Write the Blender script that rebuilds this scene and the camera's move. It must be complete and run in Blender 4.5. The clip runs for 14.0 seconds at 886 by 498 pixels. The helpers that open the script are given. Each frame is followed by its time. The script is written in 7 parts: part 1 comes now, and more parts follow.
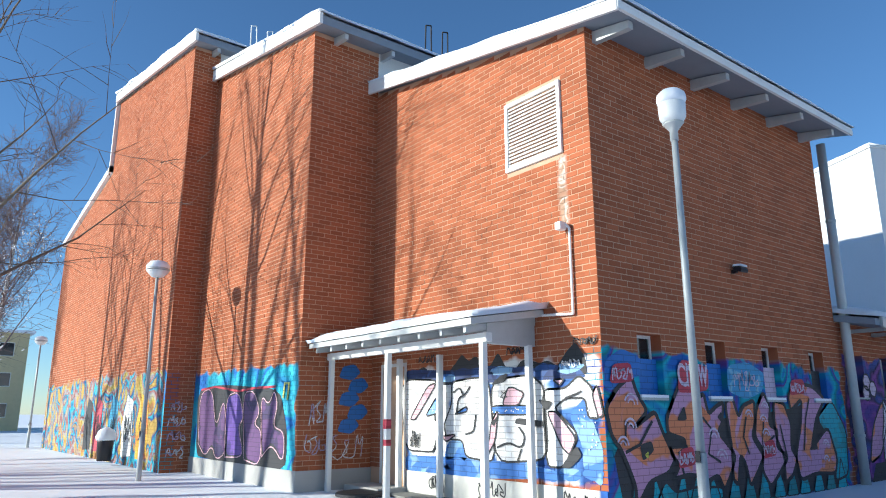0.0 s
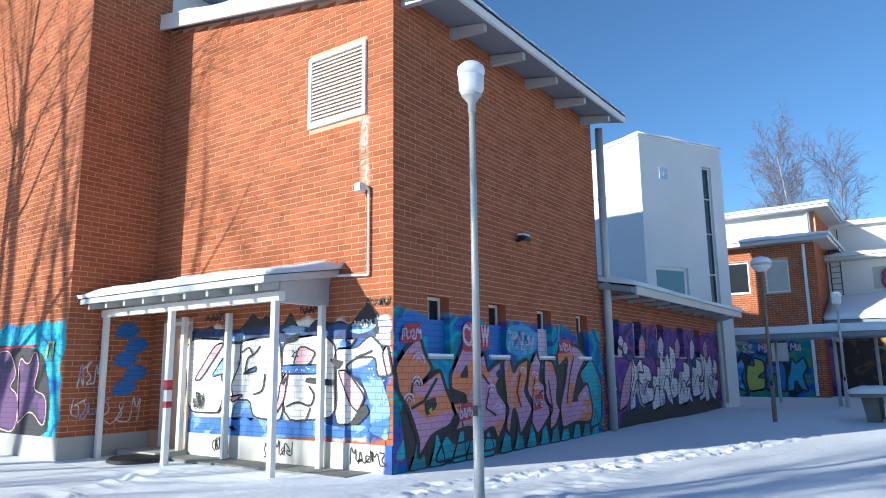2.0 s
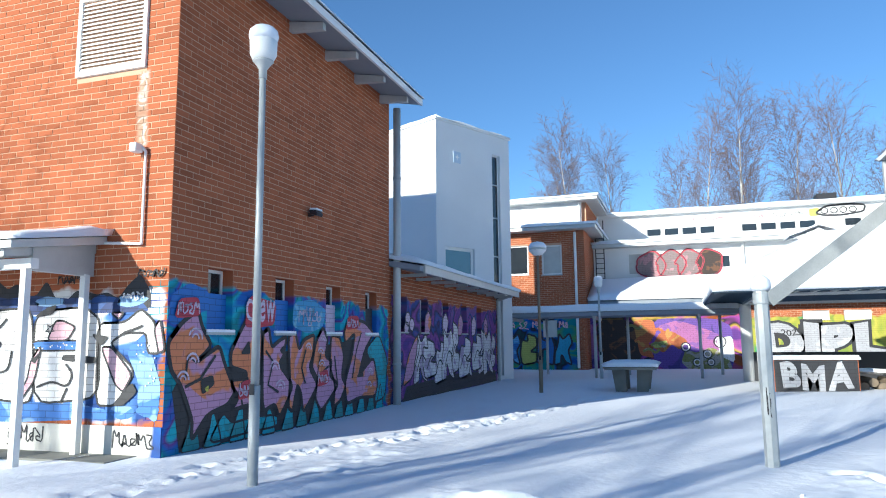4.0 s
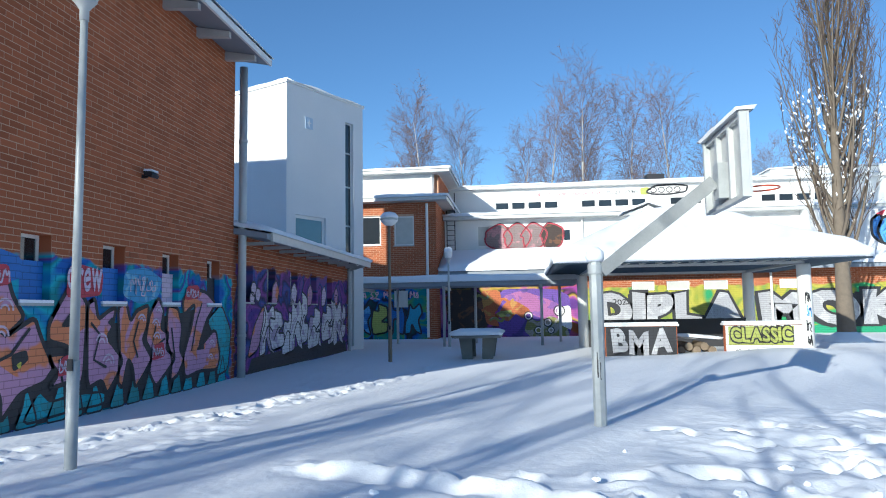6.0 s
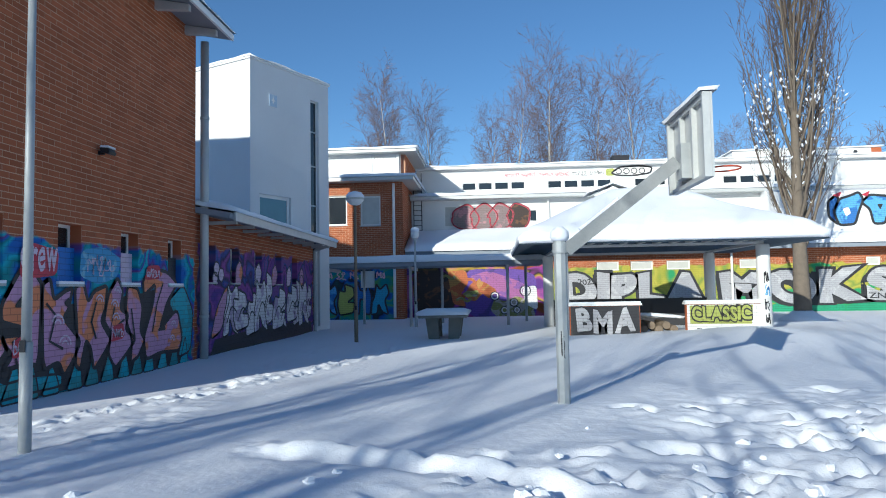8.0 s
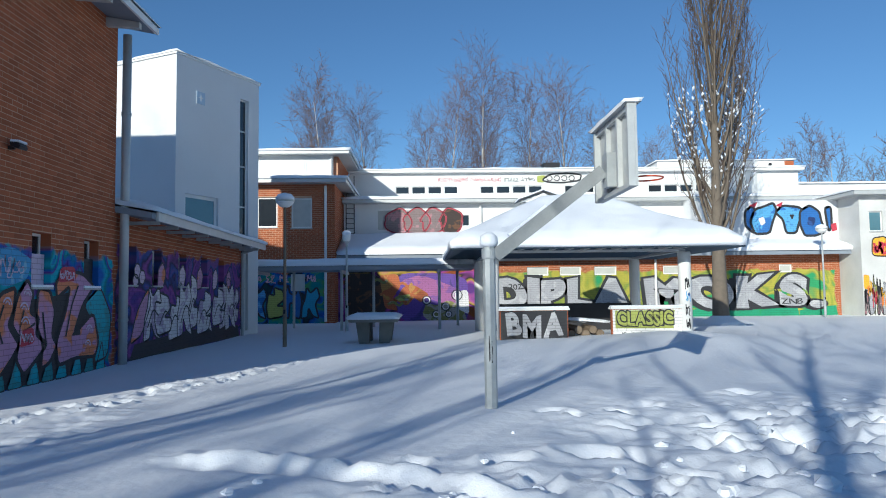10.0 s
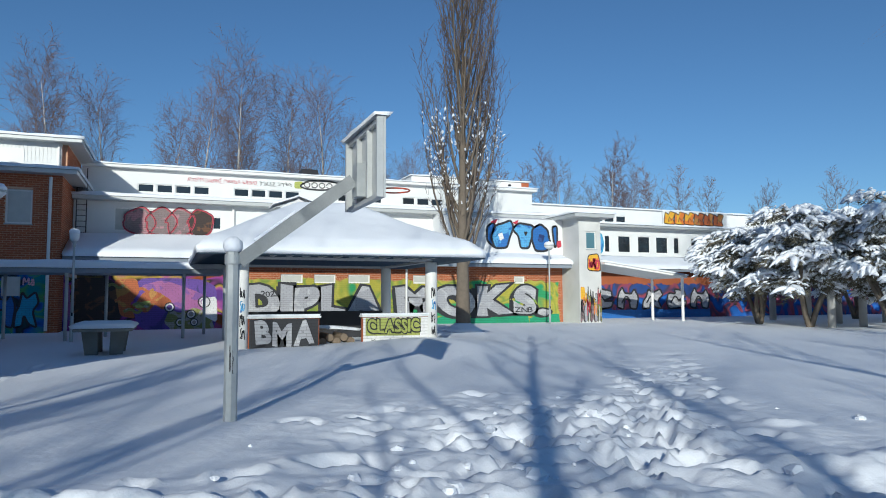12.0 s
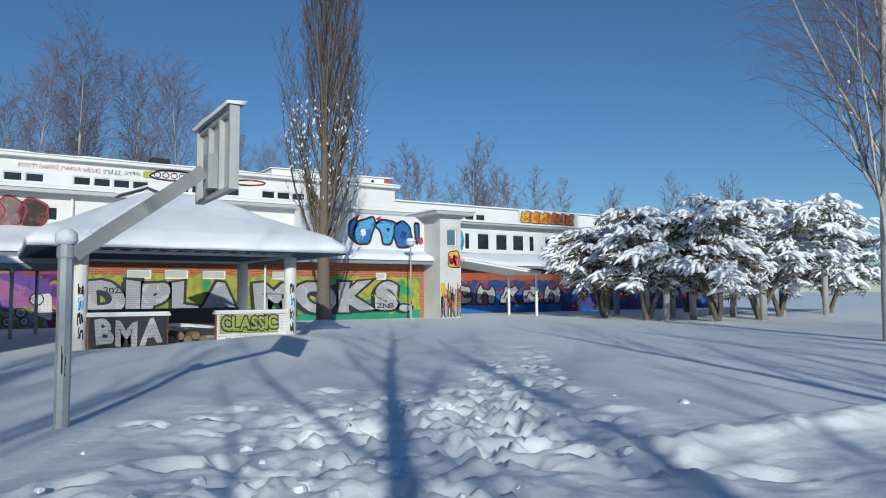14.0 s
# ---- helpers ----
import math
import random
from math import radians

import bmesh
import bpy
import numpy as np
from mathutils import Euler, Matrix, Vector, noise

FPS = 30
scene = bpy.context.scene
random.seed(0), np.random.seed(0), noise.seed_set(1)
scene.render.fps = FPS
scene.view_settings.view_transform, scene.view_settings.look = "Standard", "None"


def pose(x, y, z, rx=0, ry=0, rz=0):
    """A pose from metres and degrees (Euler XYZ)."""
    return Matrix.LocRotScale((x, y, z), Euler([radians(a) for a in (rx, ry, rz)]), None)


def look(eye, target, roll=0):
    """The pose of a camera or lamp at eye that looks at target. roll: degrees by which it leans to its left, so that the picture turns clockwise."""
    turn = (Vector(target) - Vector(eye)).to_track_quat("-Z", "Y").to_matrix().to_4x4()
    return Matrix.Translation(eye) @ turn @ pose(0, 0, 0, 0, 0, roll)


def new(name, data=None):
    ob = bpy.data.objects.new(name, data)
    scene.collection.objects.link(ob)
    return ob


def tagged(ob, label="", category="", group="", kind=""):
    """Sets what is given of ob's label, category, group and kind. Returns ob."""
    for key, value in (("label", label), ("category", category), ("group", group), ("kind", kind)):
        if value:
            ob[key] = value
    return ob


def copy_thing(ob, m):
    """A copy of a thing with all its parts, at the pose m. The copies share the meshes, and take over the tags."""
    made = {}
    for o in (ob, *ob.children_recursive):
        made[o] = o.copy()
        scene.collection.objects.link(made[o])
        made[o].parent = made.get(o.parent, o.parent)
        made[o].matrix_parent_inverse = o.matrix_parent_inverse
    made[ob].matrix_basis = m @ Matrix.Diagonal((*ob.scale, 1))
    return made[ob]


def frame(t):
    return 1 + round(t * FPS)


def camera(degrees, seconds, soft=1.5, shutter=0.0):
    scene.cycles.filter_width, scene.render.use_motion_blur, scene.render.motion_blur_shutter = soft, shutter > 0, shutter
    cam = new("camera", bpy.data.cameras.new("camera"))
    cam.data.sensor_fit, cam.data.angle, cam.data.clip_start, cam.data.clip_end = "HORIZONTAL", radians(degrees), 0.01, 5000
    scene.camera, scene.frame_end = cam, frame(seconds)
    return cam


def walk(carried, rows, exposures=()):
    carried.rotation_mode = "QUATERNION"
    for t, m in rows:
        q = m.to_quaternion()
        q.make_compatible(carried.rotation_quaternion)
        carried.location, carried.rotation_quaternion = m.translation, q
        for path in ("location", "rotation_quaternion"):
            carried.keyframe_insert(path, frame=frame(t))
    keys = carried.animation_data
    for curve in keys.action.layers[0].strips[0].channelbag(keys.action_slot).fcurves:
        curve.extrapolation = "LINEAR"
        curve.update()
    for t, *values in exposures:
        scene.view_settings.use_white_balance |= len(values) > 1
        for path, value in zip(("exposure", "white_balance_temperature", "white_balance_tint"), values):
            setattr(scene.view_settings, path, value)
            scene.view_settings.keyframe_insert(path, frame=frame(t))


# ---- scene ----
cam = camera(65.1, 14.0, soft=1.05)
# seconds, eye x y z, yaw, pitch, roll
PATH = [
    (0.0, -0.774, -0.899, 1.533, -37.94, 13.28, 0.13),
    (0.5, -0.796, -0.886, 1.506, -40.78, 11.97, 0.53),
    (1.0, -0.775, -0.886, 1.511, -44.78, 10.67, 0.88),
    (1.5, -0.770, -0.897, 1.533, -49.69, 10.28, 0.92),
    (2.0, -0.730, -0.923, 1.534, -54.51, 9.90, 0.69),
    (2.5, -0.701, -0.947, 1.535, -58.44, 9.42, 0.64),
    (3.0, -0.677, -0.974, 1.552, -62.63, 8.76, 0.52),
    (3.5, -0.657, -0.982, 1.550, -66.69, 8.23, 0.55),
    (4.0, -0.613, -1.014, 1.577, -71.27, 7.61, 0.55),
    (6.5, -0.423, -1.060, 1.558, -84.58, 4.44, 0.82),
    (7.0, -0.394, -1.069, 1.557, -85.26, 3.89, 0.70),
    (7.5, -0.410, -1.074, 1.544, -85.73, 3.55, 0.89),
    (10.0, -0.367, -1.130, 1.558, -91.54, 3.64, 0.71),
    (10.5, -0.362, -1.165, 1.565, -96.32, 3.72, 0.72),
    (11.0, -0.369, -1.210, 1.566, -101.71, 3.92, 0.45),
    (11.5, -0.347, -1.237, 1.565, -106.87, 4.05, 0.06),
    (12.0, -0.342, -1.270, 1.559, -111.41, 4.11, 0.21),
    (12.5, -0.341, -1.289, 1.562, -114.68, 4.04, -0.05),
    (13.0, -0.358, -1.310, 1.557, -117.77, 3.95, -0.11),
    (13.5, -0.372, -1.324, 1.559, -120.57, 3.87, 0.12),
    (14.0, -0.391, -1.338, 1.551, -122.65, 3.74, 0.38),
]
walk(cam, [(t, pose(x, y, z, 90 + pitch, roll, yaw)) for t, x, y, z, yaw, pitch, roll in PATH],
     [(0.0, 0.6, 5780, 2), (4.0, 0.76, 5800, 2), (7.0, 0.34, 5780, 2), (11.0, -0.12, 5750, 2), (14.0, -0.48, 5750, 3)])

# ---- light ----
SUN_AZ, SUN_EL = 26.0, 18.0          # light travels towards (+x, -y)
sun_dir = Vector((-math.cos(radians(SUN_AZ)) * math.cos(radians(SUN_EL)),
                  math.sin(radians(SUN_AZ)) * math.cos(radians(SUN_EL)), math.sin(radians(SUN_EL))))
sun = new("sun", bpy.data.lights.new("sun", "SUN"))
sun.data.energy, sun.data.angle, sun.data.color = 4.9, radians(0.5), (1.0, 0.91, 0.78)
sun.matrix_world = look(sun_dir * 100, (0, 0, 0))
world = bpy.data.worlds.new("sky_world")
scene.world = world
world.use_nodes = True
wn = world.node_tree
sky = wn.nodes.new("ShaderNodeTexSky")
sky.sky_type, sky.sun_disc = "NISHITA", False
sky.sun_elevation, sky.sun_rotation = radians(SUN_EL), math.atan2(sun_dir.x, sun_dir.y)
sky.altitude, sky.air_density, sky.dust_density, sky.ozone_density = 100, 0.92, 0.05, 4.6
wn.links.new(sky.outputs[0], wn.nodes["Background"].inputs[0])
wn.nodes["Background"].inputs[1].default_value = 0.105


# ---- materials ----
def mat(name, color, rough=0.6, metal=0.0, var=0.12, scale=3.0, bump=0.15, bscale=60.0, spec=0.5, var2=0.08, island=0.0, obj=0.0):
    """A procedural surface: base colour varied at two scales, with fine relief."""
    m = bpy.data.materials.new(name)
    m.use_nodes = True
    n, l = m.node_tree.nodes, m.node_tree.links
    b = n["Principled BSDF"]
    b.inputs["Roughness"].default_value, b.inputs["Metallic"].default_value = rough, metal
    b.inputs["Specular IOR Level"].default_value = spec
    geo = n.new("ShaderNodeNewGeometry")
    n1, n2 = n.new("ShaderNodeTexNoise"), n.new("ShaderNodeTexNoise")
    n1.inputs["Scale"].default_value, n2.inputs["Scale"].default_value = scale, bscale
    n1.inputs["Detail"].default_value, n2.inputs["Detail"].default_value = 6, 3
    for q in (n1, n2):
        l.new(geo.outputs["Position"], q.inputs["Vector"])
    v = math_node(n, l, "MULTIPLY_ADD", n1.outputs["Fac"], 2 * var, 1 - var)
    w = math_node(n, l, "MULTIPLY_ADD", n2.outputs["Fac"], 2 * var2, -var2)
    v = math_node(n, l, "ADD", v, w)
    if island:
        v = math_node(n, l, "ADD", v, math_node(n, l, "MULTIPLY_ADD", geo.outputs["Random Per Island"], 2 * island, -island))
    if obj:
        oi = n.new("ShaderNodeObjectInfo")
        v = math_node(n, l, "ADD", v, math_node(n, l, "MULTIPLY_ADD", oi.outputs["Random"], 2 * obj, -obj))
    mix = n.new("ShaderNodeVectorMath")
    mix.operation = "SCALE"
    mix.inputs[0].default_value = color[:3]
    l.new(v, mix.inputs["Scale"])
    l.new(mix.outputs[0], b.inputs["Base Color"])
    if bump:
        bn = n.new("ShaderNodeBump")
        bn.inputs["Strength"].default_value, bn.inputs["Distance"].default_value = bump, 0.01
        l.new(n2.outputs["Fac"], bn.inputs["Height"])
        l.new(bn.outputs[0], b.inputs["Normal"])
    return m


def math_node(n, l, op, a, b=None, c=None, clamp=False):
    q = n.new("ShaderNodeMath")
    q.operation, q.use_clamp = op, clamp
    for i, s in enumerate((a, b, c)):
        if s is None:
            continue
        if isinstance(s, (int, float)):
            q.inputs[i].default_value = s
        else:
            l.new(s, q.inputs[i])
    return q.outputs[0]


def painted(m, axis, u0, u1, ztop, palette, scale=0.9, seed=0.0, zlow=-1.0, rag=0.35, distort=1.5, soft=True):
    """Adds spray paint to a wall material: patches of a palette below a ragged upper edge."""
    n, l = m.node_tree.nodes, m.node_tree.links
    b = n["Principled BSDF"]
    old = b.inputs["Base Color"].links[0].from_socket
    geo = n.new("ShaderNodeNewGeometry")
    sep = n.new("ShaderNodeSeparateXYZ")
    l.new(geo.outputs["Position"], sep.inputs[0])
    u, z = sep.outputs[0 if axis == "x" else 1], sep.outputs[2]
    uz = n.new("ShaderNodeCombineXYZ")
    l.new(u, uz.inputs[0]), l.new(z, uz.inputs[1])
    uz.inputs[2].default_value = seed
    e = n.new("ShaderNodeTexNoise")
    e.inputs["Scale"].default_value, e.inputs["Detail"].default_value = 1.6, 3
    l.new(uz.outputs[0], e.inputs["Vector"])
    wob = math_node(n, l, "MULTIPLY_ADD", e.outputs["Fac"], 2 * rag, -rag)

    def edge(value, at, sign):
        d = math_node(n, l, "ADD", value, wob)
        d = math_node(n, l, "MULTIPLY_ADD", d, sign * 14.0, -sign * at * 14.0)
        return math_node(n, l, "ADD", d, 0.5, clamp=True)
    mask = math_node(n, l, "MULTIPLY", edge(z, ztop, -1), edge(u, u0, 1))
    mask = math_node(n, l, "MULTIPLY", mask, edge(u, u1, -1))
    mask = math_node(n, l, "MULTIPLY", mask, edge(z, zlow, 1))
    p = n.new("ShaderNodeTexNoise")
    p.inputs["Scale"].default_value, p.inputs["Detail"].default_value, p.inputs["Distortion"].default_value = scale, 1.0, distort
    l.new(uz.outputs[0], p.inputs["Vector"])
    ramp = n.new("ShaderNodeValToRGB")
    ramp.color_ramp.interpolation = "LINEAR" if soft else "CONSTANT"
    while len(ramp.color_ramp.elements) < len(palette):
        ramp.color_ramp.elements.new(0.5)
    for i, c in enumerate(palette):
        el = ramp.color_ramp.elements[i]
        el.position, el.color = (0.0 if i == 0 else 0.3 + 0.4 * i / len(palette)), (*c, 1)
    l.new(p.outputs["Fac"], ramp.inputs[0])
    mx = n.new("ShaderNodeMixRGB")
    l.new(mask, mx.inputs[0]), l.new(old, mx.inputs[1]), l.new(ramp.outputs[0], mx.inputs[2])
    l.new(mx.outputs[0], b.inputs["Base Color"])
    return m


BRICK, MORTAR = (0.355, 0.107, 0.046), (0.55, 0.35, 0.23)
PINK, BLUE, CYAN, NAVY, BLACK, WHITE = (0.55, 0.2, 0.35), (0.03, 0.13, 0.45), (0.05, 0.4, 0.5), (0.03, 0.07, 0.24), (0.028, 0.028, 0.032), (0.75, 0.75, 0.75)
ORANGE, PURPLE, YELLOW, GREEN, SILVER, RED, TEAL = (0.75, 0.18, 0.03), (0.13, 0.05, 0.24), (0.62, 0.56, 0.08), (0.05, 0.3, 0.12), (0.5, 0.5, 0.52), (0.5, 0.03, 0.06), (0.03, 0.22, 0.24)


def brick_mat(name, **k):
    return mat(name, BRICK, rough=0.85, var=0.16, scale=1.2, bump=0.25, bscale=45, spec=0.25, island=0.16, obj=0.0, **k)


M_mortar = mat("mortar", MORTAR, rough=0.95, var=0.15, bump=0.4, bscale=90)


def wall_mats(name, *specs):
    """Brick and mortar for one wall, both under the same coats of spray paint."""
    br, mo = brick_mat("brick_" + name), mat("mortar_" + name, MORTAR, rough=0.95, var=0.15, bump=0.4, bscale=90)
    for s in specs:
        s = dict(s)
        painted(br, **s)
        s["palette"] = [tuple(q * 0.8 for q in p) for p in s["palette"]]
        painted(mo, **s)
    return br, mo


PALE = (0.62, 0.54, 0.47)
M_brick_south, M_mortar_south = wall_mats("mural_purple", dict(axis="x", u0=7.4, u1=15.6, ztop=2.45, palette=[NAVY, BLUE, CYAN, TEAL, BLUE, PURPLE, CYAN], scale=0.8, seed=3.1))
M_brick_west, M_mortar_west = wall_mats("mural_white", dict(axis="y", u0=6.0, u1=11.1, ztop=2.35, palette=[(0.05, 0.14, 0.4), (0.72, 0.7, 0.68), (0.75, 0.74, 0.72), (0.72, 0.7, 0.68), (0.1, 0.22, 0.5), NAVY], scale=0.9, seed=7.7, zlow=0.55),
                                        dict(axis="y", u0=6.47, u1=6.66, ztop=5.75, palette=[BRICK, (0.42, 0.27, 0.18), PALE, (0.42, 0.27, 0.18)], scale=3.0, seed=2.7, zlow=4.55, rag=0.1))
M_brick_bay, M_mortar_bay = wall_mats("mural_cyan", dict(axis="y", u0=12.5, u1=18.9, ztop=2.55, palette=[CYAN, (0.08, 0.45, 0.6), CYAN, BLUE, CYAN], scale=0.6, seed=1.3),
                                      dict(axis="y", u0=19.0, u1=37.5, ztop=2.75, palette=[CYAN, (0.4, 0.18, 0.06), (0.45, 0.36, 0.08), (0.3, 0.3, 0.32), (0.3, 0.08, 0.06), CYAN, NAVY, (0.45, 0.3, 0.08)], scale=0.8, seed=9.3))
M_brick_low, M_mortar_low = wall_mats("mural_violet", dict(axis="x", u0=15.8, u1=26.6, ztop=2.75, palette=[NAVY, (0.13, 0.06, 0.26), (0.27, 0.09, 0.32), (0.06, 0.05, 0.1), (0.07, 0.1, 0.32), (0.2, 0.1, 0.3)], scale=0.9, seed=5.5))
M_brick_court, M_mortar_court = wall_mats("mural_court", dict(axis="y", u0=-23.2, u1=-4.2, ztop=2.6, palette=[(0.3, 0.3, 0.05), (0.42, 0.38, 0.06), (0.2, 0.28, 0.06), (0.45, 0.4, 0.07), (0.3, 0.32, 0.05), GREEN], scale=0.5, seed=2.2, rag=0.3),
                                          dict(axis="y", u0=-4.0, u1=3.9, ztop=2.9, palette=[BLACK, (0.3, 0.08, 0.02), (0.3, 0.06, 0.3), BLACK, (0.45, 0.3, 0.05), (0.4, 0.1, 0.3), PURPLE], scale=0.55, seed=4.4))
M_brick_block, M_mortar_block = wall_mats("mural_teal", dict(axis="y", u0=3.9, u1=8.0, ztop=2.7, palette=[TEAL, BLACK, BLUE, (0.1, 0.3, 0.08), TEAL], scale=0.7, seed=8.8))
M_brick_far, _ = wall_mats("mural_blue", dict(axis="y", u0=-62.0, u1=-26.0, ztop=2.6, palette=[BLACK, NAVY, (0.06, 0.05, 0.1), (0.3, 0.06, 0.08), NAVY, BLUE], scale=0.5, seed=6.1))
M_brick = brick_mat("brick_plain")
M_conc = mat("concrete", (0.42, 0.41, 0.39), rough=0.9, var=0.18, scale=1.5, bump=0.3, bscale=40)
# darker concrete: the table's shade is put into its colour; the paving is wet
M_darkconc = mat("shaded_wet_concrete", (0.2, 0.2, 0.18), rough=0.9, var=0.25, scale=3)
M_base = painted(mat("painted_plinth", (0.62, 0.6, 0.55), rough=0.85, var=0.15, scale=2.0, bump=0.2), "y", 5.5, 6.12, 0.6, [BLUE, NAVY, BLUE], 1.0, 2.0, rag=0.12)
M_white = mat("white_paint", (0.78, 0.77, 0.74), rough=0.6, var=0.07, scale=0.8, bump=0.08, bscale=30)
M_render = mat("white_render", (0.72, 0.72, 0.72), rough=0.9, var=0.08, scale=0.5, bump=0.2, bscale=25, var2=0.05)
M_render_tagged = mat("white_render_tagged", (0.6, 0.59, 0.56), rough=0.9, var=0.2, scale=0.9, bump=0.2, bscale=25)
M_pale = mat("pale_blue_glass", (0.5, 0.6, 0.7), rough=0.2, var=0.05, bump=0.0)
M_arm = mat("weathered_zinc", (0.26, 0.27, 0.27), rough=0.55, metal=0.3, var=0.25, scale=5, var2=0.15)
M_boards = mat("white_boards", (0.74, 0.74, 0.72), rough=0.7, var=0.1, scale=0.7, bump=0.1)
M_grey = mat("grey_soffit", (0.24, 0.27, 0.31), rough=0.7, var=0.12, scale=2)
M_galv = mat("galvanised_steel", (0.42, 0.44, 0.44), rough=0.5, metal=0.2, var=0.2, scale=9, bump=0.05, bscale=120, var2=0.12)
M_greypaint = mat("grey_painted_steel", (0.5, 0.51, 0.5), rough=0.5, metal=0.2, var=0.12, scale=5)
M_dark = mat("dark_metal", (0.03, 0.03, 0.035), rough=0.5, metal=0.4)
M_snow = mat("snow", (0.86, 0.88, 0.92), rough=0.75, var=0.03, scale=0.7, bump=0.9, bscale=22, spec=0.3, var2=0.04)
M_ground = mat("ground_snow", (0.86, 0.88, 0.92), rough=0.7, var=0.03, scale=0.5, bump=0.3, bscale=60, spec=0.35, var2=0.04)


def second_bump(m, scale, distance, strength):
    n, l = m.node_tree.nodes, m.node_tree.links
    b = n["Principled BSDF"]
    geo, t, bn = n.new("ShaderNodeNewGeometry"), n.new("ShaderNodeTexNoise"), n.new("ShaderNodeBump")
    t.inputs["Scale"].default_value, t.inputs["Detail"].default_value = scale, 5
    bn.inputs["Strength"].default_value, bn.inputs["Distance"].default_value = strength, distance
    l.new(geo.outputs["Position"], t.inputs["Vector"]), l.new(t.outputs["Fac"], bn.inputs["Height"])
    l.new(b.inputs["Normal"].links[0].from_socket, bn.inputs["Normal"])
    l.new(bn.outputs[0], b.inputs["Normal"])


second_bump(M_ground, 7.0, 0.03, 0.45)
M_glass = mat("window_glass", (0.02, 0.025, 0.03), rough=0.06, var=0.1, bump=0.0, spec=0.8)
M_glass_blue = mat("tinted_glass", (0.1, 0.2, 0.24), rough=0.1, var=0.1, bump=0.0, spec=0.8)
M_board_window = mat("window_board", (0.5, 0.5, 0.46), rough=0.8, var=0.15)
M_opal = mat("opal_plastic", (0.8, 0.8, 0.78), rough=0.35, var=0.04)
M_wood = mat("weathered_wood", (0.22, 0.17, 0.12), rough=0.85, var=0.25, scale=6)
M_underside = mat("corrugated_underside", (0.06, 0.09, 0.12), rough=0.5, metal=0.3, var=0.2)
M_bark = mat("bark_grey", (0.16, 0.13, 0.10), rough=0.95, var=0.3, scale=6, bump=0.8, bscale=25)
M_bark_birch = mat("bark_birch", (0.5, 0.47, 0.43), rough=0.85, var=0.3, scale=4, bump=0.3)
M_twig = mat("twigs_brown", (0.12, 0.085, 0.065), rough=0.9, var=0.2, scale=2)
M_twig_birch = mat("twigs_birch", (0.17, 0.12, 0.115), rough=0.9, var=0.2, scale=2)
M_needle = mat("pine_needles", (0.12, 0.11, 0.075), rough=0.8, var=0.35, scale=2)
M_black = mat("paint_black", BLACK, rough=0.6)
M_yellowhouse = mat("yellow_render", (0.6, 0.5, 0.28), rough=0.9)



def spray(name, color, axis, color2=None, scale=1.2, rough=0.6):
    """Spray paint over brickwork: the joints of the running bond still show through as relief and a darker line."""
    m = mat(name, color, rough=rough, var=0.15, scale=2.0, bump=0.0)
    n, l = m.node_tree.nodes, m.node_tree.links
    b = n["Principled BSDF"]
    old = b.inputs["Base Color"].links[0].from_socket
    geo = n.new("ShaderNodeNewGeometry")
    sep, uz = n.new("ShaderNodeSeparateXYZ"), n.new("ShaderNodeCombineXYZ")
    l.new(geo.outputs["Position"], sep.inputs[0])
    l.new(sep.outputs[0 if axis == "x" else 1], uz.inputs[0]), l.new(sep.outputs[2], uz.inputs[1])
    if color2:
        p, r, mx = n.new("ShaderNodeTexNoise"), n.new("ShaderNodeValToRGB"), n.new("ShaderNodeMixRGB")
        p.inputs["Scale"].default_value, p.inputs["Distortion"].default_value = scale, 1.2
        l.new(uz.outputs[0], p.inputs["Vector"]), l.new(p.outputs["Fac"], r.inputs[0])
        r.color_ramp.elements[0].position, r.color_ramp.elements[1].position = 0.54, 0.58
        l.new(r.outputs[0], mx.inputs[0]), l.new(old, mx.inputs[1])
        mx.inputs[2].default_value = (*color2, 1)
        old = mx.outputs[0]
    t = n.new("ShaderNodeTexBrick")
    t.inputs["Color1"].default_value = t.inputs["Color2"].default_value = (1, 1, 1, 1)
    t.inputs["Mortar"].default_value = (0.6, 0.57, 0.55, 1)
    t.inputs["Scale"].default_value, t.inputs["Mortar Size"].default_value = 1.0, 0.008
    t.inputs["Brick Width"].default_value, t.inputs["Row Height"].default_value = 0.3, 0.1
    t.inputs["Mortar Smooth"].default_value = 0.3
    l.new(uz.outputs[0], t.inputs["Vector"])
    mul = n.new("ShaderNodeMixRGB")
    mul.blend_type = "MULTIPLY"
    mul.inputs[0].default_value = 1.0
    l.new(old, mul.inputs[1]), l.new(t.outputs["Color"], mul.inputs[2])
    l.new(mul.outputs[0], b.inputs["Base Color"])
    bn = n.new("ShaderNodeBump")
    bn.inputs["Strength"].default_value, bn.inputs["Distance"].default_value = 0.6, 0.006
    l.new(t.outputs["Color"], bn.inputs["Height"]), l.new(bn.outputs[0], b.inputs["Normal"])
    return m


P_pink_x = spray("spray_pink", (0.52, 0.27, 0.43), "x", (0.68, 0.22, 0.09), 1.1)
P_pinkw_y = spray("spray_pale_pink", (0.7, 0.42, 0.48), "y")
P_black_x, P_black_y = spray("spray_black", BLACK, "x"), spray("spray_black_court", BLACK, "y")
P_white_x, P_white_y = spray("spray_white", (0.7, 0.68, 0.7), "x", (0.42, 0.34, 0.48), 1.6), spray("spray_white_west", (0.78, 0.76, 0.74), "y")
P_silver_y = spray("spray_silver", (0.37, 0.37, 0.39), "y", (0.47, 0.47, 0.48), 1.2)
P_purple_y = spray("spray_purple", (0.12, 0.05, 0.16), "y", (0.05, 0.03, 0.1), 1.5)
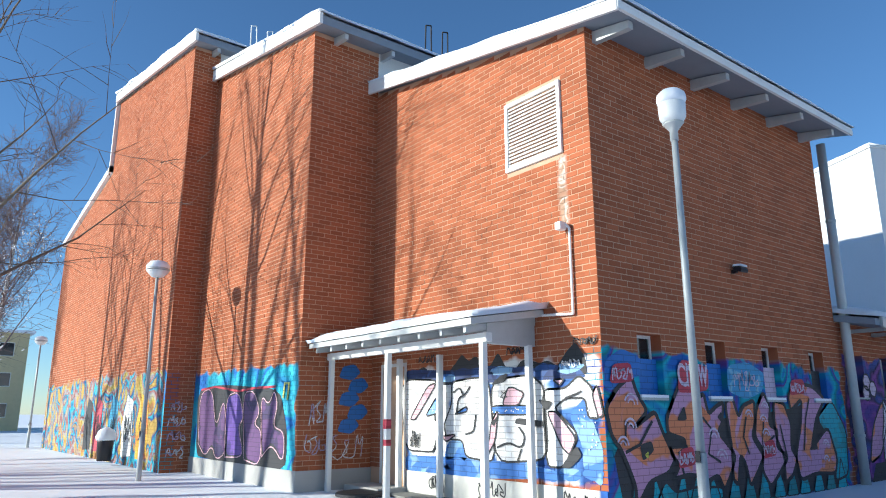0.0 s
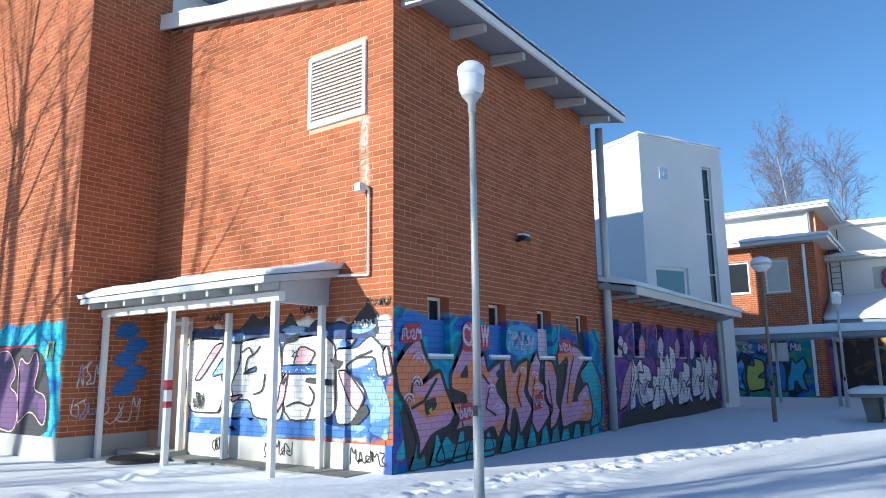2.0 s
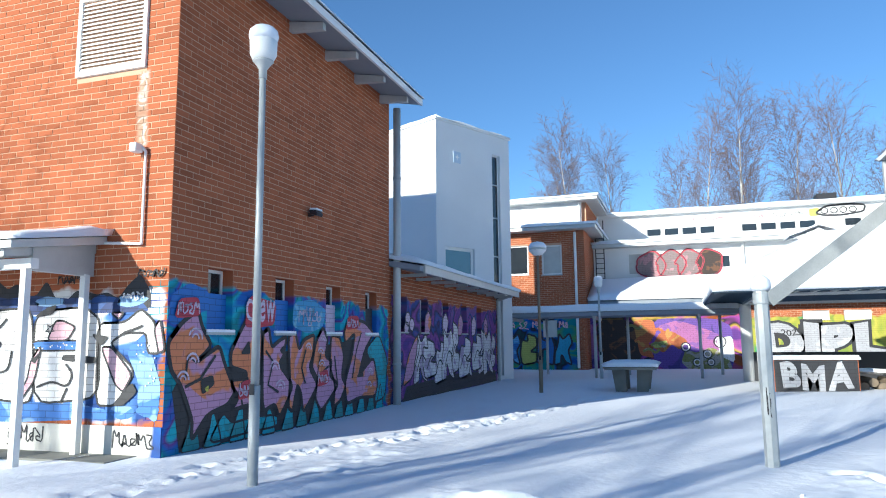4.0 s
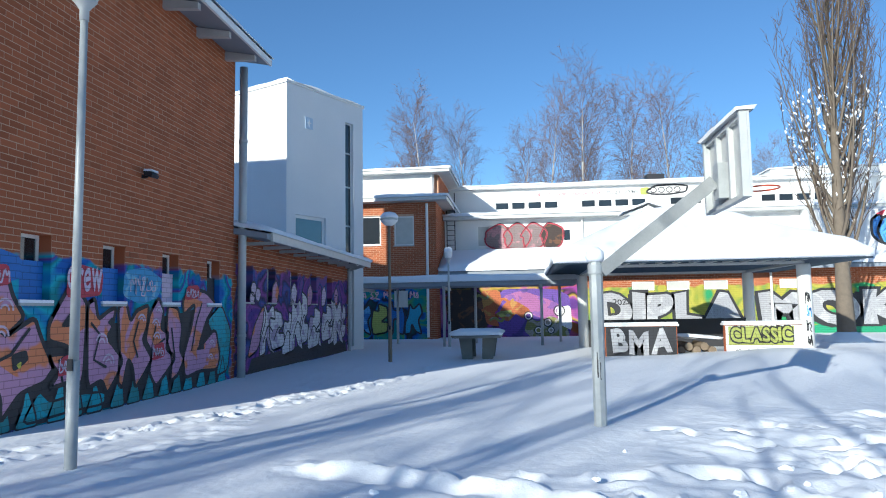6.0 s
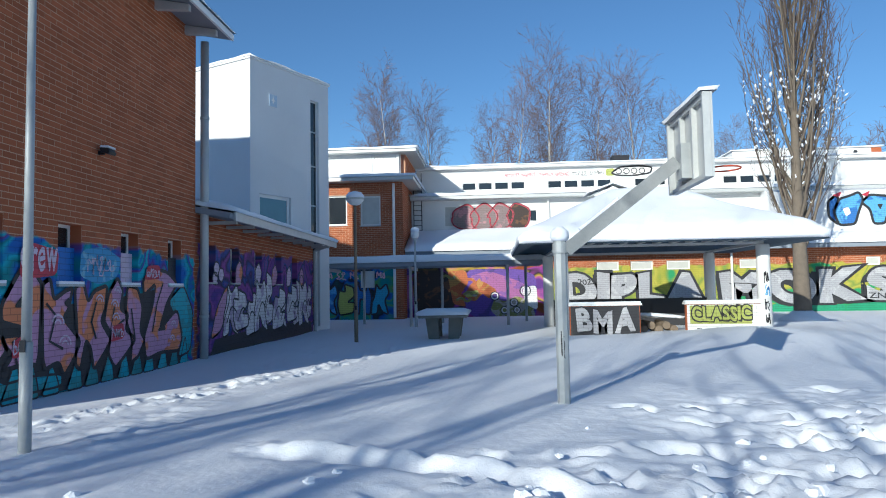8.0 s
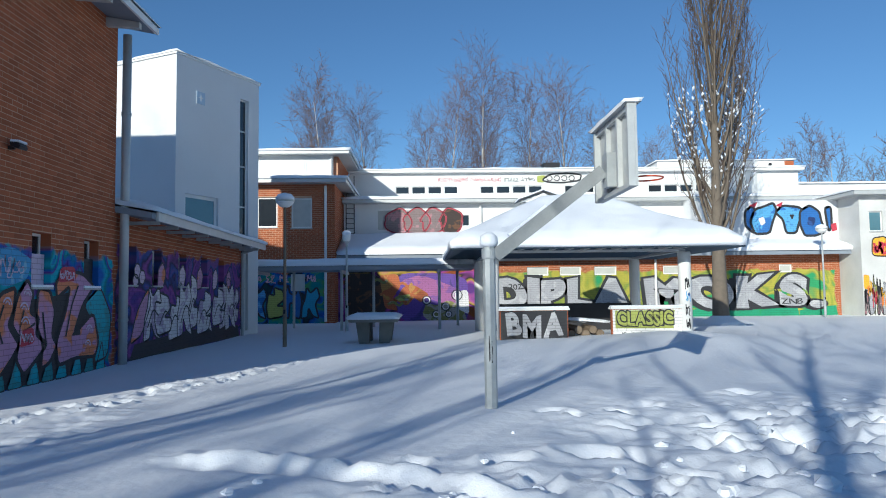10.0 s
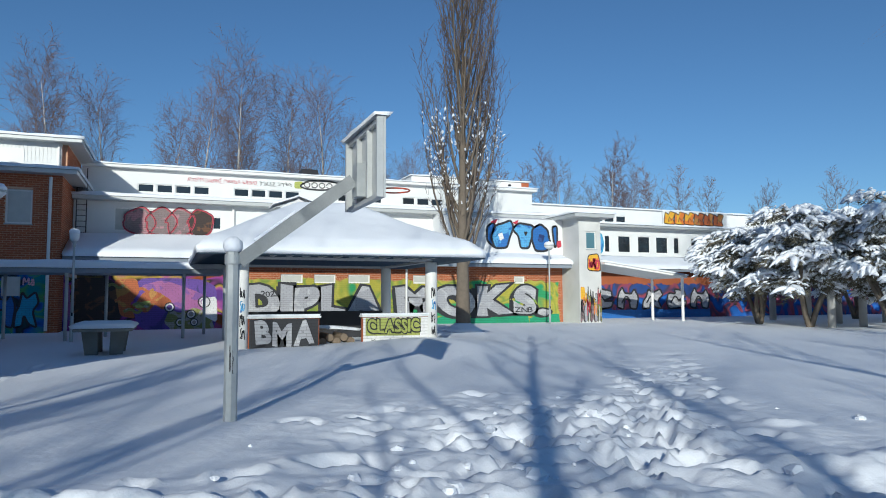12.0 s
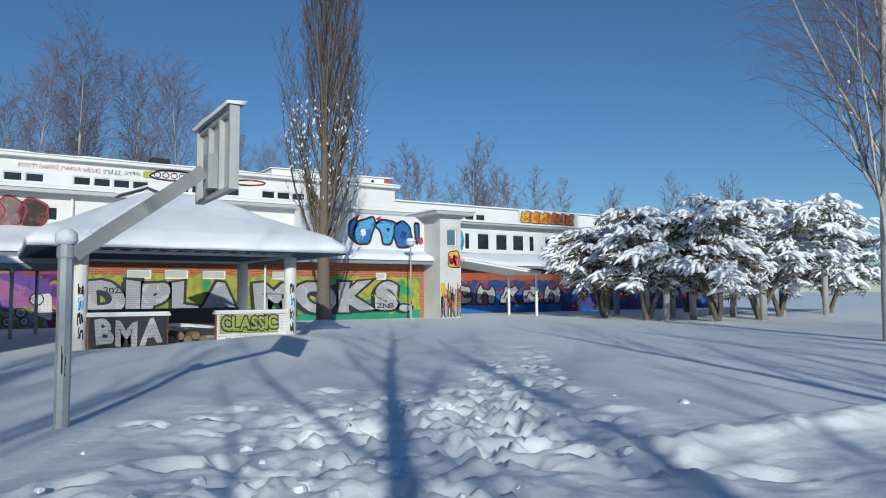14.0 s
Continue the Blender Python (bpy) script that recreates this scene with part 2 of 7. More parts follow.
P_teal_x, P_cyan_y = spray("spray_teal", (0.03, 0.25, 0.27), "x"), spray("spray_cyan", (0.05, 0.32, 0.5), "y")
P_blue_y, P_blue_x = spray("spray_blue", (0.03, 0.14, 0.42), "y"), spray("spray_blue_south", (0.03, 0.16, 0.5), "x")
P_red_x, P_red_y = spray("spray_red", (0.5, 0.04, 0.07), "x"), spray("spray_red_court", (0.5, 0.04, 0.07), "y")
P_lime_y, P_yellow_y = spray("spray_lime", (0.4, 0.43, 0.1), "y"), spray("spray_yellow", (0.75, 0.42, 0.03), "y", (0.7, 0.2, 0.03), 1.0)
P_smoke_y = spray("spray_smoke", (0.2, 0.15, 0.15), "y", (0.38, 0.2, 0.22), 1.4)
P_lime_x, P_sky_x = spray("spray_lime_south", (0.5, 0.5, 0.06), "x"), spray("spray_sky_south", (0.06, 0.3, 0.55), "x", (0.2, 0.45, 0.6), 3.0)
P_navy_y, P_cobalt_y = spray("spray_navy", (0.015, 0.035, 0.13), "y", (0.03, 0.08, 0.25), 1.5), spray("spray_cobalt", (0.05, 0.17, 0.5), "y", (0.22, 0.38, 0.6), 1.4)
P_lilac_x = spray("spray_lilac", (0.62, 0.5, 0.62), "x")
P_cyan_x = spray("spray_cyan_south", (0.03, 0.38, 0.46), "x", (0.04, 0.28, 0.3), 2.0)
P_orange_y, P_magenta_y = spray("spray_orange", (0.42, 0.11, 0.03), "y", (0.45, 0.22, 0.05), 1.6), spray("spray_magenta", (0.36, 0.12, 0.3), "y", (0.22, 0.09, 0.32), 1.0)
P_violet_y, P_sky_y = spray("spray_violet", (0.13, 0.06, 0.32), "y", (0.07, 0.04, 0.2), 1.0), spray("spray_sky_blue", (0.12, 0.38, 0.66), "y", (0.04, 0.16, 0.45), 1.3)
P_burnt_y, P_olive_y = spray("spray_burnt", (0.035, 0.02, 0.015), "y", (0.12, 0.05, 0.02), 1.6), spray("spray_olive", (0.22, 0.22, 0.06), "y", (0.35, 0.33, 0.28), 1.8)
P_green_y = spray("spray_green", (0.03, 0.28, 0.14), "y")

# ---- mesh helpers ----
ORIGIN = {}


def thing(name, loc, label, category, group="", kind=""):
    e = new(name)
    e.location = loc
    e.empty_display_size = 0.2
    ORIGIN[e.name] = Vector(loc)
    return tagged(e, label, category, group, kind)


def part(name, bm, material, parent=None, label="", smooth=False):
    """One mesh object from a bmesh in world coordinates, under a thing or a part."""
    me = bpy.data.meshes.new(name)
    o = ORIGIN.get(parent.name, Vector()) if parent else Vector()
    bmesh.ops.translate(bm, verts=bm.verts, vec=-o)
    bmesh.ops.recalc_face_normals(bm, faces=bm.faces)
    for f in bm.faces:
        f.smooth = smooth
    bm.to_mesh(me)
    bm.free()
    me.materials.append(material)
    ob = new(name, me)
    if parent:
        ob.parent = parent
        ORIGIN[ob.name] = o
    if label:
        ob["label"] = label
    return ob


def raw(name, verts, faces, material, parent=None, label="", smooth=False):
    me = bpy.data.meshes.new(name)
    o = ORIGIN.get(parent.name, Vector()) if parent else Vector()
    v = np.asarray(verts, float).reshape(-1, 3) - np.array(o)
    me.from_pydata(v.tolist(), [], faces)
    if smooth:
        me.polygons.foreach_set("use_smooth", [True] * len(me.polygons))
    me.materials.append(material)
    ob = new(name, me)
    if parent:
        ob.parent = parent
        ORIGIN[ob.name] = o
    if label:
        ob["label"] = label
    return ob


def box(bm, x0, y0, z0, x1, y1, z1, bevel=0.0):
    m = Matrix.Translation(((x0 + x1) / 2, (y0 + y1) / 2, (z0 + z1) / 2)) @ Matrix.Diagonal((abs(x1 - x0), abs(y1 - y0), abs(z1 - z0), 1))
    r = bmesh.ops.create_cube(bm, size=1, matrix=m)
    if bevel:
        es = list({e for v in r["verts"] for e in v.link_edges})
        bmesh.ops.bevel(bm, geom=es, offset=bevel, segments=2, affect="EDGES", profile=0.5)
    return bm


def boxes(*bs, bevel=0.0):
    bm = bmesh.new()
    for b in bs:
        box(bm, *b, bevel=bevel)
    return bm


def prism(profile, axis, a, b, bm=None):
    """Extrudes a 2D profile along an axis: x takes (y, z), y takes (x, z), z takes (x, y)."""
    bm = bm or bmesh.new()

    def at(p, w):
        return (w, p[0], p[1]) if axis == "x" else (p[0], w, p[1]) if axis == "y" else (p[0], p[1], w)
    lo = [bm.verts.new(at(p, a)) for p in profile]
    hi = [bm.verts.new(at(p, b)) for p in profile]
    n = len(profile)
    bm.faces.new(lo), bm.faces.new(hi[::-1])
    for i in range(n):
        bm.faces.new((lo[i], lo[(i + 1) % n], hi[(i + 1) % n], hi[i]))
    return bm


def tube(bm, p0, p1, r0, r1=None, seg=12, caps=True):
    p0, p1 = Vector(p0), Vector(p1)
    r1 = r0 if r1 is None else r1
    d = p1 - p0
    m = Matrix.Translation((p0 + p1) / 2) @ d.to_track_quat("Z", "Y").to_matrix().to_4x4()
    bmesh.ops.create_cone(bm, cap_ends=caps, segments=seg, radius1=r0, radius2=r1, depth=d.length, matrix=m)
    return bm


def tubes(*ts, seg=12):
    bm = bmesh.new()
    for t in ts:
        tube(bm, *t, seg=seg)
    return bm


def lathe(profile, center, seg=20):
    bm = bmesh.new()
    rings = []
    for r, z in profile:
        rings.append([bm.verts.new((center[0] + r * math.cos(2 * math.pi * i / seg), center[1] + r * math.sin(2 * math.pi * i / seg), center[2] + z)) for i in range(seg)])
    for a, b in zip(rings, rings[1:]):
        for i in range(seg):
            bm.faces.new((a[i], a[(i + 1) % seg], b[(i + 1) % seg], b[i]))
    bm.faces.new(rings[0][::-1]), bm.faces.new(rings[-1])
    return bm


def snow_slab(name, corners, thick, parent, label="thick fresh snow lying on the roof", over=0.08, cell=0.35, amp=0.05, seed=0.0, round_edge=0.25):
    """A rounded, uneven snow layer on a flat or sloping quad given by four corners (counter-clockwise from above)."""
    a, b, c, d = (Vector(p) for p in corners)
    nu = max(3, int((b - a).length / cell))
    nv = max(3, int((d - a).length / cell))
    nu, nv = min(nu, 90), min(nv, 60)
    lu, lv = (b - a).length, (d - a).length
    verts, faces = [], []

    def place(i, j):
        u, v = i / nu, j / nv
        return a.lerp(b, u).lerp(d.lerp(c, u), v)
    for j in range(nv + 1):
        for i in range(nu + 1):
            p = place(i, j)
            e = min(i / nu * lu, (1 - i / nu) * lu, j / nv * lv, (1 - j / nv) * lv)
            h = thick * min(1, 0.55 + 0.45 * math.sqrt(min(1.0, e / round_edge)))
            h += amp * noise.noise((p.x * 0.9 + seed, p.y * 0.9, p.z * 0.9)) + 0.3 * amp * noise.noise((p.x * 4, p.y * 4 + seed, p.z))
            out = Vector((0, 0, 0))
            if i in (0, nu):
                out += (a - b).normalized() * (over if i == 0 else -over)
            if j in (0, nv):
                out += (a - d).normalized() * (over if j == 0 else -over)
            if i in (0, nu) or j in (0, nv):
                out *= 0.6 + 0.6 * noise.noise((p.x * 1.3, p.y * 1.3, seed + 4))
            verts.append(p + out + Vector((0, 0, max(0.02, h))))
    top = (nu + 1) * (nv + 1)
    for j in range(nv):
        for i in range(nu):
            k = j * (nu + 1) + i
            faces.append((k, k + 1, k + nu + 2, k + nu + 1))
    ring = [i for i in range(nu + 1)] + [j * (nu + 1) + nu for j in range(1, nv + 1)] + [nv * (nu + 1) + i for i in range(nu - 1, -1, -1)] + [j * (nu + 1) for j in range(nv - 1, 0, -1)]
    for k in ring:
        i, j = k % (nu + 1), k // (nu + 1)
        verts.append(place(i, j) + (verts[k] - place(i, j)) * 0.3 + Vector((0, 0, 0.01 - 0.3 * (verts[k].z - place(i, j).z))))
    n = len(ring)
    for q in range(n):
        faces.append((ring[q], top + q, top + (q + 1) % n, ring[(q + 1) % n]))
    faces.append(tuple(top + q for q in range(n)))
    return raw(name, [tuple(v) for v in verts], faces, M_snow, parent, label, smooth=True)


def wall_with_holes(axis, plane, thick, u0, u1, z0, z1, holes):
    """A wall of real thickness in rectangles round its openings. axis: the direction it runs in; it reaches from plane to plane + thick."""
    bm = bmesh.new()
    us = sorted({u0, u1, *[q for h in holes for q in h[:2]]})
    zs = sorted({z0, z1, *[q for h in holes for q in h[2:]]})
    nu, nz = len(us) - 1, len(zs) - 1

    def solid(i, j):
        if not (0 <= i < nu and 0 <= j < nz):
            return False
        cu, cz = (us[i] + us[i + 1]) / 2, (zs[j] + zs[j + 1]) / 2
        return not any(h[0] < cu < h[1] and h[2] < cz < h[3] for h in holes)
    made = {}

    def vert(i, j, k):
        if (i, j, k) not in made:
            w = plane + thick * k
            made[i, j, k] = bm.verts.new((us[i], w, zs[j]) if axis == "x" else (w, us[i], zs[j]))
        return made[i, j, k]
    for i in range(nu):
        for j in range(nz):
            if not solid(i, j):
                continue
            for k in (0, 1):
                bm.faces.new([vert(i, j, k), vert(i + 1, j, k), vert(i + 1, j + 1, k), vert(i, j + 1, k)])
            for di, dj, a, b in ((-1, 0, (i, j), (i, j + 1)), (1, 0, (i + 1, j), (i + 1, j + 1)), (0, -1, (i, j), (i + 1, j)), (0, 1, (i, j + 1), (i + 1, j + 1))):
                if not solid(i + di, j + dj):
                    bm.faces.new([vert(*a, 0), vert(*b, 0), vert(*b, 1), vert(*a, 1)])
    return bm


def brick_skin(name, parent, axis, plane, sign, u0, u1, z0, ztop, holes, material, near=None, proud=0.006, L=0.285, H=0.085, J=0.015, start=0.0):
    """Running-bond bricks standing proud of the mortar. near: (u_low, u_high, z_low, z_high), where each brick is an object."""
    rng = random.Random(hash((round(plane * 10), round(u0 * 10))) & 0xFFFF)
    verts, faces, single, shared = [], [], [], {}
    course, z = 0, z0
    top = ztop if callable(ztop) else (lambda u: ztop)
    tmax = max(top(u0), top(u1))
    while z + H < tmax:
        u = u0 - (0.15 if course % 2 else 0.0) + start
        while u < u1:
            a, b = max(u, u0), min(u + L, u1)
            u += L + J
            if b - a < 0.03 or z + H > min(top(a), top(b)):
                continue
            if any(a < h[1] and b > h[0] and z < h[3] and z + H > h[2] for h in holes):
                cut = [h for h in holes if a < h[1] and b > h[0] and z < h[3] and z + H > h[2]][0]
                if a < cut[0] - 0.04:
                    b = cut[0] - 0.005
                elif b > cut[1] + 0.04:
                    a = cut[1] + 0.005
                else:
                    continue
            d = proud + rng.uniform(-0.002, 0.003)
            if near and near[0] < a and b < near[1] and near[2] < z < near[3] and len(single) < 290:
                single.append((a, b, z, d))
                continue
            add_brick(verts, faces, axis, plane, sign, a, b, z, z + H, d)
        z += H + J
        course += 1
    if verts:
        tagged(raw("brickwork", verts, faces, material, parent), "running-bond red brick courses", "", "", "stuff")
    for a, b, z, d in single:
        key = (round(b - a, 3))
        if key not in shared:
            v, f = [], []
            add_brick(v, f, axis, 0, sign, 0, b - a, 0, H, proud)
            me = bpy.data.meshes.new("brick")
            me.from_pydata(v, [], f)
            me.materials.append(material)
            shared[key] = me
        ob = new("brick", shared[key])
        ob.parent = parent
        w = Vector((a, plane, z)) if axis == "x" else Vector((plane, a, z))
        ob.location = w - ORIGIN[parent.name]


def add_brick(verts, faces, axis, plane, sign, a, b, z0, z1, d):
    k, c = len(verts), 0.004
    for off, e in ((0.0, 0.0), (d - 0.002, 0.0), (d, c)):
        w = plane + sign * off
        for uu, zz in ((a + e, z0 + e), (b - e, z0 + e), (b - e, z1 - e), (a + e, z1 - e)):
            verts.append((uu, w, zz) if axis == "x" else (w, uu, zz))
    flip = (axis == "x") == (sign > 0)
    fs = [(k + 8, k + 9, k + 10, k + 11)]
    for r in (0, 4):
        for i in range(4):
            fs.append((k + r + i, k + r + (i + 1) % 4, k + r + 4 + (i + 1) % 4, k + r + 4 + i))
    faces.extend([tuple(reversed(f)) for f in fs] if flip else fs)


def window_unit(parent, axis, plane, u0, u1, z0, z1, deep=0.14, frame_w=0.06, glass=None, sill=True, bars=0, side=1, name="window", snow=False, reveal=None):
    """A framed window set back in its opening; side: +1 where the wall's inside lies towards + of the other axis."""
    w = plane + side * deep
    t = side * 0.05

    def bx(bm, a, b, za, zb, p, q):
        lo, hi = min(p, q), max(p, q)
        return box(bm, a, lo, za, b, hi, zb) if axis == "x" else box(bm, lo, a, za, hi, b, zb)
    bm = bmesh.new()
    f = frame_w
    bx(bm, u0, u0 + f, z0, z1, w, w + t), bx(bm, u1 - f, u1, z0, z1, w, w + t)
    bx(bm, u0 + f, u1 - f, z1 - f, z1, w, w + t), bx(bm, u0 + f, u1 - f, z0, z0 + f, w, w + t)
    for i in range(bars):
        c = u0 + (u1 - u0) * (i + 1) / (bars + 1)
        bx(bm, c - 0.025, c + 0.025, z0 + f, z1 - f, w + t * 0.1, w + t * 0.9)
    win = part("window", bm, M_white, parent, "white-framed window")
    part("pane", bx(bmesh.new(), u0 + f * 0.8, u1 - f * 0.8, z0 + f * 0.8, z1 - f * 0.8, w + t * 0.4, w + t * 0.6), glass or M_glass, win, "dark glass pane")
    if reveal:
        r = 0.006
        lo, hi = plane + side * 0.002, w
        for k, q in enumerate(((u0, u0 + r, z0, z1), (u1 - r, u1, z0, z1), (u0 + r, u1 - r, z1 - r, z1))):
            part("reveal", bx(bmesh.new(), *q, lo, hi), reveal, win, "brick reveal of the opening")
    if sill:
        part("sill", bx(bmesh.new(), u0 - 0.03, u1 + 0.03, z0 - 0.04, z0, plane - side * 0.05, w), M_galv, win, "sheet-metal sill")
        if snow:
            lo = plane - side * 0.05
            part("snow", bx(bmesh.new(), u0 - 0.03, u1 + 0.03, z0, z0 + 0.045, lo, w - t * 0.5), M_snow, win, "strip of snow on the sill", smooth=False)
    return win

def on_wall(axis, plane, sign, out, u, z):
    return (u, plane + sign * out, z) if axis == "x" else (plane + sign * out, u, z)


def letters(text, parent, axis, plane, sign, u0, u1, z0, z1, fill, line, bold=0.03, edge=0.09, jit=0.06, seed=1, out=0.014, shear=0.0, gap=0.04):
    """Sprayed letters, each a fill over a wider outline. u0 is where the word starts, u1 where it ends."""
    rng = random.Random(seed)
    cut = [glyph(ch, bold) for ch in text]
    wide = [max(p[0] for p in v) - min(p[0] for p in v) + 0.05 for v, f in cut]
    total, at = sum(wide), 0.0
    for i, ch in enumerate(text):
        v, f = cut[i]
        xs, ys = [p[0] for p in v], [p[1] for p in v]
        x0, y0, w, h = min(xs), min(ys), max(xs) - min(xs), max(ys) - min(ys)
        start, step = u0 + (u1 - u0) * at / total, (u1 - u0) * wide[i] / total
        at += wide[i]
        zz = z0 + rng.uniform(0, jit) * (z1 - z0)
        hh = (z1 - z0) * (1 - rng.uniform(0, jit))
        if ch in ".!":
            hh *= 0.25
        tilt = rng.uniform(-jit, jit)

        def lay(vv, o):
            res = []
            for x, y in vv:
                a, b = (x - x0) / w, (y - y0) / h
                uu = start + step * (gap / 2 + a * (1 - gap) + shear * (b - 0.5) + tilt * (b - 0.5) + 0.03 * math.sin(5 * b + i))
                res.append(on_wall(axis, plane, sign, o, uu, zz + hh * (b + 0.05 * math.sin(4 * a + 2 * i))))
            return res
        let = raw("letter", lay(v, out + 0.006), f, fill, parent)
        if line:
            v2, f2 = glyph(ch, bold + edge)
            raw("outline", lay(v2, out), f2, line, let)


def stroke(parent, axis, plane, sign, pts, width, material, out=0.022, name="stroke"):
    """A sprayed line of even width through points (u, z)."""
    v, f = [], []
    P = [Vector((p[0], p[1])) for p in pts]
    for i, p in enumerate(P):
        d = (P[min(i + 1, len(P) - 1)] - P[max(i - 1, 0)])
        n = Vector((-d.y, d.x)).normalized() * width / 2
        for s in (1, -1):
            q = p + n * s
            v.append(on_wall(axis, plane, sign, out, q.x, q.y))
    for i in range(len(P) - 1):
        f.append((2 * i, 2 * i + 1, 2 * i + 3, 2 * i + 2))
    return raw(name, v, f, material, parent)


def patch(parent, axis, plane, sign, pts, material, out=0.012, name="paint_patch"):
    v = [on_wall(axis, plane, sign, out, u, z) for u, z in pts]
    return raw(name, v, [tuple(range(len(v)))], material, parent)


def smooth_line(pts, closed=False, times=2, keep=0.22):
    """Cuts the corners of a line or an outline, so that it bends as a sprayed one does."""
    for _ in range(times):
        res = []
        for i in range(len(pts) if closed else len(pts) - 1):
            p, q = pts[i], pts[(i + 1) % len(pts)]
            res += [(p[0] + (q[0] - p[0]) * k, p[1] + (q[1] - p[1]) * k) for k in (keep, 1 - keep)]
        pts = res if closed else [pts[0]] + res + [pts[-1]]
    return pts


def piece(parent, axis, plane, sign, pts, fill, out, line=None, width=0.05, keep=0.14):
    """One sprayed form: a filled shape with softened corners and, where it has one, its outline."""
    pts = smooth_line(pts, True, 2, keep)
    ob = patch(parent, axis, plane, sign, pts, fill, out)
    if line:
        stroke(parent, axis, plane, sign, pts + pts[:2], width, line, out + 0.003, "outline")
    return ob


def scribble(parent, axis, plane, sign, u, z, w, h, n, material, seed, width=0.025, out=0.024):
    """An unreadable tag: a looping line of its size and colour."""
    rng = random.Random(seed)
    pts = []
    for i in range(n):
        a, c = u + w * i / n, w / n
        pts += [(a + c * (q + rng.uniform(-0.2, 0.2)), z + h * (r + rng.uniform(-0.15, 0.15))) for q, r in rng.choice((((0.1, 0.0), (0.25, 0.95), (0.6, 0.4), (0.85, 1.0), (0.95, 0.05)), ((0.15, 0.9), (0.1, 0.1), (0.8, 0.15), (0.75, 0.6), (0.25, 0.5)), ((0.8, 0.9), (0.2, 0.75), (0.7, 0.4), (0.1, 0.05), (0.9, 0.0)), ((0.1, 0.0), (0.5, 1.0), (0.9, 0.0), (0.65, 0.4), (0.3, 0.35))))]
    pts = smooth_line(pts, False, 1, 0.2)
    stroke(parent, axis, plane, sign, pts, width, material, out, "tag")


# ---- ground ----
def ground_z(x, y):
    z = 0.05 * noise.noise((x * 0.12, y * 0.12, 0.3)) + 0.02 * noise.noise((x * 0.6, y * 0.6, 2.0))
    z += 0.30 * math.exp(-((x - 20.3) / 3.2) ** 2 - ((y + 9.0) / 2.6) ** 2)           # drift in front of the shelter
    z += 0.16 * math.exp(-((x - 18.5) / 3.0) ** 2 - ((y + 4.5) / 3.5) ** 2)
    z += 0.14 * min(1.0, max(0.0, (x - 24) / 8.0))
    # trampled snow beside the hoop and the walked path
    r = math.exp(-((x - 7.2) / 2.6) ** 2 - ((y + 5.6) / 2.4) ** 2) + 0.7 * math.exp(-((x - 4.2) / 1.6) ** 2 - ((y + 3.0) / 2.6) ** 2)
    s = (x - 8.0) * 0.79 - (y + 8.0) * 0.61
    d = (x - 8.0) * 0.61 + (y + 8.0) * 0.79
    r += 0.55 * math.exp(-(d / 0.9) ** 2) * (1 if -3 < s < 24 else 0) * (1.0 - max(0.0, s) / 30)
    r += 0.4 * math.exp(-((y - 3.3 - 0.06 * (x - 9)) / 0.45) ** 2) * (1 if 3 < x < 19 else 0)
    if r > 0.02:
        q = noise.noise((x * 1.1, y * 1.1, 5.0))
        q2 = noise.noise((x * 2.4, y * 2.4, 9.0))
        q3 = noise.noise((x * 5.5, y * 5.5, 3.0))
        q4 = noise.noise((x * 13, y * 13, 6.0))
        z += r * (0.12 * q + 0.17 * (0.22 - abs(q2)) + 0.085 * (0.2 - abs(q3)) + 0.03 * q4)
    # ridge left by the plough beside the cleared path
    e = x - 4.35 - 0.1 * (y + 9.0) - 0.25 * noise.noise((y * 0.9, 7.0, 1.0))
    if y < -5.5:
        k = min(1.0, (-5.5 - y) / 1.5)
        z += k * 0.1 * math.exp(-(e / 0.28) ** 2) * (1 + 0.8 * noise.noise((x * 3.5, y * 3.5, 4)))
        if e < 0 and x > -6:
            z -= k * min(0.1, -e * 0.12) - k * 0.02 * noise.noise((e * 9, y * 0.8, 2))
    # low bank of shovelled snow
    w = x - 6.3 - 0.42 * (y - 0.2) + 0.08 * y * y - 0.12 * noise.noise((y * 1.2, 3.0, 1.0))
    if -2.0 < y < 1.5:
        k = min(1.0, (1.75 - abs(y + 0.25)) / 0.5) * (0.75 + 0.7 * noise.noise((y * 3.5, x * 3.5, 8)))
        z += k * (0.085 * math.exp(-(w / 0.11) ** 2) - 0.08 * math.exp(-((w + 0.28) / 0.15) ** 2))
        z += 0.04 * math.exp(-(w / 0.3) ** 2) * noise.noise((y * 6, x * 6, 2))
    # swept apron under the canopy
    if 5.6 < x < 7.6 and 7.3 < y < 12.4:
        z -= 0.03
    return z


def axis_steps(lo, hi, near_lo, near_hi, fine, far):
    out, v = [], near_lo
    while v <= near_hi:
        out.append(v)
        v += fine
    step, v = fine, near_hi
    while v < hi:
        step = min(step * 1.075, far)
        v += step
        out.append(v)
    step, v = fine, near_lo
    while v > lo:
        step = min(step * 1.075, far)
        v -= step
        out.insert(0, v)
    return out


gx = axis_steps(-900, 2500, 2.0, 13.0, 0.058, 120)
gy = axis_steps(-2200, 1500, -10.0, 4.5, 0.058, 120)
gz = np.array([[ground_z(x, y) if -40 < x < 80 and -90 < y < 80 else 0.1 for x in gx] for y in gy])
GX, GY = np.array(gx), np.array(gy)
rg = random.Random(12)


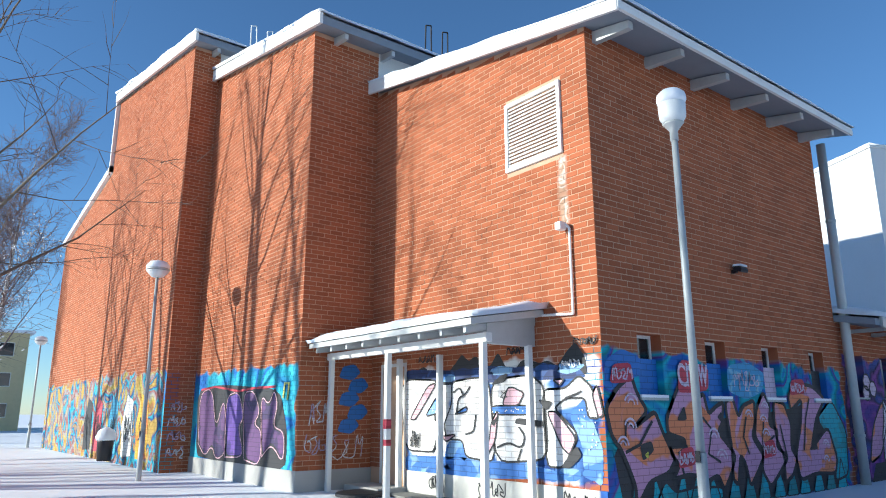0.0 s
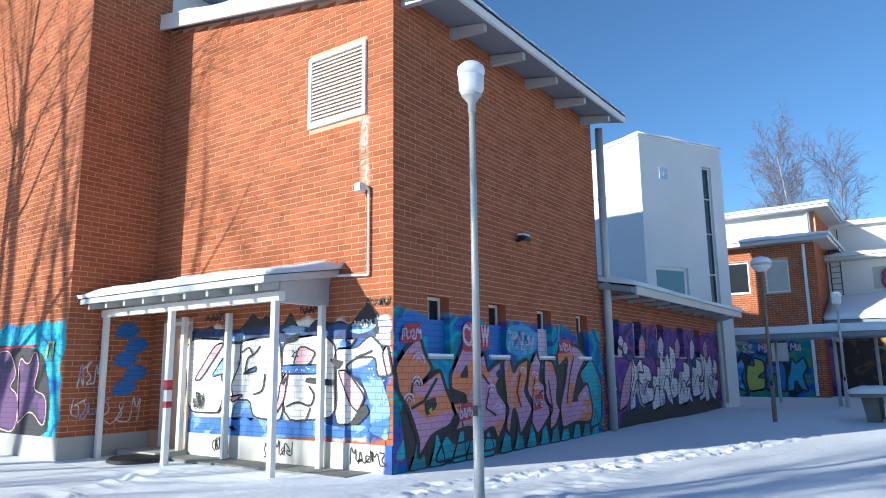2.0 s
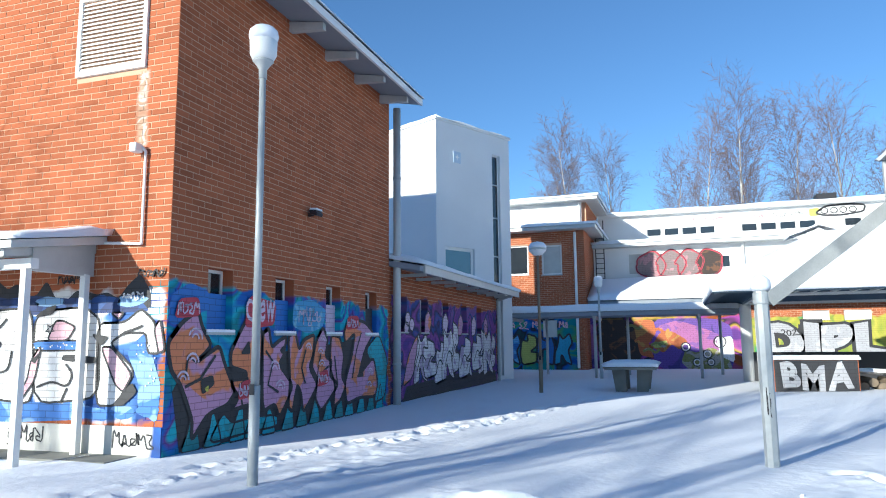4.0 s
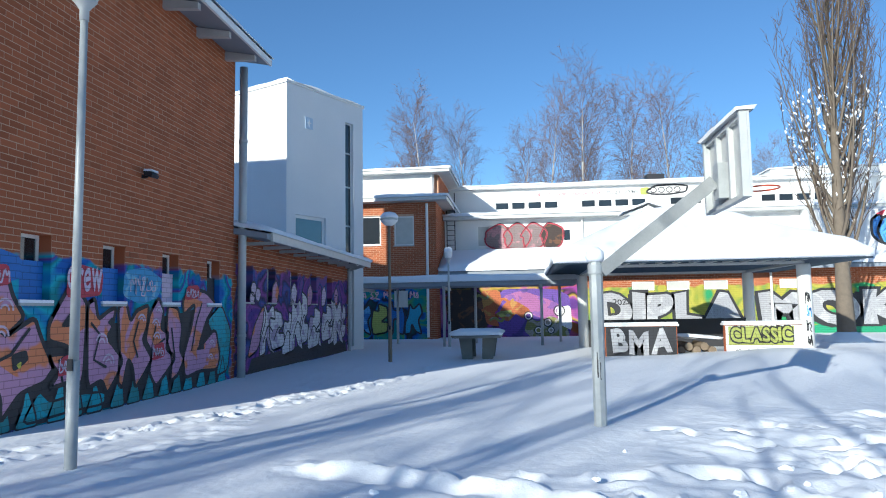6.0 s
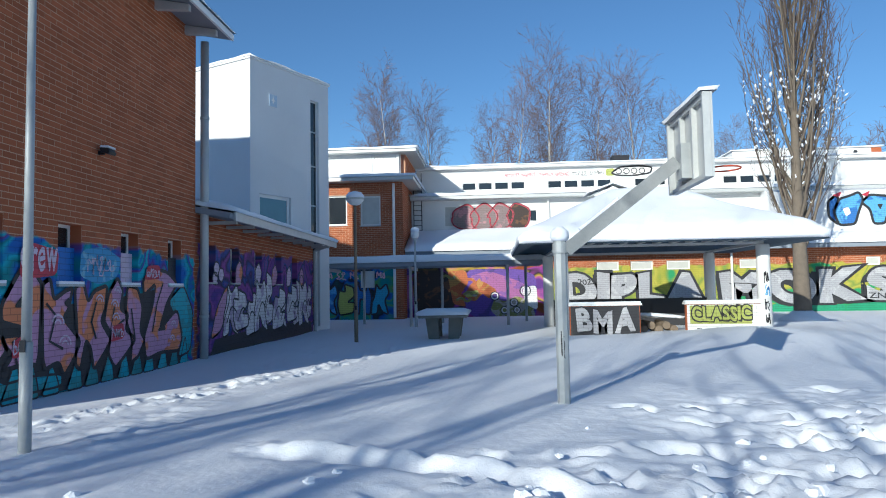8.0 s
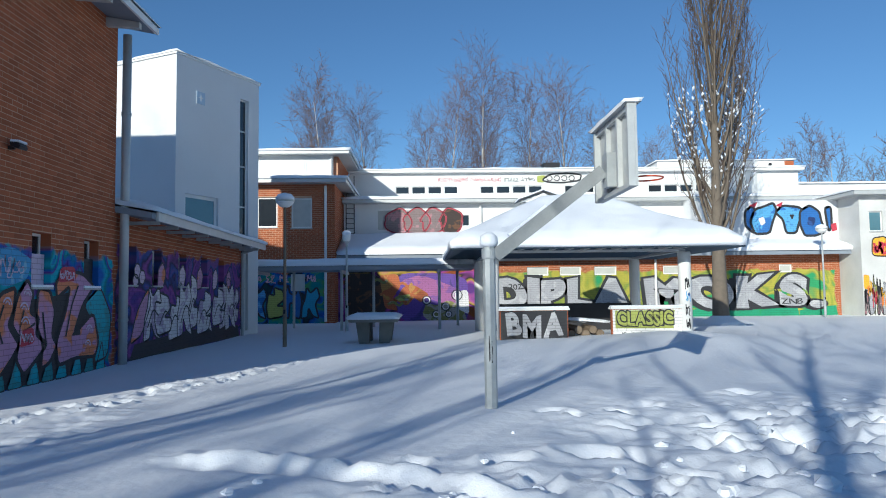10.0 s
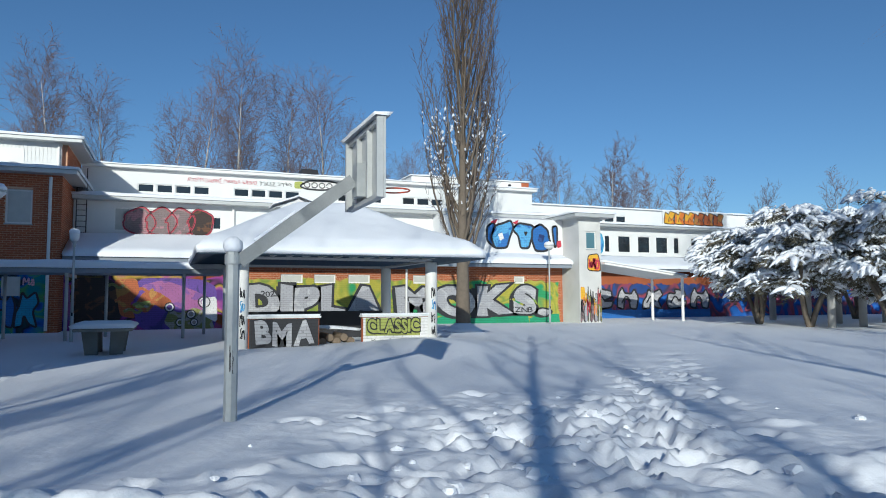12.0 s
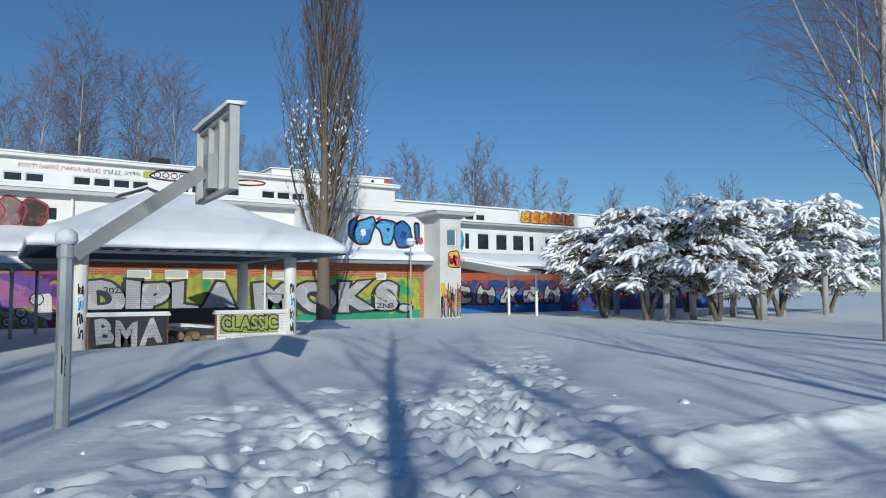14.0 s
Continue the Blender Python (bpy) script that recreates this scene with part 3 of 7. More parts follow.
def dent(cx, cy, ang, length, width, depth, rim):
    """One footprint: a pressed hollow with a raised, broken rim."""
    r = length * 2.2
    i0, i1 = np.searchsorted(GX, [cx - r, cx + r])
    j0, j1 = np.searchsorted(GY, [cy - r, cy + r])
    if i1 - i0 < 2 or j1 - j0 < 2:
        return
    X, Y = np.meshgrid(GX[i0:i1] - cx, GY[j0:j1] - cy)
    a, b = X * math.cos(ang) + Y * math.sin(ang), -X * math.sin(ang) + Y * math.cos(ang)
    q = np.sqrt((a / length) ** 2 + (b / width) ** 2)
    gz[j0:j1, i0:i1] += -depth * np.clip(1.25 - q, 0, 0.6) / 0.6 + rim * np.exp(-((q - 1.45) / 0.3) ** 2) * (0.6 + 0.6 * np.sin(3 * np.arctan2(b, a) + cx * 9))


def trail(x0, y0, x1, y1, n, spread, depth=0.1):
    for i in range(n):
        t = i / max(1, n - 1)
        s = (0.14 if i % 2 else -0.14)
        d = math.atan2(y1 - y0, x1 - x0)
        dent(x0 + (x1 - x0) * t - s * math.sin(d) + rg.gauss(0, spread), y0 + (y1 - y0) * t + s * math.cos(d) + rg.gauss(0, spread), d + rg.gauss(0, 0.25), rg.uniform(0.15, 0.2), rg.uniform(0.08, 0.11), depth * rg.uniform(0.6, 1.1), 0.035)


for row in ((3.0, -3.5, 12.0, -10.5, 26), (3.5, -4.2, 11.5, -11.0, 24), (5.4, -6.3, 10.5, -9.2, 13), (10.5, -9.2, 16.7, -13.3, 17), (16.7, -13.3, 27.5, -21.4, 32), (7.8, -8.9, 10.6, -10.8, 8), (10.6, -10.8, 15.7, -14.6, 15), (15.7, -14.6, 27.9, -24.0, 36), (4.0, -2.2, 9.0, -7.5, 16), (4.5, -6.5, 8.8, -3.2, 12), (5.0, 5.0, 9.0, 4.3, 14), (9.0, 4.3, 13.0, 2.7, 16), (13.0, 2.7, 19.0, 1.1, 20), (19.0, 1.1, 26.0, -1.8, 20), (2.0, 8.0, 6.8, 9.5, 12), (3.0, 8.8, 2.6, 34.0, 60), (2.2, 9.0, 3.4, 34.0, 60)):
    trail(*row, 0.09, 0.07 if row[1] > 0 else 0.1)
for i in range(55):
    dent(rg.gauss(6.6, 1.6), rg.gauss(-5.4, 1.6), rg.uniform(0, 6.3), rg.uniform(0.16, 0.36), rg.uniform(0.1, 0.22), rg.uniform(0.04, 0.12), rg.uniform(0.01, 0.05))
for i in range(30):
    dent(rg.gauss(4.6, 0.8), rg.gauss(-2.6, 1.6), rg.uniform(0, 6.3), rg.uniform(0.1, 0.2), rg.uniform(0.08, 0.14), rg.uniform(0.03, 0.08), rg.uniform(0.01, 0.04))
for i in range(12):
    dent(rg.gauss(6.2, 1.3), rg.gauss(-5.6, 1.3), rg.uniform(0, 6.3), rg.uniform(0.2, 0.4), rg.uniform(0.12, 0.24), -rg.uniform(0.04, 0.09), 0.0)
gv = [(gx[i], gy[j], float(gz[j, i])) for j in range(len(gy)) for i in range(len(gx))]
nx = len(gx)
gf = [(j * nx + i, j * nx + i + 1, (j + 1) * nx + i + 1, (j + 1) * nx + i) for j in range(len(gy) - 1) for i in range(nx - 1)]
ground = tagged(raw("ground", gv, gf, M_ground, None, "", True), "deep fresh snow with trampled patches and footprints", "snow", "", "structure")

# ---- sports hall ----
WX, WY = 7.6, 5.95                    # west wall with the grille, south wall with the small windows
B1X, B1Y, B2X, B2Y = 5.85, 12.4, 5.07, 18.76
EX = 15.65


def hall_top(y):
    return 7.9 + (y - 5.95) * 0.187


def bay_top(y):
    return 10.2 + (y - B1Y) * 0.205


def bay2_top(y):
    return 12.4 + (y - B2Y) * 0.18 if y < 28.2 else 11.0 - (y - 28.2) * 0.165


hall = thing("sports_hall", (WX, WY, 0), "red brick sports hall covered with graffiti to head height", "building")
south_holes = [(8.48 + 1.93 * i, 9.13 + 1.93 * i, 1.76, 2.78) for i in range(4)]
wall_s = part("wall", wall_with_holes("x", WY, 0.35, WX, EX, 0.0, 7.9, south_holes), M_mortar_south, hall, "red brick wall painted with a pink and blue mural")
brick_skin("south", wall_s, "x", WY, -1, WX - 0.006, EX, 0.0, 7.9, south_holes, M_brick_south, near=(7.7, 11.2, 2.45, 3.35))
for h in south_holes:
    window_unit(hall, "x", WY, *h, deep=0.2, snow=True, bars=0, reveal=M_brick_south)
wall_w = part("wall", prism([(WY + 0.35, 0.0), (B1Y, 0.0), (B1Y, hall_top(B1Y)), (WY + 0.35, hall_top(WY + 0.35))], "x", WX, WX + 0.35), M_mortar_west, hall, "sunlit red brick wall with a white graffiti piece")
corner_bm = prism([(WY, 7.9), (WY + 0.35, 7.9), (WY + 0.35, hall_top(WY + 0.35))], "x", WX, WX + 0.35)
part("wall_corner", corner_bm, M_mortar, hall)
west_holes = [(6.53, 7.9, 5.8, 7.13), (11.05, 12.0, 0.1, 2.55)]
brick_skin("west", wall_w, "y", WX, -1, WY, B1Y, 0.42, hall_top, west_holes, M_brick_west, near=(6.0, 9.2, 2.45, 3.4), start=-0.15)
part("plinth", boxes((WX - 0.03, WY + 0.002, -0.1, WX - 0.001, 11.0, 0.42)), M_base, hall, "white painted concrete plinth with tags")
# roof of the hall with its overhang
roof_bm = prism([(5.1, 7.71), (5.1, 7.82), (B1Y, hall_top(B1Y) + 0.2), (B1Y, hall_top(B1Y) + 0.05)], "x", 7.38, EX + 0.12)
roof = part("roof", roof_bm, M_grey, hall, "low monopitch roof with grey soffit")
part("fascia", prism([(5.06, 7.66), (5.06, 7.86), (B1Y - 0.01, hall_top(B1Y) + 0.23), (B1Y - 0.01, hall_top(B1Y) - 0.08)], "x", 7.32, 7.378), M_white, roof, "white sheet-metal fascia")
part("fascia", boxes((7.34, 5.04, 7.69, EX + 0.12, 5.098, 7.84)), M_white, roof, "white sheet-metal fascia")
snow_slab("snow", [(7.32, 5.0, 7.85), (EX + 0.12, 5.0, 7.85), (EX + 0.12, B1Y, hall_top(B1Y) + 0.22), (7.32, B1Y, hall_top(B1Y) + 0.22)], 0.07, roof, over=0.03)
for i in range(6):
    bx = 7.85 + 1.45 * i
    part("rafter_end", prism([(5.2, 7.58), (5.2, 7.715), (WY, 7.85), (WY, 7.64)], "x", bx - 0.06, bx + 0.06), M_greypaint, roof, "grey steel bracket under the eaves")
# grille
gr = part("grille", boxes((WX - 0.05, 6.53, 5.8, WX + 0.02, 6.6, 7.13), (WX - 0.05, 7.83, 5.8, WX + 0.02, 7.9, 7.13), (WX - 0.05, 6.6, 5.8, WX + 0.02, 7.83, 5.88), (WX - 0.05, 6.6, 7.06, WX + 0.02, 7.83, 7.13)), M_white, hall, "white louvred ventilation grille")
part("backing", boxes((WX + 0.002, 6.58, 5.86, WX + 0.05, 7.85, 7.08)), M_dark, gr)
for i in range(17):
    z = 5.905 + i * 0.068
    part("slat", prism([(WX - 0.04, z - 0.012), (WX - 0.034, z - 0.014), (WX - 0.012, z + 0.024), (WX - 0.018, z + 0.03)], "y", 6.6, 7.83), M_white, gr)
# bays
for (fx, ya, yb, topf, xb, m) in ((B1X, B1Y, B2Y, bay_top, 8.0, M_brick_bay), (B2X, B2Y, 28.2, bay2_top, 8.0, M_brick_bay)):
    w = part("wall", prism([(ya, 0.0), (yb, 0.0), (yb, topf(yb - 0.001)), (ya, topf(ya))], "x", fx, fx + 0.35), M_mortar_bay, hall, "tall sunlit brick bay with tree shadows and graffiti")
    brick_skin("bay", w, "y", fx, -1, ya, yb, 0.0 if fx == B2X else 0.4, (lambda u, f=topf, e=yb: f(min(u, e - 0.001))), [], m)
    part("roof", prism([(ya - 0.55, topf(ya) - 0.11), (ya - 0.55, topf(ya) + 0.1), (yb, topf(yb - 0.001) + 0.24), (yb, topf(yb - 0.001) + 0.02)], "x", fx - 0.12, 15.0), M_grey, hall, "sloping roof with grey soffit")
    part("fascia", prism([(ya - 0.6, topf(ya) - 0.14), (ya - 0.6, topf(ya) + 0.16), (yb, topf(yb - 0.001) + 0.24), (yb, topf(yb - 0.001) - 0.1)], "x", fx - 0.2, fx - 0.122), M_white, hall, "white sheet-metal fascia")
    snow_slab("snow", [(fx - 0.2, ya - 0.62, topf(ya) + 0.12), (15.0, ya - 0.62, topf(ya) + 0.12), (15.0, yb, topf(yb - 0.001) + 0.26), (fx - 0.2, yb, topf(yb - 0.001) + 0.26)], 0.12, hall)
    for i in range(4):
        bx = fx + 0.55 + 1.3 * i
        part("rafter_end", prism([(ya - 0.5, topf(ya) - 0.25), (ya - 0.5, topf(ya) - 0.115), (ya, topf(ya) - 0.02), (ya, topf(ya) - 0.2)], "x", bx - 0.05, bx + 0.05), M_greypaint, hall)
side1 = part("wall", boxes((B1X + 0.35, B1Y, 0.0, WX, B1Y + 0.3, 10.2)), M_mortar, hall, "shaded brick side wall of the bay")
brick_skin("side", side1, "x", B1Y, -1, B1X - 0.006, WX, 0.4, 10.18, [], M_brick)
part("wall", boxes((WX, B1Y + 0.004, 8.9, 15.0, B1Y + 0.3, 10.2)), M_white, hall, "white sheet-metal upstand under the eaves")
side2 = part("wall", boxes((B2X + 0.35, B2Y - 0.001, 0.0, B1X, B2Y + 0.3, 12.4)), M_mortar, hall, "shaded brick side wall of the far bay")
brick_skin("side", side2, "x", B2Y - 0.001, -1, B2X - 0.006, B1X, 0.0, 12.38, [], M_brick)
part("wall", boxes((B1X, B2Y + 0.004, 11.0, 15.0, B2Y + 0.3, 12.4)), M_white, hall, "white sheet-metal upstand under the eaves")
low_bay = part("wall", prism([(28.2, 0.0), (36.9, 0.0), (36.9, bay2_top(36.9)), (28.2, 11.0)], "x", B2X, B2X + 0.35), M_mortar_bay, hall)
brick_skin("bay", low_bay, "y", B2X, -1, 28.2, 36.9, 0.0, bay2_top, [], M_brick_bay)
part("roof", prism([(28.2, 11.0), (28.2, 11.25), (37.1, bay2_top(37.1) + 0.25), (37.1, bay2_top(37.1))], "x", B2X - 0.15, 15), M_white, hall, "white roof edge")
part("fascia", boxes((B2X - 0.15, 28.2, 11.0, B2X + 0.4, 28.32, 14.2)), M_white, hall)
part("plinth", boxes((B1X - 0.03, B1Y - 0.03, -0.1, B1X + 0.3, B2Y, 0.4), (B1X + 0.3, B1Y - 0.03, -0.1, WX - 0.002, B1Y - 0.001, 0.4)), M_conc, hall, "concrete plinth of the bay")
# bulk behind the walls, closing the hall
part("back_wall", boxes((WX + 0.36, WY + 0.36, 0, EX, B1Y + 0.3, 7.85), (B1X + 0.36, B1Y + 0.31, 0, 15.0, 36.9, 9.4)), M_render, hall)
east = part("wall", prism([(WY, 0), (B1Y, 0), (B1Y, hall_top(B1Y)), (WY, 7.9)], "x", EX, EX + 0.02), M_brick, hall)

# downpipe at the end of the south wall, with the gutter box
dp = thing("downpipe", (15.85, 5.78, 0), "dented galvanised downpipe on the brick corner", "downpipe")
part("pipe", tubes(((15.85, 5.8, 0.0), (15.85, 5.8, 7.72), 0.1)), M_greypaint, dp, smooth=True)
for z in (1.0, 3.5, 5.8):
    part("clamp", lathe([(0.115, 0), (0.115, 0.06)], (15.85, 5.8, z), 14), M_galv, dp)

# ---- low wing ----
LX1 = 26.7
wing = thing("low_wing", (EX + 0.05, WY, 0), "low brick wing with snowy eaves and a violet and silver mural", "building")
low_holes = [(16.35, 16.95, 1.85, 2.8), (17.95, 18.6, 1.85, 2.8), (19.9, 20.55, 1.85, 2.8), (21.9, 22.55, 1.85, 2.8), (23.8, 24.45, 1.85, 2.8)]
lw = part("wall", wall_with_holes("x", WY + 0.02, 0.35, EX + 0.03, LX1, 0.0, 3.62, low_holes), M_mortar_low, wing, "low brick wall painted violet with silver letters")
brick_skin("low", lw, "x", WY + 0.02, -1, EX + 0.03, LX1, 0.0, 3.6, low_holes, M_brick_low)
for h in low_holes:
    window_unit(wing, "x", WY + 0.02, *h, deep=0.2, snow=False, reveal=M_brick_low)
part("wall", boxes((LX1 - 0.3, WY + 0.38, 0, LX1, 12, 3.6)), M_brick, wing)
wr = part("roof", prism([(5.12, 3.36), (5.12, 3.5), (11.0, 4.6), (11.0, 4.4)], "x", EX + 0.05, 26.9), M_grey, wing, "low roof with grey soffit")
part("fascia", boxes((EX + 0.3, 5.06, 3.32, 26.95, 5.118, 3.54)), M_greypaint, wr, "grey gutter board")
snow_slab("snow", [(EX + 0.1, 5.02, 3.52), (26.95, 5.02, 3.52), (26.95, 11.0, 4.62), (EX + 0.1, 11.0, 4.62)], 0.16, wr, seed=3)
part("downpipe", tubes(((26.55, 5.85, 0.0), (26.55, 5.85, 3.2), 0.06), ((26.55, 5.85, 3.2), (26.5, 5.2, 3.4), 0.06)), M_galv, wing, "galvanised downpipe")
for i in range(9):
    bx = 16.4 + 1.25 * i
    part("rafter_end", boxes((bx - 0.04, 5.2, 3.28, bx + 0.04, WY, 3.36)), M_greypaint, wr)

# ---- stair tower, turned against the other walls ----
TA = Vector((23.8, 7.48, 0))
tu, tv = Vector((0.894, -0.447, 0)), Vector((0.447, 0.894, 0))
tower = new("stair_tower")
tower.matrix_world = Matrix(((tu.x, tv.x, 0, TA.x), (tu.y, tv.y, 0, TA.y), (0, 0, 1, 0), (0, 0, 0, 1)))
ORIGIN["stair_tower"] = Vector()
tagged(tower, "white rendered stair tower with narrow windows", "building")
TW, TD, TH = 4.35, 3.6, 10.1
tholes = [(0.45, 2.1, 3.95, 5.2), (3.25, 3.75, 0.2, 9.3)]
part("wall", wall_with_holes("x", 0.0, 0.3, 0, TW, 0, TH, tholes), M_render, tower, "smooth white render in shade")
for wb in ((0, 0.3, 0, 0.3, TD, TH), (TW - 0.3, 0.3, 0, TW, TD, TH), (0.3, TD - 0.3, 0, TW - 0.3, TD, TH)):
    part("wall", boxes(wb), M_render, tower, "smooth white render")
part("roof", boxes((0.3, 0.3, TH - 0.4, TW - 0.3, TD - 0.3, TH - 0.2)), M_conc, tower)
part("parapet", boxes((-0.05, -0.05, TH, TW + 0.05, TD + 0.05, TH + 0.07)), M_white, tower, "white parapet flashing")
snow_slab("snow", [(-0.05, -0.05, TH + 0.07), (TW + 0.05, -0.05, TH + 0.07), (TW + 0.05, TD + 0.05, TH + 0.07), (-0.05, TD + 0.05, TH + 0.07)], 0.1, tower)
window_unit(tower, "x", 0.0, *tholes[0], deep=0.1, frame_w=0.12, glass=M_glass_blue)
win = window_unit(tower, "x", 0.0, *tholes[1], deep=0.12, frame_w=0.05, glass=M_glass, sill=False)
for z in (1.8, 3.4, 5.0, 6.6, 8.0):
    part("glazing_bar", boxes((3.3, 0.1, z, 3.7, 0.125, z + 0.06)), M_greypaint, win)
part("hatch", boxes((0.95, -0.02, 8.55, 1.35, -0.002, 9.0)), M_pale, tower, "small square light with a star")
bm = bmesh.new()
sp = [(1.15 + (0.13 if i % 2 == 0 else 0.045) * math.sin(math.pi * i / 4), 8.78 + (0.13 if i % 2 == 0 else 0.045) * math.cos(math.pi * i / 4)) for i in range(8)]
part("star_motif", prism(sp, "y", -0.03, -0.021, bm), M_white, tower)

# ---- brick block behind the court ----
block = thing("brick_block", (35, 2.7, 0), "two-storey brick block with white boarded upper storey", "building")
bh = [(6.3, 7.35, 5.0, 6.55), (4.55, 5.6, 4.95, 6.5)]
bw = part("wall", wall_with_holes("y", 35.0, 0.35, 3.4, 12.0, 0.0, 7.2, bh), M_mortar_block, block, "brick wall half in shadow")
brick_skin("block", bw, "y", 35.0, -1, 3.4, 9.0, 0.0, 7.2, bh, M_brick_block)
for h in bh:
    window_unit(block, "y", 35.0, *h, deep=0.1, frame_w=0.08, glass=M_board_window if h[0] < 6 else M_glass)
bs = part("wall", boxes((35.35, 3.4, 0, 41, 3.75, 7.2)), M_mortar, block)
brick_skin("blockside", bs, "x", 3.4, -1, 34.994, 41, 0.0, 7.2, [], M_brick)
part("roof", boxes((34.3, 2.75, 7.2, 41, 12, 7.38)), M_greypaint, block)
snow_slab("snow", [(34.25, 2.7, 7.38), (41, 2.7, 7.38), (41, 12, 7.38), (34.25, 12, 7.38)], 0.22, block)
up = part("upper_wall", boxes((35.9, 3.6, 7.38, 36.2, 12, 8.85)), M_boards, block, "white vertical boarding")
for i in range(34):
    part("board", boxes((35.885, 3.7 + i * 0.16, 7.6, 35.899, 3.845 + i * 0.16, 8.8)), M_boards, up)
part("panel", boxes((35.86, 5.1, 7.75, 35.884, 6.6, 8.5)), M_white, block, "flat white hatch panel")
us = part("upper_wall", boxes((36.2, 3.35, 7.38, 41, 3.6, 8.85)), M_mortar, block)
brick_skin("up", us, "x", 3.35, -1, 35.9, 41, 7.4, 8.85, [], M_brick)
part("roof", boxes((35.3, 2.7, 8.85, 41, 12, 9.0)), M_greypaint, block)
snow_slab("snow", [(35.25, 2.65, 9.0), (41, 2.65, 9.0), (41, 12, 9.0), (35.25, 12, 9.0)], 0.2, block, seed=2)
part("downpipe", tubes(((34.9, 3.85, 0.2), (34.9, 3.85, 7.1), 0.07)), M_white, block, "white downpipe")
part("downpipe", tubes(((35.85, 3.7, 7.5), (35.85, 3.7, 8.8), 0.06)), M_white, block, "white downpipe")
part("chimney", boxes((38, 5.2, 9.0, 38.6, 5.8, 9.6)), M_white, block)

# ---- long school building ----
school = thing("school_building", (36.4, -10, 0), "long white school building in three steps with graffiti", "building")
ch = [(-7.75, -6.6, 2.42, 2.88), (-9.5, -8.35, 2.42, 2.88), (-11.4, -10.2, 2.42, 2.88), (-14.9, -13.9, 2.42, 2.88), (-20.9, -20.2, 2.45, 2.88)]
cw = part("wall", wall_with_holes("y", 36.4, 0.35, -23.49, 3.39, 0.0, 3.5, ch), M_mortar_court, school, "brick wall with yellow and green mural")
brick_skin("court", cw, "y", 36.4, -1, -23.49, 3.39, 0.0, 3.5, ch, M_brick_court)
for h in ch:
    window_unit(school, "y", 36.4, *h, deep=0.08, frame_w=0.07, glass=M_board_window, sill=False)
part("roof", prism([(35.3, 3.35), (35.3, 3.55), (38.7, 4.75), (38.7, 4.5)], "y", -23.6, 3.35), M_grey, school, "lean-to roof")
snow_slab("snow", [(35.2, -23.7, 3.56), (38.5, -23.7, 4.75), (38.5, 3.3, 4.75), (35.2, 3.3, 3.56)], 0.3, school, seed=1)
part("wall", wall_with_holes("y", 38.6, 0.3, -23.4, 3.35, 4.3, 6.6, [(0.75, 1.5, 5.1, 6.3), (-0.95, 0.6, 5.0, 6.25), (-2.9, -1.9, 5.0, 6.25), (-3.75, -3.3, 5.3, 6.0)]), M_boards, school, "white boarded upper wall")
for k, h in enumerate([(0.75, 1.5, 5.1, 6.3), (-0.95, 0.6, 5.0, 6.25), (-2.9, -1.9, 5.0, 6.25), (-3.75, -3.3, 5.3, 6.0)]):
    window_unit(school, "y", 38.6, *h, deep=0.05, frame_w=0.06, glass=M_board_window if k == 0 else M_glass, sill=False)
part("roof", boxes((37.9, -23.8, 6.6, 41.2, 3.35, 6.78)), M_greypaint, school)
snow_slab("snow", [(37.85, -23.9, 6.78), (41.0, -23.9, 6.78), (41.0, 3.35, 6.78), (37.85, 3.35, 6.78)], 0.22, school, seed=5)
clh = []
for y0 in (0.6, -4.5, -9.6, -14.7):
    for i in range(4):
        clh.append((y0 - (i + 1) * 0.97 + 0.06, y0 - i * 0.97 - 0.06, 7.5, 7.98))
part("wall", wall_with_holes("y", 41.0, 0.3, -24.0, 3.3, 6.7, 8.75, clh), M_boards, school, "white clerestory wall")
for h in clh:
    window_unit(school, "y", 41.0, *h, deep=0.06, frame_w=0.05, glass=M_glass, sill=False)
part("roof", boxes((40.6, -24.2, 8.75, 52, 3.3, 8.9)), M_white, school)
snow_slab("snow", [(40.55, -24.2, 8.9), (52, -24.2, 8.9), (52, 3.3, 8.9), (40.55, 3.3, 8.9)], 0.14, school, cell=0.6)
part("penthouse", boxes((41.4, -23.9, 8.9, 46, -15.5, 9.45)), M_white, school, "white roof plant room")
snow_slab("snow", [(41.3, -24.0, 9.45), (46, -24.0, 9.45), (46, -15.4, 9.45), (41.3, -15.4, 9.45)], 0.14, school)
part("penthouse_end", boxes((41.34, -23.95, 8.95, 41.395, -23.4, 9.42)), M_brick, school, "brick end of the plant room")
part("vent", tubes(((41.35, -22.5, 9.2), (41.41, -22.5, 9.2), 0.11), seg=16), M_dark, school, "round dark vent")
part("vent", boxes((42, -9.6, 8.9, 43, -8.6, 9.55)), M_dark, school, "black roof ventilator")
for yy in (-13.45, -4.35):
    part("downpipe", tubes(((36.25, yy, 0.2), (36.25, yy, 3.4), 0.06)) if yy < -10 else tubes(((38.5, yy, 4.8), (38.5, yy, 6.5), 0.07)), M_white, school, "white downpipe")

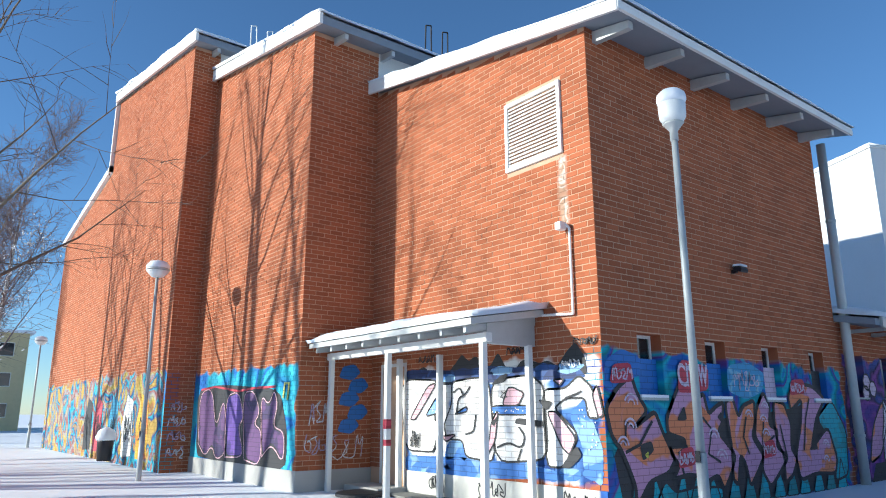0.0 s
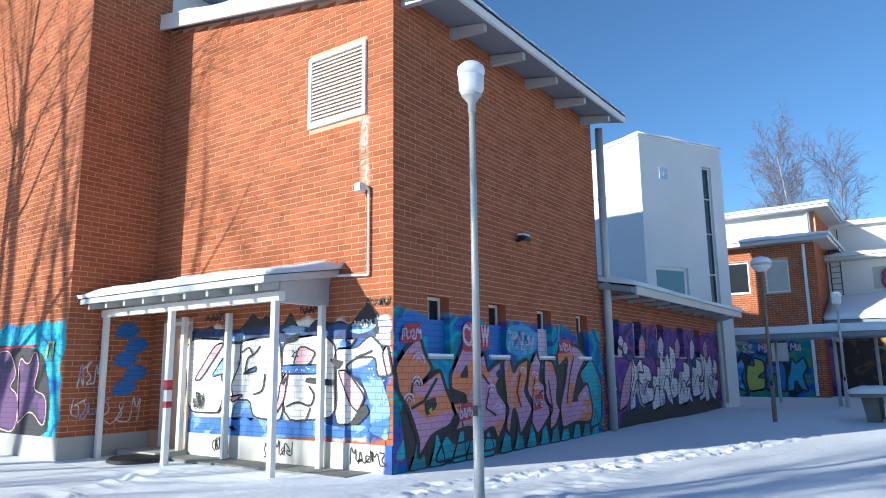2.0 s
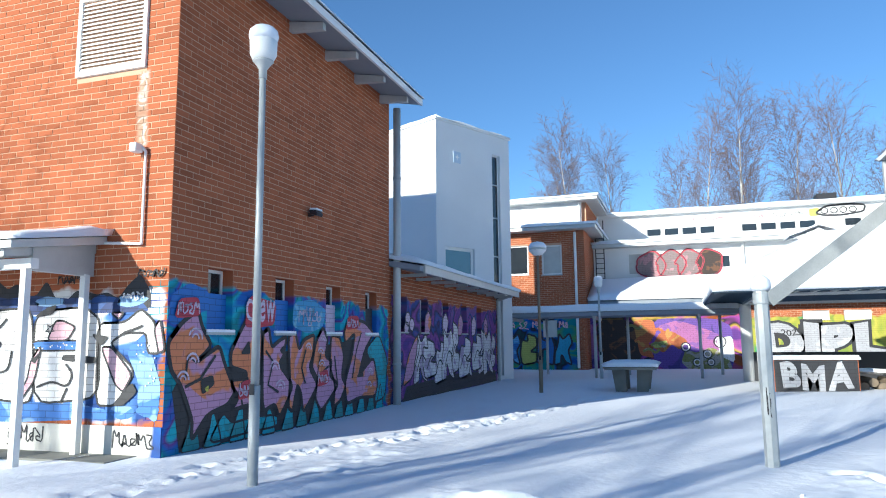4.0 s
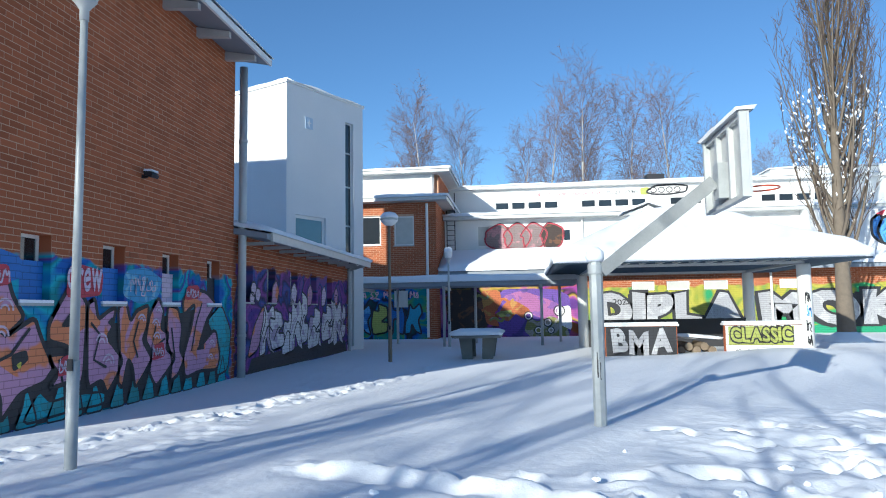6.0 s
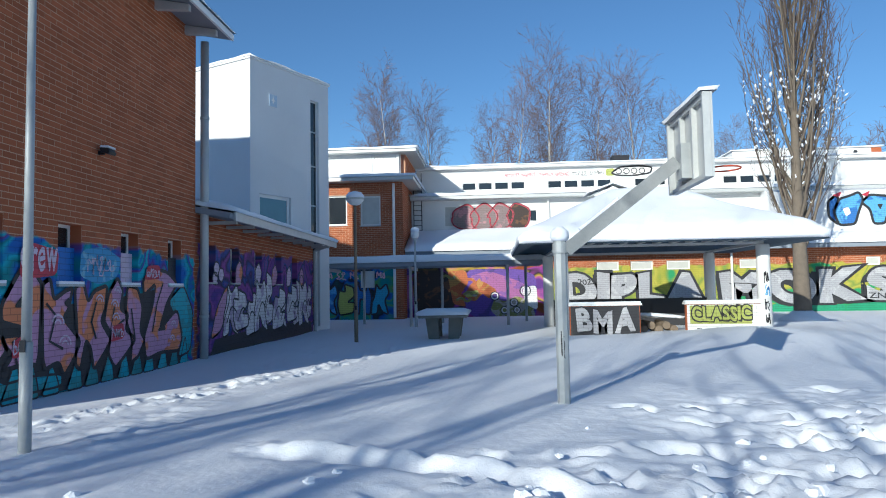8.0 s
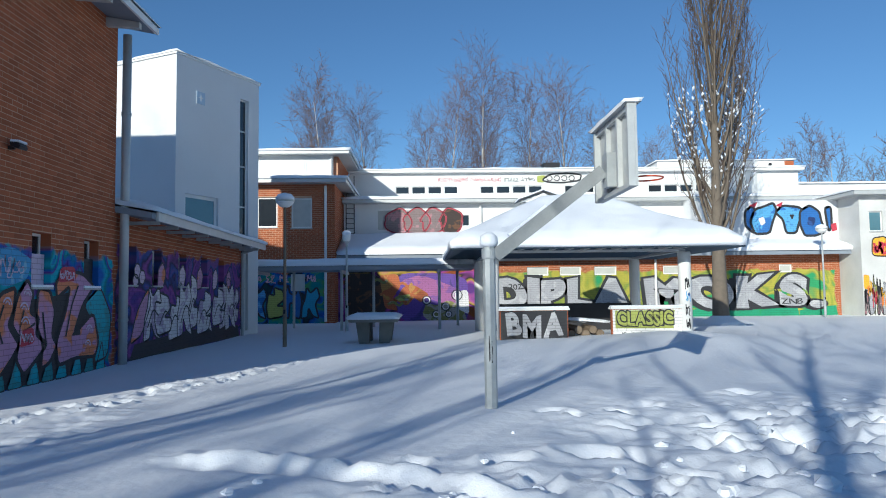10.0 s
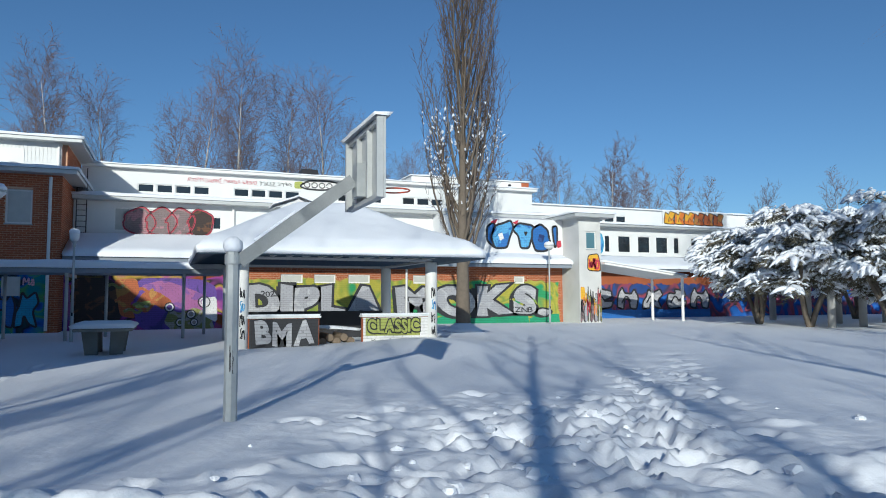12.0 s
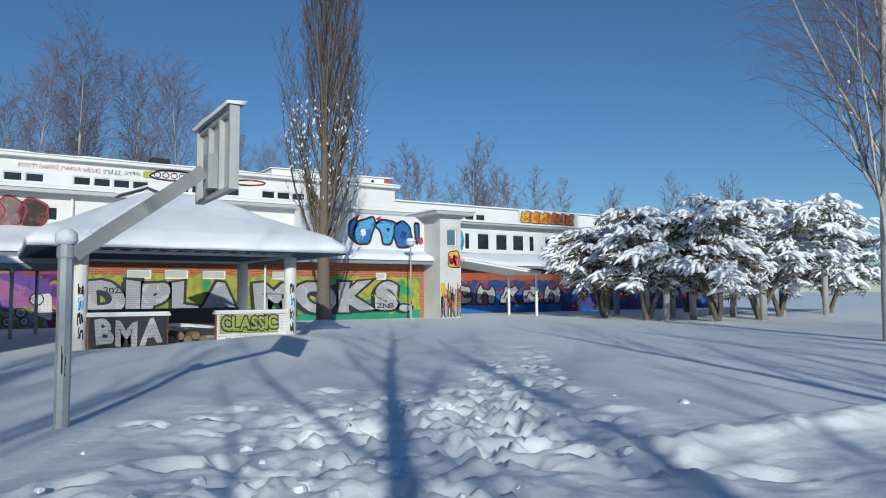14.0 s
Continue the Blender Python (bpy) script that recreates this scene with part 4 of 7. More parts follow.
# ---- entrance block and far wing ----
stair = thing("entrance_block", (34.5, -24, 0), "white two-storey entrance block with tags", "building")
eh = [(-24.7, -24.0, 4.45, 5.5)]
part("wall", wall_with_holes("y", 34.5, 0.3, -25.0, -23.5, 0, 6.3, eh), M_render_tagged, stair, "dirty white render with tags")
window_unit(stair, "y", 34.5, *eh[0], deep=0.08, glass=M_glass_blue)
part("wall", boxes((34.8, -23.8, 0, 41, -23.5, 6.3)), M_render_tagged, stair)
part("wall", boxes((34.8, -25.0, 0, 41, -24.7, 6.3)), M_render_tagged, stair)
part("roof", boxes((33.9, -25.6, 6.3, 41, -22.9, 6.5)), M_greypaint, stair)
snow_slab("snow", [(33.85, -25.65, 6.5), (41, -25.65, 6.5), (41, -22.85, 6.5), (33.85, -22.85, 6.5)], 0.15, stair)
part("side_wall", prism([(36.3, 3.7), (38.6, 4.7), (38.6, 6.75), (36.3, 6.3)], "y", -23.49, -15.9), M_render, stair, "white wall with a blue graffiti piece")
fw = thing("far_wing", (42, -35, 0), "far white wing with a row of windows and snowy roofs", "building")
part("wall", wall_with_holes("y", 42.0, 0.3, -60.0, -25.0, 0.0, 3.6, []), M_brick_far, fw, "brick ground floor with blue graffiti")
part("roof", prism([(41.0, 3.5), (41.0, 3.65), (43.6, 4.6), (43.6, 4.4)], "y", -60, -25.4), M_grey, fw)
snow_slab("snow", [(40.9, -60, 3.66), (43.4, -60, 4.6), (43.4, -25.4, 4.6), (40.9, -25.4, 3.66)], 0.25, fw, cell=0.5)
fh = [(-28.7, -27.9, 5.0, 6.3)] + [(y0 - w, y0, 5.0, 6.3) for y0, w in ((-29.6, 0.5), (-31.5, 0.5), (-32.7, 1.15), (-34.5, 1.15), (-36.2, 1.15), (-37.9, 0.55), (-39.6, 1.15), (-41.3, 1.15), (-43.0, 1.15))]
part("wall", wall_with_holes("y", 43.5, 0.3, -60, -25.0, 4.3, 6.9, fh), M_boards, fw, "white boarded upper storey")
for h in fh:
    window_unit(fw, "y", 43.5, *h, deep=0.06, glass=M_glass, sill=False)
part("roof", boxes((42.7, -60, 6.9, 47, -25.0, 7.05)), M_greypaint, fw)
snow_slab("snow", [(42.6, -60, 7.05), (46.5, -60, 7.05), (46.5, -25.0, 7.05), (42.6, -25.0, 7.05)], 0.22, fw, cell=0.5)
fh = [(-32.0 - 1.1 * i, -31.05 - 1.1 * i, 7.55, 8.15) for i in range(4)]
part("wall", wall_with_holes("y", 46.0, 0.3, -60, -25.0, 7.0, 8.7, fh), M_boards, fw)
for h in fh:
    window_unit(fw, "y", 46.0, *h, deep=0.06, glass=M_glass, sill=False)
snow_slab("snow", [(45.8, -60, 8.7), (52, -60, 8.7), (52, -25.0, 8.7), (45.8, -25.0, 8.7)], 0.2, fw, cell=0.7)

# clods of broken snow in the trampled patch
cl_v, cl_f = [], []


def clod(cx, cy, r):
    k = len(cl_v)
    i, j = int(np.searchsorted(GX, cx)), int(np.searchsorted(GY, cy))
    z = float(gz[j, i]) + r * 0.15
    for a, w in ((-0.5, 0.75), (0.15, 1.0), (0.6, 0.55)):
        for q in range(6):
            t = 2 * math.pi * q / 6 + rg.uniform(-0.3, 0.3)
            rr = r * w * rg.uniform(0.65, 1.2)
            cl_v.append((cx + rr * math.cos(t), cy + rr * math.sin(t), z + r * a * rg.uniform(0.7, 1.1)))
    for a in (0, 6):
        for q in range(6):
            cl_f.append((k + a + q, k + a + (q + 1) % 6, k + a + 6 + (q + 1) % 6, k + a + 6 + q))
    cl_f.append(tuple(k + 12 + q for q in range(6)))


for i in range(45):
    clod(rg.gauss(6.5, 1.2), rg.gauss(-5.5, 1.6), rg.choice((0.025, 0.03, 0.04, 0.06, 0.09)) * rg.uniform(0.7, 1.4))
for i in range(40):
    clod(rg.gauss(4.6, 0.7), rg.gauss(-2.2, 1.4), rg.uniform(0.03, 0.08))
tagged(raw("snow_clods", cl_v, cl_f, M_ground, None), "loose clods of broken snow on the trampled ground", "snow", "", "stuff")

# ---- lamps ----
def lamp_post(name, x, y, h, style, tint, label):
    lp = thing(name, (x, y, 0), label, "lamp post", "court lamps")
    part("post", tubes(((x, y, -0.2), (x, y, 1.1), 0.062), ((x, y, 1.1), (x, y, h - 0.45), 0.05, 0.038), seg=16), tint, lp, smooth=True)
    part("hatch", boxes((x - 0.068, y - 0.03, 1.0, x - 0.055, y + 0.03, 1.12)), M_dark, lp)
    if style == "jar":
        part("collar", lathe([(0.05, 0), (0.05, 0.12), (0.11, 0.2), (0.13, 0.22)], (x, y, h - 0.62), 16), M_greypaint, lp, smooth=True)
        part("shade", lathe([(0.12, 0), (0.16, 0.08), (0.165, 0.25), (0.12, 0.31)], (x, y, h - 0.4), 20), M_opal, lp, "opal white lamp glass", smooth=True)
        part("snow", lathe([(0.165, 0), (0.18, 0.05), (0.17, 0.12), (0.12, 0.17), (0.02, 0.19)], (x, y, h - 0.14), 18), M_snow, lp, "cap of snow", smooth=True)
    else:
        part("shade", lathe([(0.06, 0), (0.14, 0.02), (0.26, 0.14), (0.27, 0.17)], (x, y, h - 0.45), 20), M_opal, lp, "opal bowl", smooth=True)
        part("cap", lathe([(0.28, 0), (0.29, 0.03), (0.2, 0.12), (0.03, 0.17)], (x, y, h - 0.27), 20), M_greypaint, lp, "grey lamp lid", smooth=True)
        part("snow", lathe([(0.27, 0), (0.28, 0.07), (0.2, 0.17), (0.04, 0.21)], (x, y, h - 0.22), 18), M_snow, lp, "cap of snow", smooth=True)
    return lp


lamp_post("street_lamp", 6.34, 3.62, 5.38, "jar", M_galv, "tall galvanised lamp post with a snow-capped opal head")
lamp_post("street_lamp", 20.6, 3.05, 4.65, "bowl", M_wood, "brown lamp post with a snow-capped bowl head")
lamp_post("street_lamp", 27.8, 2.0, 4.1, "jar", M_greypaint, "grey lamp post behind the walkway roof")
lamp_post("street_lamp", 34.0, -21.2, 4.8, "bowl", M_galv, "galvanised lamp post beside the brick wall")
lamp_post("street_lamp", 4.1, 17.0, 5.3, "bowl", M_galv, "galvanised lamp post beside the tall bay")
lamp_post("street_lamp", 4.6, 37.5, 5.2, "bowl", M_galv, "distant galvanised lamp post by the path")

# ---- entrance canopy ----
can = thing("entrance_canopy", (6.5, 7.3, 0), "white timber entrance canopy with snow on its roof", "canopy")
CX, CY0, CY1 = 6.35, 7.25, 12.35
for (px, py) in ((6.5, 7.4), (6.5, 10.1), (6.5, 12.25), (7.45, 7.35), (7.45, 9.75), (7.45, 11.1)):
    part("post", boxes((px - 0.05, py - 0.05, -0.05, px + 0.05, py + 0.05, 2.62), bevel=0.008), M_white, can, "white square post")
part("tape", boxes((6.445, 10.045, 1.25, 6.555, 10.155, 1.42)), P_red_y, can, "red tape round the post")
part("tape", boxes((6.445, 10.045, 0.95, 6.555, 10.155, 1.06)), P_red_y, can, "red tape round the post")
part("beam", boxes((6.44, CY0, 2.62, 6.56, CY1, 2.76)), M_white, can, "white front beam")
part("beam", boxes((6.56, 7.32, 2.6, 7.58, 7.44, 2.95)), M_greypaint, can, "grey end beam")
part("end_board", prism([(6.5, 2.76), (7.58, 2.95), (7.58, 3.08), (6.5, 2.91)], "y", 7.3, 7.33), M_greypaint, can, "grey boarded canopy end")
part("roof", prism([(6.0, 2.84), (6.0, 2.94), (7.58, 3.2), (7.58, 3.08)], "y", 7.1, CY1), M_greypaint, can, "thin sloping canopy roof")
for i in range(9):
    y = 7.35 + i * 0.6
    part("rafter", prism([(6.08, 2.74), (6.08, 2.84), (7.55, 3.08), (7.55, 2.95)], "y", y - 0.03, y + 0.03), M_greypaint, can)
snow_slab("snow", [(5.98, 7.05, 2.94), (7.58, 7.05, 3.2), (7.58, CY1, 3.2), (5.98, CY1, 2.94)], 0.15, can, cell=0.2, round_edge=0.15)
apron = thing("paving", (7.1, 8.6, 0), "wet concrete paving strip swept half clear under the canopy", "paving", "", "structure")
for i in range(6):
    y = 6.35 + 0.77 * i
    part("slab", boxes((6.98 + 0.05 * math.sin(3 * i), y, -0.1, 7.565, y + 0.75, 0.02), bevel=0.006), M_darkconc, apron)
door = thing("door_1", (WX, 11.5, 0), "white entrance door with tags under the canopy", "door", "", "structure")
part("frame", boxes((WX - 0.02, 11.05, 0.1, WX + 0.1, 11.12, 2.55), (WX - 0.02, 11.93, 0.1, WX + 0.1, 12.0, 2.55), (WX - 0.02, 11.12, 2.48, WX + 0.1, 11.93, 2.55)), M_white, door)
part("leaf", boxes((WX + 0.03, 11.12, 0.1, WX + 0.07, 11.93, 2.48)), M_greypaint, door)
part("handle", tubes(((WX - 0.03, 11.2, 1.1), (WX - 0.03, 11.2, 1.35), 0.012)), M_dark, door)
part("step", boxes((6.9, 11.0, -0.05, WX - 0.03, 12.3, 0.1)), M_conc, door)
mat_thing = thing("door_mat", (6.75, 11.1, 0), "dark round rubber door mat on the snow", "mat")
part("mat", lathe([(0.5, 0), (0.5, 0.05), (0.46, 0.07)], (6.6, 11.1, 0.0), 24), M_dark, mat_thing)

# ---- wall lamp on the south wall and conduit on the west wall ----
wl = thing("wall_lamp", (11.55, 5.95, 4.15), "small dark floodlight on the brick wall", "wall lamp")
part("bracket", boxes((11.52, 5.84, 4.1, 11.58, 5.95, 4.16)), M_dark, wl)
part("head", prism([(5.68, 4.14), (5.7, 4.09), (5.84, 4.13), (5.86, 4.21), (5.72, 4.2)], "x", 11.43, 11.67), M_dark, wl)
part("snow", prism([(5.69, 4.204), (5.86, 4.214), (5.84, 4.25), (5.7, 4.24)], "x", 11.43, 11.67), M_snow, wl)
cd = thing("conduit", (7.55, 6.45, 4.4), "white surface conduit with a small camera", "conduit")
part("pipe", tubes(((7.55, 6.43, 3.05), (7.55, 6.43, 4.45), 0.022), ((7.55, 6.43, 3.05), (7.55, 7.15, 3.1), 0.022), ((7.55, 6.43, 4.45), (7.5, 6.5, 4.55), 0.022)), M_white, cd)
part("camera_housing", boxes((7.38, 6.47, 4.42, 7.54, 6.6, 4.56), bevel=0.02), M_white, cd)

# ---- basketball hoop ----
hp = thing("basketball_hoop", (9.2, -2.03, 0), "galvanised basketball hoop seen from behind, capped with snow", "basketball hoop")
PX, PY = 9.2, -2.03
part("pole", tubes(((PX, PY, -0.2), (PX, PY, 2.2), 0.088), seg=8), M_galv, hp)
scribble(hp, "y", PX - 0.082, -1, PY + 0.025, 0.62, -0.05, 0.36, 2, P_black_y, 4, 0.012, 0.002)
part("collar", lathe([(0.1, 0), (0.105, 0.02), (0.105, 0.12), (0.1, 0.14)], (PX, PY, 2.02), 20), M_galv, hp)
part("snow", lathe([(0.1, 0), (0.13, 0.05), (0.12, 0.14), (0.05, 0.2), (0.01, 0.21)], (PX, PY, 2.19), 16), M_snow, hp, smooth=True)
a0, a1 = Vector((PX - 0.02, PY - 0.08, 2.06)), Vector((9.1, -3.62, 3.22))
bm = bmesh.new()
d = (a1 - a0)
m = Matrix.Translation((a0 + a1) / 2) @ d.to_track_quat("Y", "Z").to_matrix().to_4x4() @ Matrix.Diagonal((0.09, d.length, 0.18, 1))
bmesh.ops.create_cube(bm, size=1, matrix=m)
part("arm", bm, M_arm, hp, "sloping galvanised box arm")
bm = bmesh.new()
m = Matrix.Translation(a0.lerp(a1, 0.3) + Vector((0, 0, 0.14))) @ d.to_track_quat("Y", "Z").to_matrix().to_4x4() @ Matrix.Diagonal((0.085, d.length * 0.35, 0.035, 1))
bmesh.ops.create_cube(bm, size=1, matrix=m)
part("snow", bm, M_snow, hp)
bb = part("backboard", boxes((8.16, -3.82, 2.87, 9.9, -3.79, 3.92)), M_greypaint, hp, "grey metal backboard")
part("rim_frame", boxes((8.16, -3.788, 2.87, 8.22, -3.7, 3.92), (9.84, -3.788, 2.87, 9.9, -3.7, 3.92), (8.22, -3.788, 2.87, 9.84, -3.73, 2.93), (8.22, -3.788, 3.86, 9.84, -3.73, 3.92)), M_greypaint, bb)
for xx in (8.75, 9.3):
    part("stiffener", boxes((xx - 0.04, -3.788, 2.93, xx + 0.04, -3.72, 3.86)), M_greypaint, bb)
part("mount", boxes((8.95, -3.787, 2.98, 9.2, -3.64, 3.45)), M_galv, hp)
snow_slab("snow", [(8.14, -3.86, 3.92), (9.92, -3.86, 3.92), (9.92, -3.68, 3.92), (8.14, -3.68, 3.92)], 0.06, hp, cell=0.07, round_edge=0.06, amp=0.03)
bm = bmesh.new()
R = 0.225
pts = [Vector((9.03 + R * math.cos(2 * math.pi * i / 24), -4.2 + R * math.sin(2 * math.pi * i / 24), 3.1)) for i in range(24)]
for i in range(24):
    tube(bm, pts[i], pts[(i + 1) % 24], 0.012, seg=6)
part("ring", bm, mat("orange_paint", (0.5, 0.06, 0.02), rough=0.5), hp, "red-orange steel ring")
part("ring_bracket", boxes((8.93, -4.0, 3.02, 9.13, -3.82, 3.11)), mat("orange_paint", (0.5, 0.06, 0.02), rough=0.5), hp)

# ---- table tennis table ----
tt = thing("table_tennis_table", (22.2, 0.5, 0), "concrete table tennis table under thick snow", "table")
part("tabletop", boxes((21.2, -0.3, 0.68, 23.9, 1.22, 0.76), bevel=0.02), M_darkconc, tt)
for xx in (21.75, 23.1):
    part("leg", prism([(-0.02, 0.0), (0.32, 0.0), (0.3, 0.68), (-0.12, 0.68)], "x", xx, xx + 0.3), M_darkconc, tt, "tapered concrete leg")
    part("leg", prism([(0.62, 0.0), (0.95, 0.0), (1.05, 0.68), (0.64, 0.68)], "x", xx, xx + 0.3), M_darkconc, tt, "tapered concrete leg")
snow_slab("snow", [(21.18, -0.32, 0.76), (23.92, -0.32, 0.76), (23.92, 1.24, 0.76), (21.18, 1.24, 0.76)], 0.17, tt, cell=0.15, round_edge=0.2)

# ---- covered walkway ----
wk = thing("covered_walkway", (29, 2, 0), "steel covered walkway with thick snow on its flat roof", "walkway")
part("roof", boxes((27.9, -3.2, 2.55, 30.7, 6.6, 2.72)), M_grey, wk, "flat roof with grey edge")
snow_slab("snow", [(27.85, -3.25, 2.72), (30.75, -3.25, 2.72), (30.75, 6.65, 2.72), (27.85, 6.65, 2.72)], 0.3, wk)
for (px, py) in ((28.2, 5.75), (28.2, 2.25), (28.2, -1.75), (30.4, 4.6), (30.4, 1.1), (30.4, -2.6)):
    part("post", tubes(((px, py, -0.1), (px, py, 2.55), 0.06)), M_greypaint, wk, "grey steel post", smooth=True)
for yy in (5.75, 2.25, -1.75):
    part("beam", boxes((28.0, yy - 0.05, 2.42, 30.6, yy + 0.05, 2.549)), M_greypaint, wk)

# ---- open shelter ----
sh = thing("open_shelter", (24, -6.4, 0), "open hipped shelter with white pillars and deep snow on its roof", "shelter")
SX0, SX1, SY0, SY1 = 21.6, 26.9, -9.45, -3.3
for (px, py) in ((SX0, SY1), (SX0, SY0), (SX1, SY1), (SX1, SY0)):
    part("pillar", lathe([(0.2, 0), (0.2, 2.75), (0.17, 2.8)], (px, py, 0.0), 20), M_white, sh, "round white pillar with tags", smooth=True)
ex0, ex1, ey0, ey1, ez = 20.3, 28.2, -10.85, -1.95, 2.95
ax_, ay0, ay1, az = 24.2, -7.3, -5.5, 4.75
c = [Vector((ex0, ey0, ez)), Vector((ex1, ey0, ez)), Vector((ex1, ey1, ez)), Vector((ex0, ey1, ez))]
r0, r1 = Vector((ax_, ay0, az)), Vector((ax_, ay1, az))


def shelter_surface(x, y):
    """Height of the hipped roof over its plan."""
    t = min((x - ex0) / (ax_ - ex0), (ex1 - x) / (ex1 - ax_), (y - ey0) / (ay0 - ey0), (ey1 - y) / (ey1 - ay1))
    return ez + max(0.0, min(1.0, t)) * (az - ez)


def shelter_sheet(off, amp, n=44, m=52, over=0.0):
    vv = []
    for j in range(m + 1):
        for i in range(n + 1):
            x, y = ex0 + (ex1 - ex0) * i / n, ey0 + (ey1 - ey0) * j / m
            z = shelter_surface(x, y) + off
            e = min(x - ex0, ex1 - x, y - ey0, ey1 - y)
            if amp:
                z += amp * noise.noise((x * 0.6, y * 0.6, 1.0)) + 0.02 * noise.noise((x * 3, y * 3, 1.0))
                z -= off * 0.5 * max(0.0, 1 - e / 0.35) + 0.1 * max(0.0, 0.5 + noise.noise((x * 0.45, y * 0.45, 7))) * max(0.0, 1 - e / 0.5)
            if over and e < 1e-6:
                k = over * (1 + 0.8 * noise.noise((x * 0.8, y * 0.8, 3)))
                x += k * (-1 if i == 0 else 1 if i == n else 0)
                y += k * (-1 if j == 0 else 1 if j == m else 0)
            vv.append((x, y, z))
    return vv, n, m


def closed_sheet(name, top, bot, n, m, material, parent, label):
    k = len(top)
    f = []
    for j in range(m):
        for i in range(n):
            q = j * (n + 1) + i
            f.append((q, q + 1, q + n + 2, q + n + 1))
            f.append((k + q, k + q + n + 1, k + q + n + 2, k + q + 1))
    ring = [i for i in range(n + 1)] + [j * (n + 1) + n for j in range(1, m + 1)] + [m * (n + 1) + i for i in range(n - 1, -1, -1)] + [j * (n + 1) for j in range(m - 1, 0, -1)]
    for q in range(len(ring)):
        a, b = ring[q], ring[(q + 1) % len(ring)]
        f.append((b, a, k + a, k + b))
    return raw(name, top + bot, f, material, parent, label, smooth=True)


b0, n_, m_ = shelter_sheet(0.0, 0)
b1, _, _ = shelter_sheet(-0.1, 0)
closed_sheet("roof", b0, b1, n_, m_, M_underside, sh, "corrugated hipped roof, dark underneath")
t1, _, _ = shelter_sheet(0.3, 0.08, over=0.06)
t0, _, _ = shelter_sheet(0.004, 0, over=0.03)
t0 = [(x, y, z - (0.06 if min(x - ex0, ex1 - x, y - ey0, ey1 - y) < 1e-6 else 0)) for x, y, z in t0]
closed_sheet("snow", t1, t0, n_, m_, M_snow, sh, "deep rounded snow on the hipped roof")
part("ring_beam", boxes((SX0 - 0.08, SY0, 2.8, SX0 + 0.08, SY1, 2.88), (SX1 - 0.08, SY0, 2.8, SX1 + 0.08, SY1, 2.88), (SX0 + 0.08, SY0 - 0.08, 2.8, SX1 - 0.08, SY0 + 0.08, 2.88), (SX0 + 0.08, SY1 - 0.08, 2.8, SX1 - 0.08, SY1 + 0.08, 2.88)), M_greypaint, sh)
for i in range(12):
    y = SY0 + 0.3 + i * 0.5
    part("rafter", boxes((20.5, y - 0.04, 2.86, SX0, y + 0.04, 2.949)), M_greypaint, sh)
for k, (ya, yb, lab) in enumerate(((-5.65, -3.5, "white parapet panel sprayed with black and silver letters"), (-9.3, -7.05, "white parapet panel sprayed with green letters"))):
    pn = part("panel", boxes((21.5, ya, -0.1, 21.68, yb, 0.98)), M_brick, sh, lab)
    part("coping", boxes((21.42, ya - 0.05, 0.98, 21.76, yb + 0.05, 1.04)), M_white, pn)
    part("snow", boxes((21.44, ya - 0.03, 1.04, 21.74, yb + 0.03, 1.1), bevel=0.025), M_snow, pn)
gb = part("gablet", prism([(-6.3, 4.9), (-4.9, 4.9), (-5.6, 5.25)], "x", 25.2, 26.4), M_white, sh, "white roof gablet")
snow_slab("snow", [(25.1, -6.5, 5.0), (26.5, -6.5, 5.0), (26.5, -5.6, 5.32), (25.1, -5.6, 5.32)], 0.08, gb, cell=0.2)
snow_slab("snow", [(25.1, -5.6, 5.32), (26.5, -5.6, 5.32), (26.5, -4.7, 5.0), (25.1, -4.7, 5.0)], 0.08, gb, cell=0.2)

# ---- small things on the hall ----
for k, (x, y, z, m) in enumerate(((8.95, 12.3, 10.22, M_dark), (6.75, 18.7, 12.45, M_white))):
    rl = thing("roof_ladder", (x, y, z), ("black" if k == 0 else "white") + " steel roof ladder rails at the eaves", "ladder", "roof ladders")
    for dx in (0.0, 0.55):
        part("rail", tubes(((x + dx, y, z), (x + dx - 0.05, y - 0.1, z + 1.15), 0.02), ((x + dx - 0.05, y - 0.1, z + 1.15), (x + dx + 0.12, y - 0.1, z + 1.2), 0.02), ((x + dx + 0.12, y - 0.1, z + 1.2), (x + dx + 0.25, y + 0.05, z + 0.1), 0.02), seg=8), m, rl)
fl = thing("wall_ladder", (36.9, 3.1, 4.7), "white steel wall ladder beside the brick block", "ladder")
for yy in (2.75, 3.2):
    part("rail", tubes(((38.45, yy, 4.8), (38.45, yy, 8.2), 0.025), seg=8), M_dark, fl)
for i in range(11):
    part("rung", tubes(((38.45, 2.75, 4.95 + 0.28 * i), (38.45, 3.2, 4.95 + 0.28 * i), 0.015), seg=6), M_dark, fl)
bn_ = thing("litter_bin", (4.75, 22.5, 0), "dark litter bin with a snow cap beside the tall bay", "litter bin")
part("bin", lathe([(0.2, 0.15), (0.24, 0.7), (0.25, 0.75)], (4.55, 22.5, 0), 16), M_dark, bn_, smooth=True)
part("snow", lathe([(0.27, 0), (0.3, 0.1), (0.22, 0.3), (0.05, 0.38)], (4.55, 22.5, 0.75), 16), M_snow, bn_, smooth=True)

